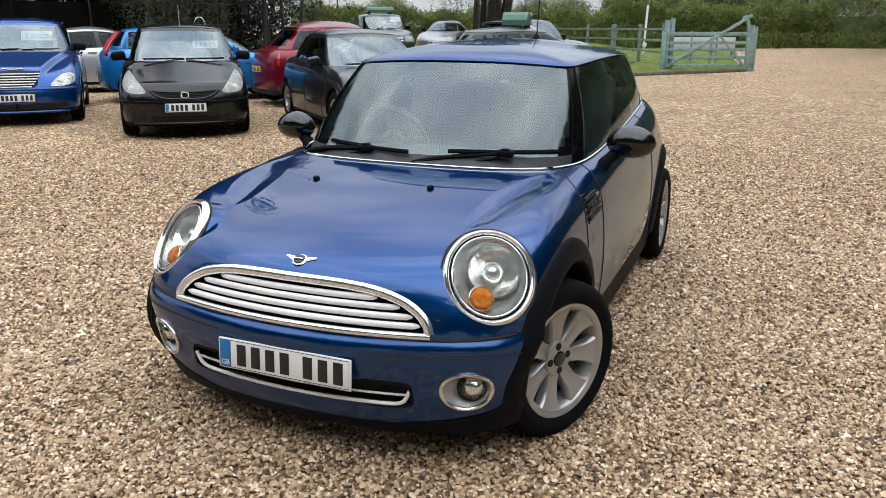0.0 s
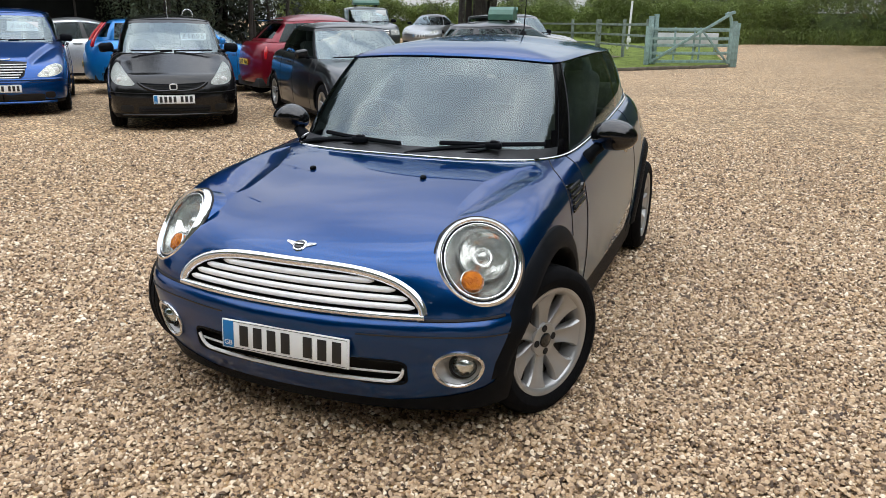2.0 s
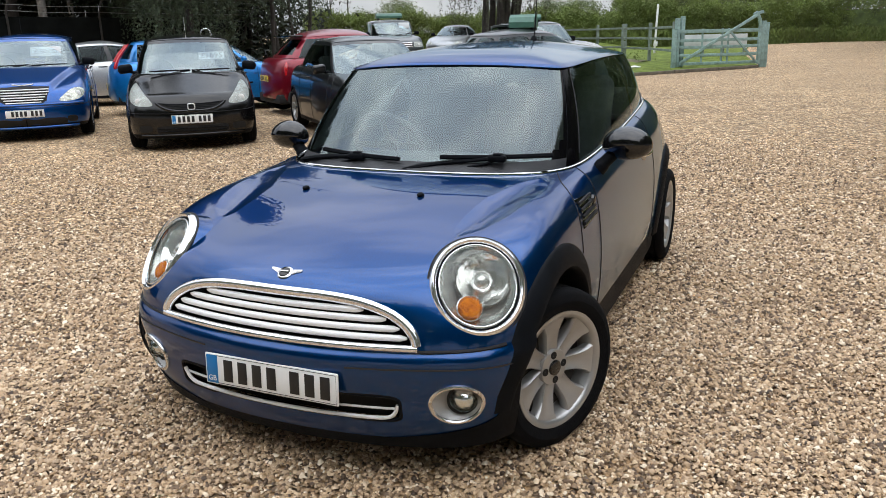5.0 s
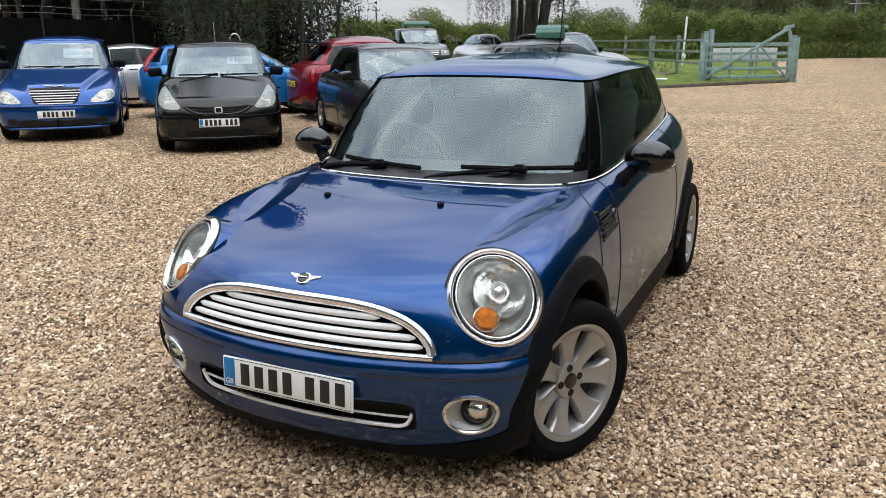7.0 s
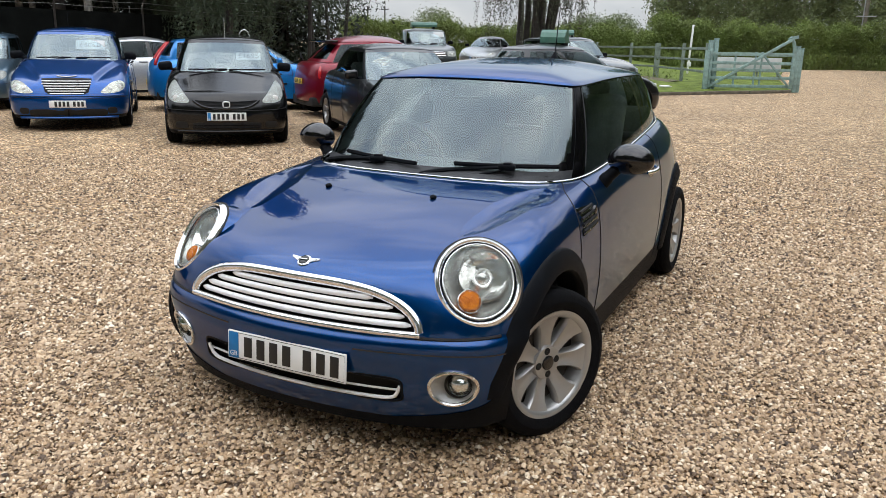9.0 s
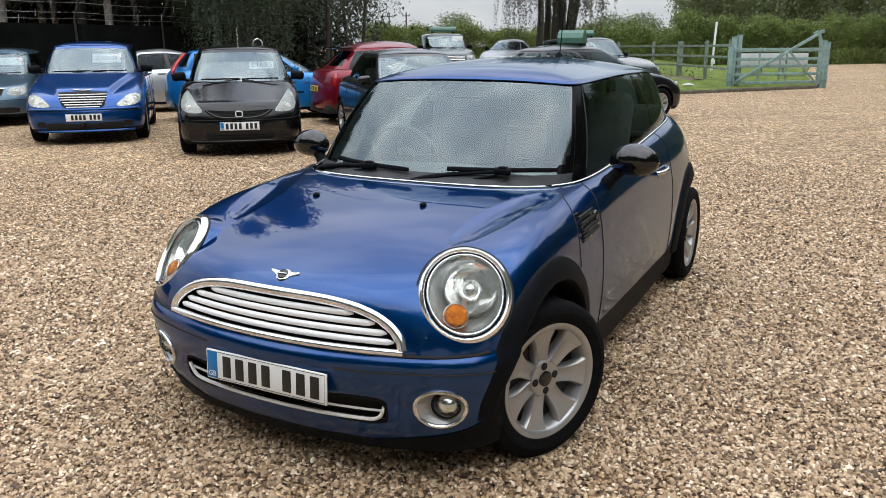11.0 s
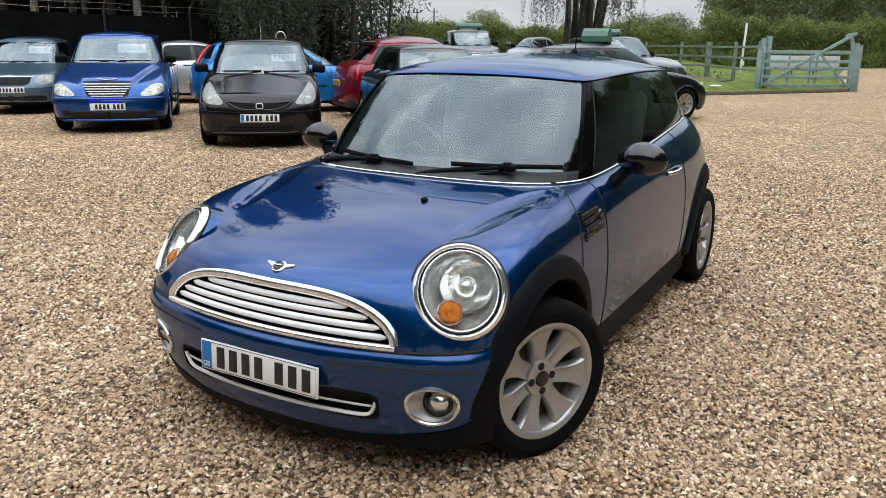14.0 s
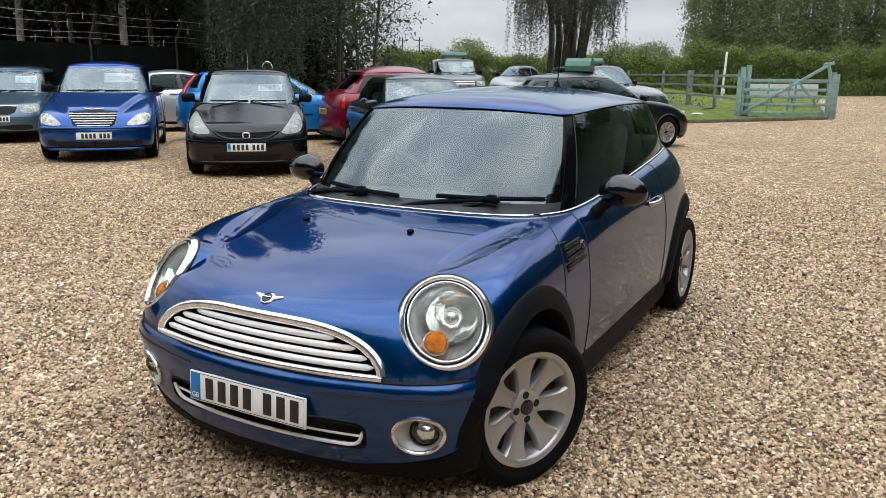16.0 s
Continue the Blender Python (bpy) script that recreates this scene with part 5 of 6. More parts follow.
# bright blue retro estate
SPEC = dict(nose=-.84, cowl_y=.42, base=2.62, tail=.86, width=1.80, z=(.19, .36, .50, .72, .88, 1.06, 1.12), roof=(1.02, 3.05, .60, 1.52, 1.46), top=1.59, tyre=.315, spokes=5, wheel_key="retro", plate_z=.42, fender=.02, blunt=1.04, band=False, crease=bonnet_ridge)
retro, t_ = far_car("retro_estate_car", "bright blue retro-styled estate car with a slatted chrome grille", pose(-9.55, 6.40, 0, 0, 0, 45.0), SPEC, P_RETRO)
headlamp(t_, retro, curve_loop([(.45, .585), (.56, .575), (.70, .58), (.80, .615), (.845, .69), (.81, .755), (.72, .77), (.62, .735), (.53, .655)], 4), (.74, .675), M_CREAMLAMP, M_HAZY)
for s in (1, -1):
    part("indicator_bowl", ball(s * .605, front_at(t_, .605, .64) - .006, .64, .040, .007, .034, 16, 8), M_STRIP, retro)
ledge = [(x, front_at(t_, x, .545) - .004, .545) for x in np.linspace(-.80, .80, 40)]
part("bumper_ledge", tube(ledge, .024, 8, flat=.8), P_RETRO, retro)
gr = part("grille", front_patch(t_, [(-.36, .80), (0, .815), (.36, .80), (.31, .60), (.24, .555), (0, .545), (-.24, .555), (-.31, .60)], .004), M_DARK, retro, "dark grille with bright slats")
for k in range(6):
    z = .578 + .037 * k
    w = .24 + .11 * min(1, k / 4)
    part("grille_slat", tube([(x, front_at(t_, x, z) - .018, z) for x in np.linspace(-w, w, 24)], .0100, 6), M_BADGE, gr)
part("bonnet_wing", tube([(x, front_at(t_, x, z) - .010, z) for x, z in ((x, .840 - .012 * math.cos(x * 11)) for x in np.linspace(-.14, .14, 21))], .008, 6), M_BADGE, gr, "plain bright winged emblem")
inl = part("lower_inlet", front_patch(t_, oval(0, .285, .56, .055, 36, 6), .003), M_DARK, retro)
part("inlet_post", tube([(0, front_at(t_, 0, .24) - .008, .235), (0, front_at(t_, 0, .33) - .008, .335)], .012, 6), M_PLASTIC, inl)
part("bumper_lip", tube([(x, front_at(t_, x, .205) - .006, .205) for x in np.linspace(-.70, .70, 30)], .022, 8), P_RETRO, retro)
for s in (1, -1):
    part("fog_recess", front_patch(t_, oval(s * .63, .31, .07, .05, 20, 3), .004), M_DARK, retro)
price_card(retro, pose(.27, .78, 1.30, -38), .46, .19, (("£ SOLD", .105, -.01),))
part("aerial", tube([(-.10, 1.3, 1.57), (-.10, 1.34, 1.86)], .0045, 6), M_PLASTIC, retro)

# grey-blue hatchback
SPEC = dict(nose=-.78, cowl_y=.25, base=2.46, tail=.75, width=1.62, z=(.18, .36, .50, .72, .84, .96, 1.02), roof=(.95, 2.85, .56, 1.43, 1.40), top=1.49, tyre=.30, spokes=7, wheel_key="greyblue", plate_z=.47, blunt=1.08)
skoda, t_ = far_car("grey_blue_hatchback", "grey-blue hatchback with a black grille and a price card", pose(-13.75, 7.45, 0, 0, 0, 44), SPEC, P_GREYBLUE)
headlamp(t_, skoda, curve_loop([(.42, .60), (.58, .575), (.72, .60), (.755, .68), (.72, .76), (.58, .76), (.44, .71)]), (.60, .66), M_FARLAMP, M_HAZY)
part("grille", front_patch(t_, [(-.38, .71), (.38, .71), (.34, .60), (.26, .56), (-.26, .56), (-.34, .60)], .006), M_DARK, skoda, "black grille")
part("grille_trim", tube([(x, front_at(t_, x, z) - .012, z) for x, z in ((-.39, .715), (-.2, .725), (0, .73), (.2, .725), (.39, .715))], .012, 6), M_CHROME, skoda)
part("lower_inlet", front_patch(t_, oval(0, .31, .62, .055, 36, 6), .003), M_DARK, skoda)
price_card(skoda, pose(.30, .70, 1.22, -38), .42, .18, (("£1295", .12, 0),))

# silver hatchback behind
SPEC = dict(nose=-.80, cowl_y=.30, base=2.50, tail=.70, width=1.66, z=(.18, .36, .50, .70, .84, .95, 1.04), roof=(1.0, 2.15, .56, 1.40, 1.35), top=1.45, tyre=.30, spokes=5, wheel_key="silver")
silver, t_ = far_car("silver_hatchback", "silver hatchback parked behind the front row", pose(-14.47, 10.48, 0, 0, 0, -43), SPEC, P_SILVER, side_glass=M_PRIVACY)
face_of("tail_light", snap_patch(t_, (.72, 3.1, .85), .08, .16), M_RED, silver)

# sky-blue hatchback behind
SPEC = dict(nose=-.80, cowl_y=.20, base=2.60, tail=.72, width=1.70, z=(.18, .36, .50, .70, .84, .96, 1.04), roof=(.98, 2.74, .57, 1.42, 1.40), top=1.47, tyre=.305, spokes=5, wheel_key="skyblue", mirror=P_SKYBLUE)
ford, t_ = far_car("sky_blue_hatchback", "sky-blue hatchback with tall red tail lights", pose(-8.97, 11.96, 0, 0, 0, 137), SPEC, P_SKYBLUE)
face_of("tail_light", tube(curve([(.735, 3.10, .90), (.71, 3.06, 1.03), (.65, 2.96, 1.18), (.565, 2.80, 1.36)], 5), [.05] + [.085] * 5 + [.075] * 5 + [.055] * 4 + [.03], 10, flat=.45), M_RED, ford, "tall red tail light")
face_of("side_repeater", side_patch(t_, oval(.42, .74, .05, .022, 16), .006, 3), M_CLEAR, ford)
face_of("side_moulding", tube([(cast_x(t_, y, .55) + .006, y, .55) for y in np.linspace(.50, 2.1, 20)], .018, 6, flat=1.0), M_PLASTIC, ford)

# dark red hatchback, seen from behind
SPEC = dict(nose=-.80, cowl_y=.20, base=2.46, tail=.62, width=1.70, z=(.20, .38, .52, .72, .86, 1.0, 1.06), roof=(.95, 2.38, .57, 1.45, 1.43), top=1.56, tyre=.30, spokes=5, wheel_key="red", mirror=P_RED, rear_plate_z=.68)
red, t_ = far_car("dark_red_hatchback", "dark red hatchback with a roof spoiler", pose(-5.98, 12.62, 0, 0, 0, 143), SPEC, P_RED, side_glass=M_SMOKED)
face_of("tail_light", snap_patch(t_, (.80, 2.92, .90), .035, .13, .008), M_RED, red, "red tail light")
part("roof_spoiler", rbox(0, 2.50, 1.445, 1.00, .26, .035, .015, 3), M_GLOSSBLACK, red, "dark roof spoiler")
part("rear_wiper", tube([(.0, 2.96, 1.10), (.22, 2.90, 1.16), (.38, 2.86, 1.20)], .012, 6), M_PLASTIC, red)

# charcoal saloon
SPEC = dict(nose=-.85, cowl_y=.42, base=2.68, tail=1.0, width=1.74, z=(.17, .34, .48, .66, .80, .92, 1.0), roof=(1.15, 2.75, .56, 1.36, 1.30), top=1.42, tyre=.31, spokes=5, wheel_key="saloon", mirror=P_CHARCOAL)
saloon, t_ = far_car("charcoal_saloon", "charcoal saloon with a pale sky sheen on its windscreen", pose(-3.47, 7.30, 0, 0, 0, 47), SPEC, P_CHARCOAL)
headlamp(t_, saloon, [(.45, .58), (.70, .56), (.78, .64), (.74, .70), (.48, .66)], (.62, .62))

# black hatchback beside the lawn
SPEC = dict(nose=-.86, cowl_y=.25, base=2.60, tail=.75, width=1.72, z=(.18, .36, .50, .70, .84, .94, 1.04), roof=(1.22, 2.72, .54, 1.39, 1.37), top=1.475, tyre=.31, spokes=9, wheel_key="black", mirror=P_BLACK)
black, t_ = far_car("black_family_hatchback", "black family hatchback standing near the lawn", pose(-2.55, 14.25, 0, 0, 0, 147), SPEC, P_CHARCOAL)
headlamp(t_, black, [(.45, .64), (.68, .62), (.80, .68), (.78, .78), (.55, .74)], (.66, .69))

# large dark four-wheel-drive with a sign on its roof, and others far back
SPEC = dict(nose=-.85, cowl_y=.50, base=2.88, tail=1.0, width=1.92, z=(.30, .50, .66, .98, 1.10, 1.20, 1.26), roof=(1.0, 3.6, .74, 1.70, 1.68), top=1.77, tyre=.37, spokes=6, wheel_key="offroad", plate_z=.60, blunt=1.12, rear_plate_z=.8)
offroad, t_ = far_car("dark_off_road_car", "dark grey boxy off-road car with a green sales sign on top", pose(-11.9, 24.0, .20, 0, 0, 36), SPEC, P_GREEN)
headlamp(t_, offroad, oval(.70, .86, .17, .09, 20, 6), (.70, .86), M_FARLAMP, M_HAZY)
gr = part("grille", front_patch(t_, oval(0, .86, .48, .10, 28, 8), .004), M_DARK, offroad)
for k in range(3):
    part("grille_slat", tube([(x, front_at(t_, x, .80 + .06 * k) - .012, .80 + .06 * k) for x in np.linspace(-.46, .46, 8)], .014, 6), M_SATIN, gr)
price_card(offroad, pose(.45, .85, 1.55, -28), .40, .22, ())
SPEC = dict(nose=-.85, cowl_y=.40, base=2.55, tail=.95, width=1.78, z=(.16, .34, .48, .62, .76, .88, .96), roof=(1.2, 2.5, .50, 1.28, 1.22), top=1.33, tyre=.32, spokes=5, wheel_key="coupe")
coupe, t_ = far_car("grey_coupe", "pale grey coupe parked far back by the hedge", pose(-12.25, 29.6, .43, 0, 0, 8), SPEC, P_GUNMETAL)
headlamp(t_, coupe, oval(.62, .60, .14, .06, 20, 3, .2), (.62, .60))
SPEC = dict(nose=-.88, cowl_y=.45, base=2.70, tail=.95, width=1.86, z=(.26, .46, .60, .88, 1.02, 1.13, 1.20), roof=(1.05, 3.2, .66, 1.64, 1.60), top=1.72, tyre=.35, spokes=5, wheel_key="offroad2", rear_plate_z=.8)
suv, t_ = far_car("grey_green_off_road_car", "tall grey-green car with a green sales sign on its roof", pose(-4.50, 21.0, 0, 0, 0, 62), SPEC, P_GREEN)
headlamp(t_, suv, oval(.70, .80, .14, .08, 20, 4), (.70, .80))


# ---- roof signs ----
M_SIGN = mat("green_sign_board", (0.045, 0.125, 0.09), .45, 0, .12, 8)
M_SIGNBAR = mat("white_lettering", (.72, .74, .72), .5, 0, .05, 10)


def roof_sign(m, w=.95, h=.30):
    """A wedge-shaped sales sign with plain bars for its unreadable writing."""
    s = root("roof_sign", "green wedge-shaped sales sign standing on a car roof", "sign", m, group="roof signs")
    prof = [(-.24, 0), (-.24, h * .42), (-.17, h * .78), (-.06, h), (.08, h), (.26, 0)]
    v = [(x, y, z) for x in (-w / 2, w / 2) for y, z in prof]
    f = [(i, (i + 1) % 6, 6 + (i + 1) % 6, 6 + i) for i in range(6)] + [tuple(reversed(range(6))), tuple(range(6, 12))]
    part("sign_board", (v, [tuple(reversed(q)) for q in f]), M_SIGN, s, smooth=False)
    for z, ww in ((.45, .62), (.24, .42)):
        part("sign_bar", moved(rbox(0, 0, 0, w * ww, .004, h * .14, .001), pose(0, -.236 + .055 * z, h * z, -9)), M_SIGNBAR, s)
    for x in (-w * .4, w * .4):
        part("sign_foot", rbox(x, 0, -.03, .06, .40, .06, .01), M_PLASTIC, s)
    return s


roof_sign(pose(-11.9, 24.0, .20, 0, 0, 36) @ pose(0, 1.7, 1.83), 1.0, .18)
roof_sign(pose(-3.45, 12.87, 1.50, 0, 0, 6), .50, .25)
roof_sign(pose(-4.50, 21.0, 0, 0, 0, 62) @ pose(0, 1.75, 1.76, 0, 0, -42), .52, .16)


# ---- ground ----
def fast_mesh(name, V, F, material, parent=None, smooth=False):
    """A large mesh straight from arrays; every face has the same number of corners."""
    me = bpy.data.meshes.new(name)
    n, k = F.shape
    me.vertices.add(len(V))
    me.vertices.foreach_set("co", V.astype(np.float32).ravel())
    me.loops.add(n * k)
    me.loops.foreach_set("vertex_index", F.astype(np.int32).ravel())
    me.polygons.add(n)
    me.polygons.foreach_set("loop_start", np.arange(0, n * k, k, dtype=np.int32))
    me.polygons.foreach_set("use_smooth", np.full(n, smooth))
    me.materials.append(material)
    me.update()
    me.validate()
    ob = new(name, me)
    if parent is not None:
        ob.parent = parent
    return ob


STONE_STOPS = ((0.0, (0.055, 0.033, 0.020)), (.13, (0.170, 0.107, 0.062)), (.29, (0.330, 0.218, 0.124)), (.48, (0.490, 0.328, 0.184)), (.62, (0.460, 0.330, 0.212)), (.77, (0.610, 0.433, 0.260)), (.90, (0.720, 0.552, 0.372)), (1.0, (0.880, 0.760, 0.585)))


def stone_ramp(nodes, tint=(1, 1, 1)):
    ramp = nodes.new("ShaderNodeValToRGB")
    e = ramp.color_ramp.elements
    while len(e) < len(STONE_STOPS):
        e.new(.5)
    for el, (p, c) in zip(e, STONE_STOPS):
        el.position, el.color = p, (*[a * b for a, b in zip(c, tint)], 1)
    return ramp


def stone_mat():
    m, nodes, links, b = node_mat("pea_shingle_stones")
    geo, ramp, co, n1, mix = nodes.new("ShaderNodeNewGeometry"), stone_ramp(nodes), nodes.new("ShaderNodeTexCoord"), nodes.new("ShaderNodeTexNoise"), nodes.new("ShaderNodeMix")
    n1.inputs["Scale"].default_value, n1.inputs["Detail"].default_value = 90, 5
    links.new(co.outputs["Object"], n1.inputs["Vector"])
    links.new(geo.outputs["Random Per Island"], ramp.inputs["Fac"])
    mix.data_type, mix.blend_type = "RGBA", "MULTIPLY"
    mix.inputs[0].default_value = 1
    r2 = nodes.new("ShaderNodeMapRange")
    r2.inputs["To Min"].default_value, r2.inputs["To Max"].default_value = .70, 1.20
    links.new(n1.outputs["Fac"], r2.inputs["Value"])
    links.new(ramp.outputs["Color"], mix.inputs[6])
    links.new(r2.outputs["Result"], mix.inputs[7])
    links.new(mix.outputs[2], b.inputs["Base Color"])
    b.inputs["Roughness"].default_value = .62
    return m


def gravel_mat():
    m, nodes, links, b = node_mat("gravel_sheet")
    co, ramp = nodes.new("ShaderNodeTexCoord"), stone_ramp(nodes, (1.04, 1.0, .90))
    vor, big = nodes.new("ShaderNodeTexVoronoi"), nodes.new("ShaderNodeTexNoise")
    vor.inputs["Scale"].default_value = 34
    big.inputs["Scale"].default_value, big.inputs["Detail"].default_value = .35, 5
    for n in (vor, big):
        links.new(co.outputs["Object"], n.inputs["Vector"])
    sep = nodes.new("ShaderNodeSeparateColor")
    links.new(vor.outputs["Color"], sep.inputs["Color"])
    links.new(sep.outputs["Red"], ramp.inputs["Fac"])
    shade = nodes.new("ShaderNodeMapRange")
    shade.inputs["From Min"].default_value, shade.inputs["From Max"].default_value = .3, .7
    shade.inputs["To Min"].default_value, shade.inputs["To Max"].default_value = .98, 1.30
    links.new(big.outputs["Fac"], shade.inputs["Value"])
    mix = nodes.new("ShaderNodeMix")
    mix.data_type, mix.blend_type = "RGBA", "MULTIPLY"
    mix.inputs[0].default_value = 1
    links.new(ramp.outputs["Color"], mix.inputs[6])
    links.new(shade.outputs["Result"], mix.inputs[7])
    out = mix.outputs[2]
    for kind, scale, lo, hi, tall in (("ShaderNodeTexNoise", 9.0, .82, 1.18, (.35, .65)), ("ShaderNodeTexVoronoi", 15.0, .80, 1.22, (0, 1)), ("ShaderNodeTexNoise", 1.6, .90, 1.10, (.35, .65))):
        tex, rr, mm = nodes.new(kind), nodes.new("ShaderNodeMapRange"), nodes.new("ShaderNodeMix")
        tex.inputs["Scale"].default_value, tex.inputs["Detail"].default_value = scale, 3
        links.new(co.outputs["Object"], tex.inputs["Vector"])
        rr.inputs["From Min"].default_value, rr.inputs["From Max"].default_value = tall
        rr.inputs["To Min"].default_value, rr.inputs["To Max"].default_value = lo, hi
        if kind == "ShaderNodeTexVoronoi":
            tex.inputs["Detail"].default_value = 0
            one = nodes.new("ShaderNodeSeparateColor")
            links.new(tex.outputs["Color"], one.inputs["Color"])
            links.new(one.outputs["Green"], rr.inputs["Value"])
        else:
            links.new(tex.outputs["Fac"], rr.inputs["Value"])
        mm.data_type, mm.blend_type = "RGBA", "MULTIPLY"
        mm.inputs[0].default_value = 1
        links.new(out, mm.inputs[6])
        links.new(rr.outputs["Result"], mm.inputs[7])
        out = mm.outputs[2]
    # shade in the gaps between the stones, painted into the colour
    joint, gap_shade = nodes.new("ShaderNodeMapRange"), nodes.new("ShaderNodeMix")
    joint.inputs["From Min"].default_value, joint.inputs["From Max"].default_value = .36, .66
    joint.inputs["To Max"].default_value = .8
    links.new(vor.outputs["Distance"], joint.inputs["Value"])
    gap_shade.data_type = "RGBA"
    links.new(joint.outputs["Result"], gap_shade.inputs[0])
    links.new(out, gap_shade.inputs[6])
    gap_shade.inputs[7].default_value = (.085, .055, .034, 1)
    links.new(gap_shade.outputs[2], b.inputs["Base Color"])
    b.inputs["Roughness"].default_value = .85
    bp = nodes.new("ShaderNodeBump")
    bp.invert = True
    bp.inputs["Strength"].default_value, bp.inputs["Distance"].default_value = 1.0, .022
    links.new(vor.outputs["Distance"], bp.inputs["Height"])
    links.new(bp.outputs["Normal"], b.inputs["Normal"])
    return m


M_STONE, M_GRAVEL = stone_mat(), gravel_mat()


def ground_z(x, y):
    d = np.hypot(np.asarray(x, float) - 1.5, np.asarray(y, float) + 2.5)
    a, b = np.clip((np.asarray(y, float) - 20) / 8, 0, 1), np.clip((-np.asarray(x, float) - 7) / 3, 0, 1)
    return .20 * np.clip((d - 30) / 30, 0, 1) + .40 * a * a * (3 - 2 * a) * b * b * (3 - 2 * b) - .010


gx = np.concatenate([np.linspace(-1800, -60, 8), np.linspace(-50, 50, 60), np.linspace(60, 1800, 8)])
gy = np.concatenate([np.linspace(-1800, -20, 8), np.linspace(-12, 70, 60), np.linspace(80, 1800, 8)])
GX, GY = np.meshgrid(gx, gy, indexing="ij")
tagged(part("ground", grid(np.stack([GX, GY, ground_z(GX, GY)], -1)), M_GRAVEL), "tan and brown pea gravel yard", "ground", kind="structure")


def stones(name, a0, a1, r0, r1, spacing, size, base_v, base_f, rng):
    """Loose stones over a sector round the near end of the yard, each a small uneven pebble."""
    n = int(.5 * radians(a1 - a0) * (r1 * r1 - r0 * r0) / spacing ** 2)
    r = np.sqrt(rng.uniform(r0 * r0, r1 * r1, n))
    a = rng.uniform(a0, a1, n)
    keep = ~((a > 15) & (a < 29) & (r > 6.3)) & (rng.uniform(0, 1, n) < np.clip((r1 - r) / (.45 * (r1 - r0)), 0, 1))
    r, a = r[keep], np.radians(a[keep])
    x, y = 1.55 - r * np.sin(a), -2.45 + r * np.cos(a)
    keep = ~((np.abs(x) < .55) & (y > .2) & (y < 2.9))
    x, y = x[keep], y[keep]
    n = len(x)
    s = size * np.exp(rng.normal(0, .24, n))
    k = len(base_v)
    V = np.repeat(base_v[None], n, 0) * (1 + rng.normal(0, .11, (n, k, 1)))
    V = V * (np.stack([rng.uniform(.9, 1.4, n), rng.uniform(.62, .95, n), rng.uniform(.62, .98, n)], -1) * s[:, None])[:, None]
    tx, ty, tz = rng.normal(0, .34, n), rng.normal(0, .34, n), rng.uniform(0, 6.283, n)
    cx, sx, cy, sy, cz, sz = np.cos(tx), np.sin(tx), np.cos(ty), np.sin(ty), np.cos(tz), np.sin(tz)
    X, Y, Z = V[..., 0], V[..., 1], V[..., 2]
    Y, Z = Y * cx[:, None] - Z * sx[:, None], Y * sx[:, None] + Z * cx[:, None]
    X, Z = X * cy[:, None] + Z * sy[:, None], -X * sy[:, None] + Z * cy[:, None]
    X, Y = X * cz[:, None] - Y * sz[:, None], X * sz[:, None] + Y * cz[:, None]
    lift = rng.uniform(-.9, 1.3, n) * s * .60
    P = np.stack([X + x[:, None], Y + y[:, None], Z + lift[:, None]], -1).reshape(-1, 3)
    F = (base_f[None] + (np.arange(n) * k)[:, None, None]).reshape(-1, base_f.shape[1])
    return tagged(fast_mesh(name, P, F, M_STONE, smooth=True), "loose tan, brown and cream pebbles", "gravel", kind="stuff")


def pebble(n, top):
    """A rounded pebble: a base ring of n corners, an upper ring of top corners and a flat crown, without its hidden underside."""
    v = [(math.cos(6.2832 * k / n), math.sin(6.2832 * k / n), -.1) for k in range(n)]
    v += [(.62 * math.cos(6.2832 * (k + .25) / top), .62 * math.sin(6.2832 * (k + .25) / top), .82) for k in range(top)]
    f, j = [], 0
    for k in range(n):
        f.append((k, (k + 1) % n, n + j % top))
        while j < top and (j + 1) / top <= (k + 1) / n + 1e-6:
            f.append(((k + 1) % n, n + (j + 1) % top, n + j % top))
            j += 1
    for k in range(1, top - 1):
        f.append((n, n + k, n + k + 1))
    return np.array(v), np.array(f)


rng = np.random.default_rng(7)
PEB_A, PEB_B = pebble(6, 3), pebble(4, 2)
stones("gravel", -14, 66, 1.3, 3.2, .0112, .0076, *PEB_A, rng)
stones("gravel", -14, 66, 2.5, 4.3, .0118, .0080, *PEB_B, rng)
stones("gravel", -14, 66, 3.5, 7.0, .0140, .0094, *PEB_B, rng)
stones("gravel", -14, 66, 5.2, 11.5, .0300, .0108, *PEB_B, rng)

# ---- foliage ----
M_GALV = mat("galvanised_steel", (.34, .35, .35), .45, .8, .15, 20)
M_BARK = mat("grey_bark", (.20, .17, .14), .9, 0, .4, 5, .8, 30)
M_WETBARK = mat("dark_willow_bark", (.030, .026, .023), .9, 0, .4, 5, .8, 30)
M_BIRCH = mat("pale_birch_bark", (.23, .215, .195), .85, 0, .45, 7, .6, 25, dirt=(.05, .045, .04), dirt_amount=.7)
M_LEAF = mat("green_leaves", (.065, .10, .030), .6, 0, .35, 1.2, random_by="island", spread=.45)
M_WEEP = mat("grey_green_leaves", (.036, .054, .026), .65, 0, .35, 1.0, random_by="island", spread=.5)
M_SHADELEAF = mat("shaded_dark_leaves", (.013, .021, .010), .7, 0, .4, 1.0, random_by="island", spread=.5)
M_HEDGE = mat("hedge_leaves", (.135, .182, .046), .7, 0, .30, .5, random_by="island", spread=.10, spec=.2, dirt=(.075, .070, .042), dirt_amount=.6)
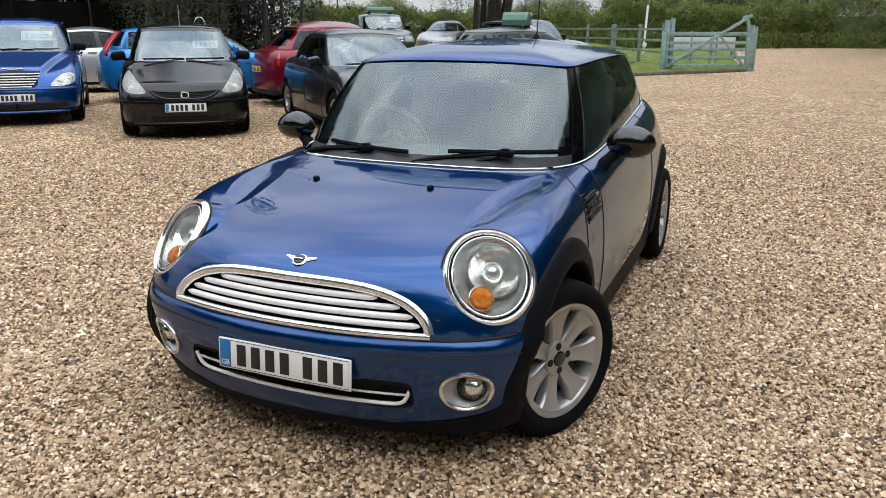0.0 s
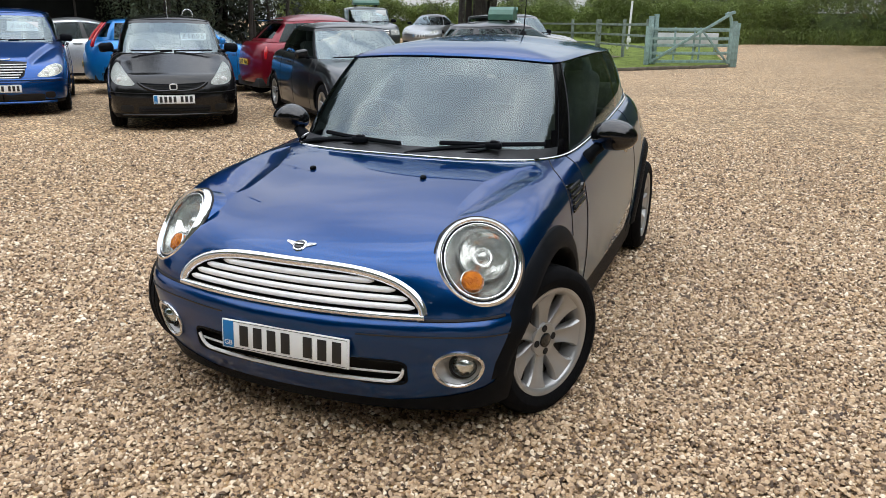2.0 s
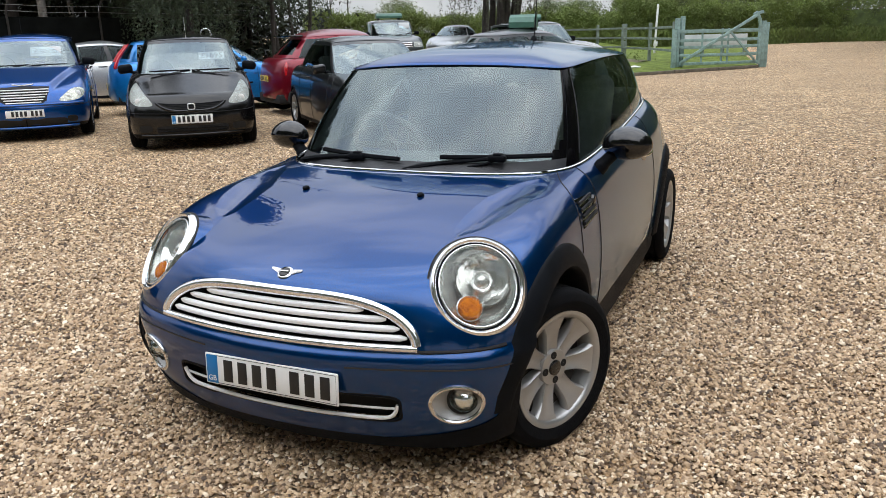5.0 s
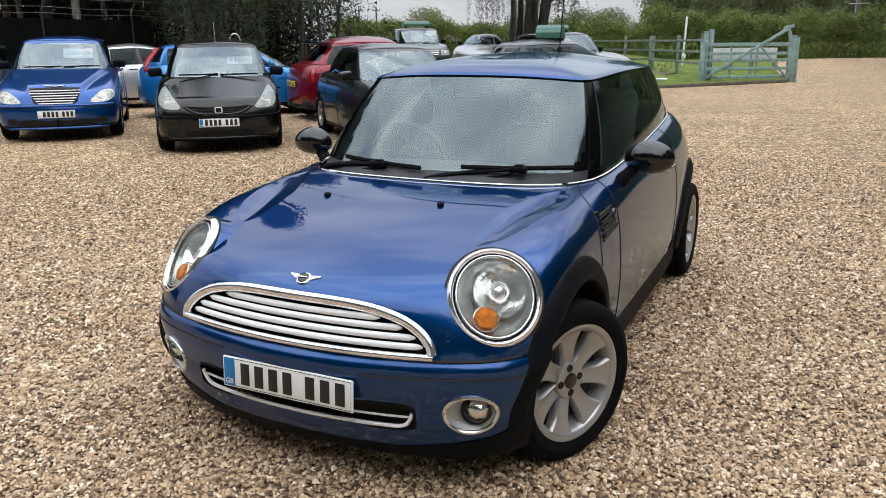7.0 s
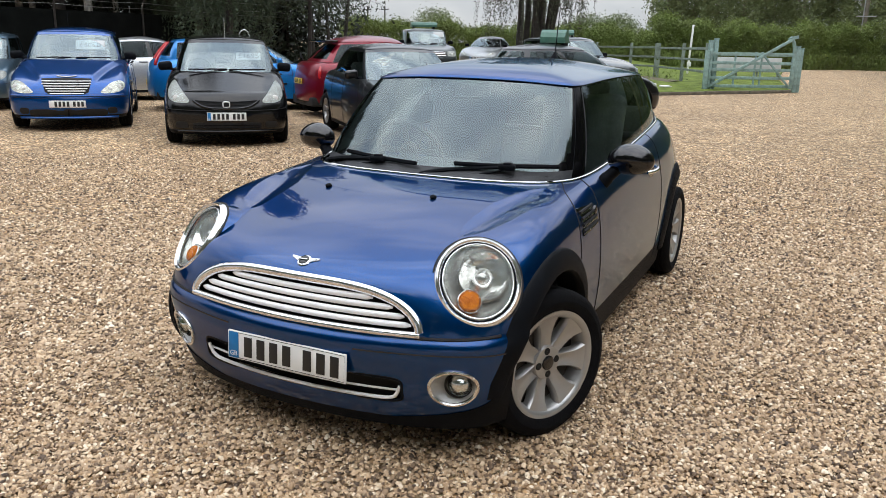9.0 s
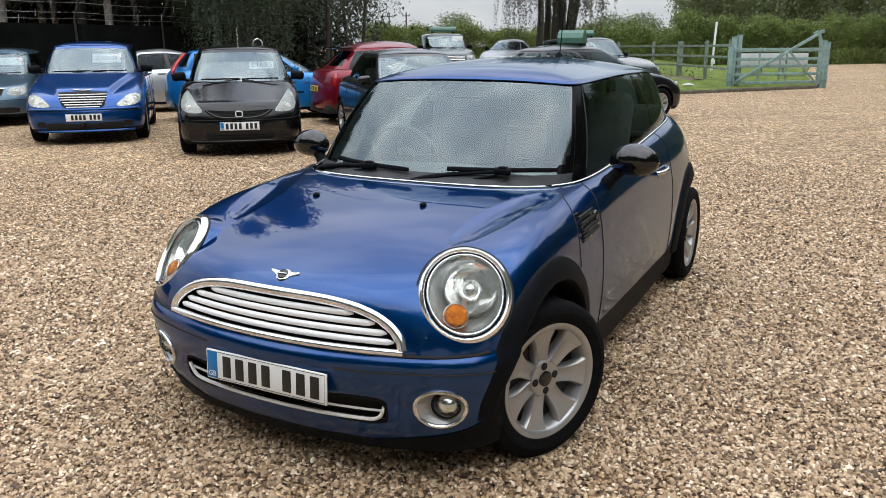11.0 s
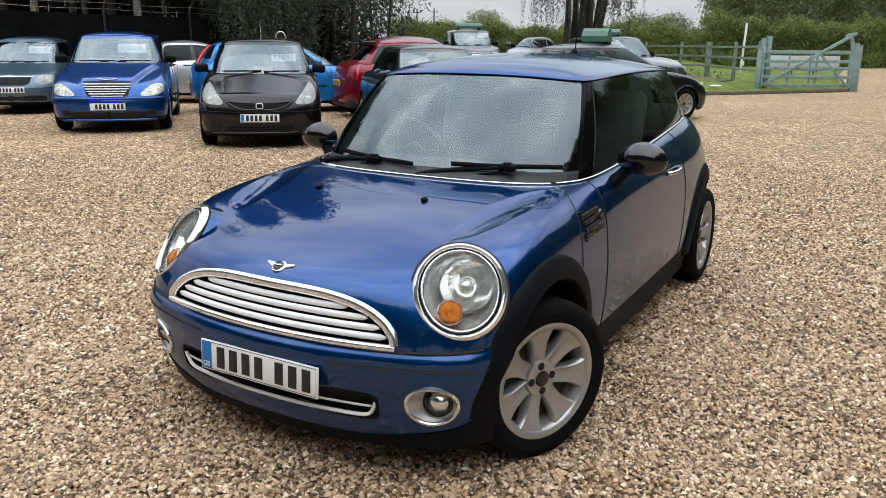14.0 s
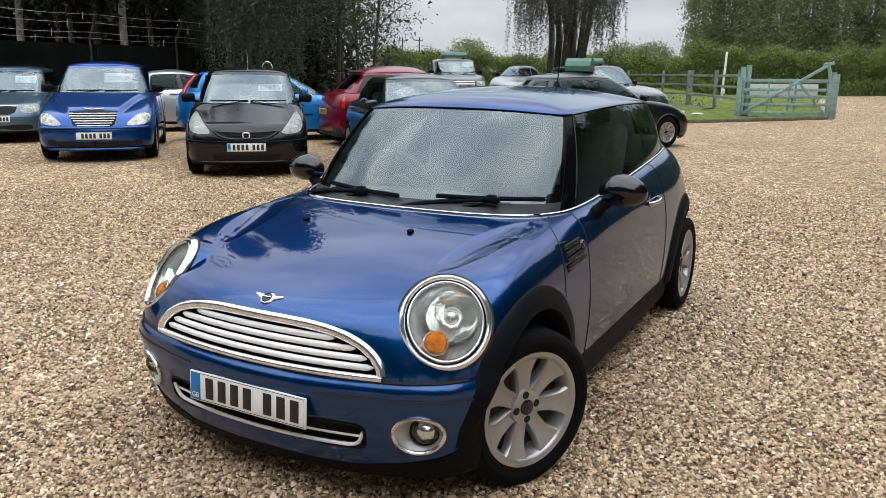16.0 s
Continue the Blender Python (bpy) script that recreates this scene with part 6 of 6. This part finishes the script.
M_WILLOW = mat("brown_green_leaves", (.052, .056, .034), .65, 0, .35, 1.0, random_by="island", spread=.4)
M_GRASSY = mat("lawn_grass", (.098, .128, .026), .9, 0, .45, 2.5, .5, 60, random_by="island", spread=.12, spec=.12)
M_POPLAR = mat("poplar_leaves", (.104, .138, .050), .65, 0, .22, .3, random_by="island", spread=.14)


def leaves(C, size, rng, down=0.0):
    """Small pointed leaves at the places C, as arrays; down: how far they hang."""
    n = len(C)
    a = rng.normal(0, 1, (n, 3))
    a[:, 2] -= down
    a /= np.linalg.norm(a, axis=1)[:, None]
    b = np.cross(a, rng.normal(0, 1, (n, 3)))
    b /= np.linalg.norm(b, axis=1)[:, None] + 1e-9
    s = size * rng.uniform(.6, 1.4, n)[:, None]
    V = np.stack([C - a * s * .9 - b * s * .45, C - a * s * .9 + b * s * .45, C + a * s * 1.1], 1).reshape(-1, 3)
    return V, np.arange(3 * n).reshape(n, 3)


def clumps(n, per, spread, box, rng):
    """Leaf places in clumps inside an ellipsoid; box: centre and radii."""
    (cx, cy, cz), (rx, ry, rz) = box
    d = rng.normal(0, 1, (n, 3))
    d /= np.linalg.norm(d, axis=1)[:, None]
    d *= rng.uniform(.35, 1.0, n)[:, None] ** .5
    c = d * (rx, ry, rz) + (cx, cy, cz)
    return (c[:, None] + rng.normal(0, 1, (n, per, 3)) * spread).reshape(-1, 3)


def limbs(height, r, rng, count=7, lean=.25, start=.35):
    path = [(0, 0, -.05)] + [(rng.normal(0, .05) * k + lean * (k / 5) ** 2, rng.normal(0, .05) * k, height * k / 5) for k in range(1, 6)]
    P = curve(path, 4)
    out = [tube(P, np.linspace(r, r * .25, len(P)), 10)]
    for k in range(count):
        t = rng.uniform(start, .95)
        p = P[int(t * (len(P) - 1))]
        a, ln = rng.uniform(0, 6.28), height * rng.uniform(.18, .34)
        q = p + np.array([math.cos(a) * ln, math.sin(a) * ln, ln * rng.uniform(.3, .9)])
        m = (p + q) / 2 + (0, 0, .12 * ln)
        B = curve([p, m, q], 3)
        out.append(tube(B, np.linspace(r * .38 * (1.1 - t * .5), r * .08, len(B)), 6))
    return join(*out)


def tree(name, label, m, rng, height=10, r=.16, bark=None, leaf=None, crown=((0, 0, 6.5), (2.6, 2.6, 3.6)), n=150, per=42, spread=.42, size=.13, strands=0, lean=.25, group="trees"):
    t = root(name, label, "tree", m, group=group)
    part("trunk", limbs(height, r, rng, lean=lean), bark or M_BARK, t)
    C = clumps(n, per, spread, crown, rng)
    if strands:
        (cx, cy, cz), (rx, ry, rz) = crown
        a, q = rng.uniform(0, 6.283, strands), rng.uniform(.55, 1.1, strands)
        top = np.stack([cx + rx * q * np.cos(a), cy + ry * q * np.sin(a), cz + rz * rng.uniform(-.5, .3, strands)], -1)
        ln = rng.uniform(.9, 3.9, strands)
        k = 62
        s = np.linspace(0, 1, k)[None, :, None]
        H = top[:, None] + s * np.stack([rng.normal(0, .12, strands), rng.normal(0, .12, strands), -ln], -1)[:, None] + rng.normal(0, .035, (strands, k, 3))
        C = np.concatenate([C, H.reshape(-1, 3)])
    fast_mesh("crown", *leaves(C, size, rng, .6 if strands else 0), leaf or M_LEAF, t)
    return t


rng = np.random.default_rng(11)
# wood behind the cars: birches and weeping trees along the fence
birch = tree("birch_tree", "tall birch with a pale mottled trunk and shade-dark leaves", pose(-18.6, 19.0, 0, 0, 0, 20), rng, 12.5, .125, M_BIRCH, M_SHADELEAF, ((0, 0, 7.8), (2.6, 2.6, 4.6)), 220, 64, .48, .105)
for x, y, rz, s in ((-20.4, 12.4, 80, 1.0), (-18.2, 14.3, 150, 1.05), (-21.8, 15.2, 210, .95), (-19.0, 16.0, 260, .80), (-24.5, 11.2, 30, 1.1), (-17.6, 22.6, 300, .75), (-23.0, 15.5, 10, 1.1), (-30.5, 7.0, 200, 1.1)):
    b = copy_thing(birch, pose(x, y, 0, 0, 0, rz))
    b.scale = (s, s, s)
weep = tree("weeping_tree", "weeping tree with long hanging leafy strands", pose(-13.2, 14.5, 0), rng, 9, .11, M_WETBARK, M_WEEP, ((0, 0, 5.2), (1.25, 1.25, 2.4)), 90, 40, .45, .036, strands=700)
for x, y, rz, s in ((-16.6, 17.0, 100, 1.0), (-25.5, 13.0, 60, 1.0)):
    w = copy_thing(weep, pose(x, y, 0, 0, 0, rz))
    w.scale = (s, s, s)
# thinner young trees at the wood's end
young = tree("young_tree", "thin young tree with sparse dark leaves", pose(-12.3, 16.9, 0), rng, 7.5, .07, M_WETBARK, M_WEEP, ((0, 0, 4.4), (1.5, 1.5, 2.6)), 100, 40, .30, .042, lean=.5)
for x, y, rz, s in ((-11.6, 17.6, 70, .9), (-13.3, 18.6, 200, 1.1), (-13.9, 20.4, 300, 1.0)):
    w = copy_thing(young, pose(x, y, 0, 0, 0, rz))
    w.scale = (s, s, s)
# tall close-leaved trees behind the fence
tall = tree("wood_tree", "tall close-leaved tree behind the fence, leaves coloured dark as in shade", pose(-17.6, 16.7, 0), rng, 14.5, .16, M_WETBARK, M_SHADELEAF, ((0, 0, 9.6), (1.25, 1.25, 5.8)), 260, 50, .36, .165, lean=.1)
for x, y, rz, s in ((-19.6, 14.4, 120, 1.0), (-22.3, 12.6, 40, 1.05), (-25.2, 11.4, 250, 1.1), (-29.0, 10.0, 100, 1.15), (-19.6, 25.2, 10, .9)):
    w = copy_thing(tall, pose(x, y, 0, 0, 0, rz))
    w.scale = (s, s, s)
# undergrowth that closes the wood, its near-black colour holding the shade within
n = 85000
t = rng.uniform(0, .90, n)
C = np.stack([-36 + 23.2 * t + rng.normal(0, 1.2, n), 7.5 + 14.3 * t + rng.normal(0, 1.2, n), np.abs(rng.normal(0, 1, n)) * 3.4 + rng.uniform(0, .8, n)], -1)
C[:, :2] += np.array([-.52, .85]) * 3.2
tagged(fast_mesh("undergrowth", *leaves(C, .135, rng), M_SHADELEAF), "dense undergrowth behind the fence, coloured dark as in shade", "bushes", kind="stuff")

# willow between the far cars
willow = tree("willow_tree", "several-stemmed willow with drooping sparse branches", pose(-11.2, 33.4, 0.2), rng, 9, .17, M_WETBARK, M_WILLOW, ((0, 0, 5.9), (2.5, 2.5, 2.6)), 420, 50, .40, .046, strands=430, lean=.3)
for k, (dx, dy, l) in enumerate(((-.35, .1, -.7), (.38, -.1, .6), (.65, .2, 1.2), (-.1, .4, .2), (.2, -.3, -.2), (-.6, -.2, -.4), (.5, .4, .3))):
    part("stem", moved(limbs(8.0, .19, rng, 6, l), pose(dx, dy, 0)), M_WETBARK, willow)


# ---- hedge, lawn and far trees ----
def hedge(name, label, a, b, width, height, n, size, rng, leaf, wob=.35):
    A, B = np.array(a, float), np.array(b, float)
    per = 26
    t = rng.uniform(0, 1, n // per)
    n = len(t)
    side = np.array([-(B - A)[1], (B - A)[0]]) / np.linalg.norm(B - A)
    off = rng.uniform(-1, 1, n)
    ln = np.linalg.norm(B - A)
    top = height * (1 + wob * .35 * np.sin(t * ln * .9) * np.sin(t * ln * .37 + 1) + wob * .3 * np.sin(t * ln * 2.3))
    face = rng.uniform(0, 1, n) < .65
    z = np.where(face, rng.uniform(0, 1, n), rng.uniform(.85, 1.1, n)) * top
    off = np.where(face, -1 + rng.uniform(0, .35, n) + .5 * (z / top) ** 3, off) * width
    xy = A + (B - A) * t[:, None] + side * off[:, None]
    z = z + ground_z(xy[:, 0], xy[:, 1])
    C = np.stack([xy[:, 0], xy[:, 1], z], -1) + rng.normal(0, .10, (n, 3))
    C = (C[:, None] + rng.normal(0, 1, (n, per, 3)) * (rng.uniform(.10, .24, n)[:, None, None] * (1, 1, .8))).reshape(-1, 3)
    ob = fast_mesh(name, *leaves(C, size, rng), leaf)
    return tagged(ob, label, "hedge", kind="stuff")


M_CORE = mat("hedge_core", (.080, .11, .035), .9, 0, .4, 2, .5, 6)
for a, b, w, h in (((-23.5, 36), (-9, 50), .9, 1.7), ((-9, 50), (4, 61), 1.0, 2.5), ((4, 61), (60, 64), 1.0, 2.7)):
    hedge("hedge", "long overgrown field hedge", (a[0], a[1]), (b[0], b[1]), w, h, int(4600 * math.hypot(b[0] - a[0], b[1] - a[1]) if a[0] < 4 else 52000), .062, rng, M_HEDGE)
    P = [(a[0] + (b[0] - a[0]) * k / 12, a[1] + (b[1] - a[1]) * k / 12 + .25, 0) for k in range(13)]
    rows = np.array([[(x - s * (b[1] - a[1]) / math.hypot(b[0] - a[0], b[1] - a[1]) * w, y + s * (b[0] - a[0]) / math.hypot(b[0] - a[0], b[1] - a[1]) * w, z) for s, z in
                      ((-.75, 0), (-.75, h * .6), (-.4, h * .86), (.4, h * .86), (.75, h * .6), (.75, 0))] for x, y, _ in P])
    tagged(part("hedge_core", grid(rows), M_CORE), "darker green filling inside the hedge", "hedge", kind="stuff")
# tall weeds before the hedge
n = 22000
C = np.stack([rng.uniform(-22, 14, n), np.zeros(n), rng.uniform(.02, 1.05, n) ** 1.4], -1)
C[:, 1] = np.interp(C[:, 0], (-23.5, -9, 4, 12), (35, 48.6, 59.6, 60.2)) + rng.normal(0, .5, n)
C[:, 2] += .15
tagged(fast_mesh("tall_weeds", *leaves(C, .085, rng, -2.5), M_HEDGE), "tall green weeds along the hedge foot", "weeds", kind="stuff")

poplar = tree("poplar_tree", "tall dark green poplar in a far row", pose(-19, 108, 0), rng, 19, .3, M_BARK, M_POPLAR, ((0, 0, 10.5), (2.2, 2.2, 9.5)), 250, 66, .60, .165, lean=.1, group="far poplar row")
for k in range(1, 15):
    w = copy_thing(poplar, pose(-19 + 3.3 * k, 108 + rng.normal(0, 1.5) - .35 * k, 0, 0, 0, rng.uniform(0, 360)))
    w.scale = (1, 1, rng.uniform(.85, 1.1))
far = tree("round_tree", "round-crowned green tree far behind the hedge, with added copies round the yard", pose(-65.5, 131.7, 0), rng, 8, .4, M_BARK, M_POPLAR, ((0, 0, 4.8), (5.6, 5.6, 4.0)), 190, 46, .75, .21, group="far trees")
far.scale = (.74, .74, .80)
yard = tree("leafy_tree", "broad leafy tree added round the yard to darken reflections", pose(15.5, 6, 0), rng, 9, .3, M_BARK, M_POPLAR, ((0, 0, 6.6), (4.6, 4.6, 5.2)), 150, 44, .62, .34, group="yard trees")
yard.scale = (1.2, 1.2, 1.25)
for x, y, s in ((15.5, 13, 1.25), (17.5, 21, 1.2), (17, -3, 1.3), (22, 10, 1.5), (20, 29, 1.4), (-24, -15, 1.2), (-15, -18, 1.3), (-6, -17, 1.2), (3, -19, 1.3), (12, -17, 1.2), (16, 58, 1.5), (22, 50, 1.5), (13.5, 44, 1.2), (30, 44, 1.5)):
    w = copy_thing(yard, pose(x, y, 0, 0, 0, x * 17))
    w.scale = (s, s, s * (1.0 + .12 * math.sin(x)))
for x, y, s in ((21, -15, 1.4), (14, 36, 1.0), (21, 42, 1.2), (28, 34, 1.3), (13, 50, 1.2), (24, 26, 1.1), (34, 22, 1.3), (-20, 150, .6), (-28, 152, .62), (-36, 150, .78), (-43, 155, .8), (-12, 150, .8), (-95, 150, .6), (-110, 140, .6), (-80, 160, .5), (70, 105, 1.5), (82, 92, 1.6), (92, 76, 1.7), (98, 58, 1.8)):
    w = copy_thing(far, pose(x, y, 0, 0, 0, x * 13))
    w.scale = (s, s, s)
for x, y in ((-60.8, 100), (-57.9, 100)):
    p = root("utility_pole", "wooden utility pole with a cross-arm", "pole", pose(x, y, 0, 0, 0, 20), group="utility poles")
    part("pole", tube([(0, 0, 0), (0, 0, 6.4)], [.13, .09], 10), M_WETBARK, p)
    part("cross_arm", rbox(0, 0, 5.9, 1.1, .10, .10, .02), M_WETBARK, p)
    for s in (-.48, 0, .48):
        part("insulator", lathe_at((s, 0, 5.96), [(0, .04), (.12, .05), (.16, .02)]), M_PLASTIC, p)

# lawn with its timber edge
LAWN = [(-8.2, 18.6), (-6.2, 18.9), (-3.2, 22.5), (.42, 27.65), (-.6, 38), (-1.2, 55.5), (-8.6, 49.3), (-12.5, 45.5), (-9.4, 36), (-8.9, 26)]
outline = np.array(LAWN, float)
mid = outline.mean(0)
dense = np.concatenate([outline[k] + (outline[(k + 1) % len(outline)] - outline[k]) * np.linspace(0, 1, 6, endpoint=False)[:, None] for k in range(len(outline))])
rows = []
for s, z in ((0, -.02), (0, .075), (.01, .09), (.1, .10), (.2, .10), (.35, .10), (.5, .11), (.7, .12), (.98, .13)):
    xy = dense * (1 - s) + mid * s
    rows.append(np.column_stack([xy, ground_z(xy[:, 0], xy[:, 1]) + z]))
v, f = grid(np.array(rows), close_v=True)
tagged(part("lawn", (v, f), M_GRASSY), "mown grass lawn", "lawn", kind="structure")
n = 24000
C = np.stack([rng.uniform(-9, 1.5, n), rng.uniform(18.6, 40, n), np.full(n, .10)], -1)
C[:, 2] += ground_z(C[:, 0], C[:, 1])
ok = np.zeros(n, bool)
for k in range(len(outline)):
    (x0, y0), (x1, y1) = outline[k], outline[(k + 1) % len(outline)]
    hit = ((y0 > C[:, 1]) != (y1 > C[:, 1])) & (C[:, 0] < (x1 - x0) * (C[:, 1] - y0) / (y1 - y0 + 1e-9) + x0)
    ok ^= hit
tagged(fast_mesh("grass", *leaves(C[ok], .013, rng, -1.0), M_GRASSY), "short grass blades", "grass", kind="stuff")
M_TIMBER = mat("weathered_timber", (.13, .115, .09), .85, 0, .35, 4, .6, 40)
edge = root("lawn_edging", "weathered timber boards edging the lawn", "edging", kind="structure")
for k in range(3):
    (x0, y0), (x1, y1) = LAWN[k], LAWN[k + 1]
    ln, an = math.hypot(x1 - x0, y1 - y0), math.degrees(math.atan2(y1 - y0, x1 - x0))
    q = max(1, round(ln / 2.4))
    for j in range(q):
        b = part("edging_board", rbox(0, 0, 0, ln / q - .02, .05, .11, .008), M_TIMBER, edge)
        b.matrix_local = pose(x0 + (x1 - x0) * (j + .5) / q, y0 + (y1 - y0) * (j + .5) / q, .04 + .008 * (j % 2), 0, 0, an)

pole = root("utility_pole", "grey weathered pole with a thin cross-arm and a pale conduit", "pole", pose(3.34, 63.2, .1, 0, 0, 12), group="utility poles")
part("pole", tube([(0, 0, 0), (0, 0, 8.2)], [.17, .13], 12), M_TIMBER, pole)
part("cross_arm", tube([(-.66, -.16, 3.78), (.66, -.16, 3.78)], .035, 8), M_GALV, pole)
part("conduit", tube([(-.19, -.08, 0), (-.16, -.08, 6.0)], .045, 8), M_GALV, pole, "pale grey cable conduit")

# ---- gate and rail fence ----
M_GATE = mat("grey_green_painted_timber", (.235, .345, .325), .7, 0, .22, 6, .3, 45, dirt=(.10, .10, .08), dirt_amount=.35)
M_RAIL = mat("lichened_rail_timber", (.175, .215, .185), .85, 0, .3, 5, .5, 40)


def bar(p, q, w, d):
    """A squared timber between two points."""
    p, q = Vector(p), Vector(q)
    way = q - p
    m = Matrix.Translation((p + q) / 2) @ way.to_track_quat("X", "Z").to_matrix().to_4x4()
    return moved(rbox(0, 0, 0, way.length, d, w, .006), m)


H0, H1 = np.array((-2.20, 26.05)), np.array((.49, 27.88))
gw = float(np.linalg.norm(H1 - H0))
gate = root("field_gate", "grey-green painted timber field gate with a raised head", "gate", Matrix.Translation((H0[0], H0[1], 0)) @ pose(0, 0, 0, 0, 0, math.degrees(math.atan2(*(H1 - H0)[::-1]))))
for z in (.20, .48, .75, .98, 1.28):
    part("gate_rail", bar((.05, 0, z), (gw - .1, 0, z), .10 if z < 1.2 else .12, .04), M_GATE, gate)
part("hanging_stile", bar((.06, 0, .12), (.06, 0, 1.42), .09, .07), M_GATE, gate)
part("closing_stile", bar((gw - .12, 0, .12), (gw - .12, 0, 1.40), .12, .08), M_GATE, gate)
part("raised_head", tube(curve([(gw - .12, 0, 1.32), (gw - .14, 0, 1.55), (gw - .22, 0, 1.76), (gw - .34, 0, 1.87)], 5), .062, 8), M_GATE, gate)
part("raised_head_top", bar((gw - .42, 0, 1.80), (gw - .05, 0, 1.89), .10, .07), M_GATE, gate)
part("long_brace", bar((.10, -.04, .20), (gw - .28, -.04, 1.80), .10, .035), M_GATE, gate)
part("short_brace", bar((gw * .60, -.04, 1.28), (gw - .25, -.04, .22), .075, .03), M_GATE, gate)
for x in (gw * .30, gw * .53, gw * .60):
    part("gate_upright", bar((x, .03, .18), (x, .03, 1.36), .07, .03), M_GATE, gate)
gp = [(H0[0] - .05, H0[1] - .15, 1.36), (H0[0] + .14, H0[1] + .35, 1.76), (H0[0] - .02, H0[1] + .25, 1.70), (H1[0] - .005, H1[1] + .05, 1.56), (H1[0] + .10, H1[1] + .22, 1.50)]
for k, (x, y, h) in enumerate(gp):
    p = root("gate_post", "grey-green square gate post", "post", pose(x, y, 0, 0, 0, 30), group="gate posts")
    part("post", bar((0, 0, 0), (0, 0, h), .13, .13), M_GATE, p)
    part("post_cap", rbox(0, 0, h + .01, .15, .15, .03, .008), M_GATE, p)
FENCE = [(-2.35, 26.6), (-3.85, 30.8), (-5.35, 33.2), (-6.9, 34.9), (-9.0, 36.6)]
fence = root("rail_fence", "weathered post and rail fence on the lawn", "fence")
for k, (x, y) in enumerate(FENCE):
    w = (.12, .10, .22, .10, .10)[k]
    part("fence_post", moved(rbox(0, 0, .80, w, .12, 1.55, .012), pose(x, y, .05, 0, 0, 40)), M_RAIL, fence)
    if k:
        x0, y0 = FENCE[k - 1]
        for z in (.62, 1.02, 1.42):
            part("fence_rail", bar((x0, y0 - .06, z + .02 * (k % 2)), (x, y - .06, z), .085, .035), M_RAIL, fence)
M_SOIL = mat("dark_bed_soil", (.105, .090, .052), .95, 0, .4, 6, .8, 40)
bed = np.array([[(x + dx, y + dy, ground_z(x + dx, y + dy) + z) for dx, dy, z in ((-.25, -1.3, .12), (-.2, -1.1, .14), (-.1, -.6, .15), (0, -.15, .14), (.02, 0, .12))] for x, y in curve(FENCE[1:], 6)])
tagged(part("soil_bed", grid(bed), M_SOIL), "bare dark soil bed along the fence", "soil bed", kind="structure")
n = 260
q = rng.uniform(0, 1, n)
P = curve(FENCE[1:], 20)[(q * 59).astype(int)]
C = np.column_stack([P[:, 0] + rng.normal(-.1, .35, n), P[:, 1] + rng.normal(-.45, .4, n), .16 + np.abs(rng.normal(0, .22, n))])
C[:, 2] += ground_z(C[:, 0], C[:, 1])
tagged(fast_mesh("bed_weeds", *leaves(C, .05, rng, -1.5), M_HEDGE), "straggling green weeds in the soil bed", "weeds", kind="stuff")
M_WHITE = mat("white_painted_board", (.72, .73, .72), .6, 0, .08, 3, dirt=(.4, .38, .33), dirt_amount=.3)
wp = root("marker_post", "slim white painted marker post", "post", pose(-4.95, 39.2, .1, 0, 2, 20))
part("post", rbox(0, 0, 1.22, .10, .05, 2.5, .01), M_WHITE, wp)
part("small_notice", rbox(.02, -.04, .55, .20, .02, .22, .004), M_WHITE, wp)
wb = root("white_board", "long low white board standing behind the gate", "board", pose(-1.75, 35.2, .12, 0, 0, 22))
part("panel", rbox(0, 0, .66, 2.9, .06, .62, .01), mat("pale_grey_board", (.46, .48, .48), .6, 0, .12, 3), wb)
for x in (-1.35, -.45, .45, 1.35):
    part("leg", rbox(x, .06, .30, .07, .07, .62, .006), M_RAIL, wb)
lf = root("white_stone", "small pale flat stone on the grass", "stone", pose(-3.4, 25.0, .15))
part("stone", ball(0, 0, .02, .22, .10, .04, 12, 6), M_WHITE, lf)

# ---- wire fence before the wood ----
M_FENCESHEET = mat("near_black_sheet", (.006, .007, .0065), .95, 0, .4, 2, .6, 90, spec=.05)
F0, F1 = np.array((-16.86, -2.96)), np.array((-16.91, 22.04))
ln = float(np.linalg.norm(F1 - F0))
wf = root("wire_fence", "tall fence with a near-black sheet and strands of barbed wire on cranked arms", "fence", Matrix.Translation((F0[0], F0[1], 0)) @ pose(0, 0, 0, 0, 0, math.degrees(math.atan2(*(F1 - F0)[::-1]))))
for k in range(int(ln / 3.0) + 1):
    x = k * 3.0
    part("fence_post", tube([(x, 0, 0), (x, 0, 2.25), (x + .02, -.30, 2.88)], .030, 8), M_WETBARK, wf)
part("fence_sheet", grid(np.array([[(x, .04 + .03 * math.sin(x * 2.1), z) for z in (.02, .7, 1.4, 2.1)] for x in np.linspace(0, ln, 60)])), M_FENCESHEET, wf, "near-black closed sheet along the fence")
for k, (dy, z) in enumerate(((.0, 2.25), (.10, 2.40), (.20, 2.64), (.30, 2.85))):
    x = np.linspace(0, ln, 60)
    part("fence_wire", tube([(q, -dy, z - .035 * abs(math.sin(q / 3.0 * math.pi))) for q in x], .0065, 4), M_GALV, wf)
    for q in np.arange(1.1 + .4 * k, ln, 4.1):
        part("wire_tie", tube([(q, -dy, z - .14), (q + .02, -dy, z + .04)], .009, 4), M_GALV, wf)
part("corner_post", tube([(ln, 0, 0), (ln, 0, 3.0)], .06, 8), M_WETBARK, wf)
part("corner_strut", tube([(ln - .05, 0, 2.2), (ln - 1.2, -.1, 0)], .04, 8), M_WETBARK, wf)
part("corner_strut", tube([(ln, -.05, 2.2), (ln - .2, -1.1, 0)], .04, 8), M_WETBARK, wf)
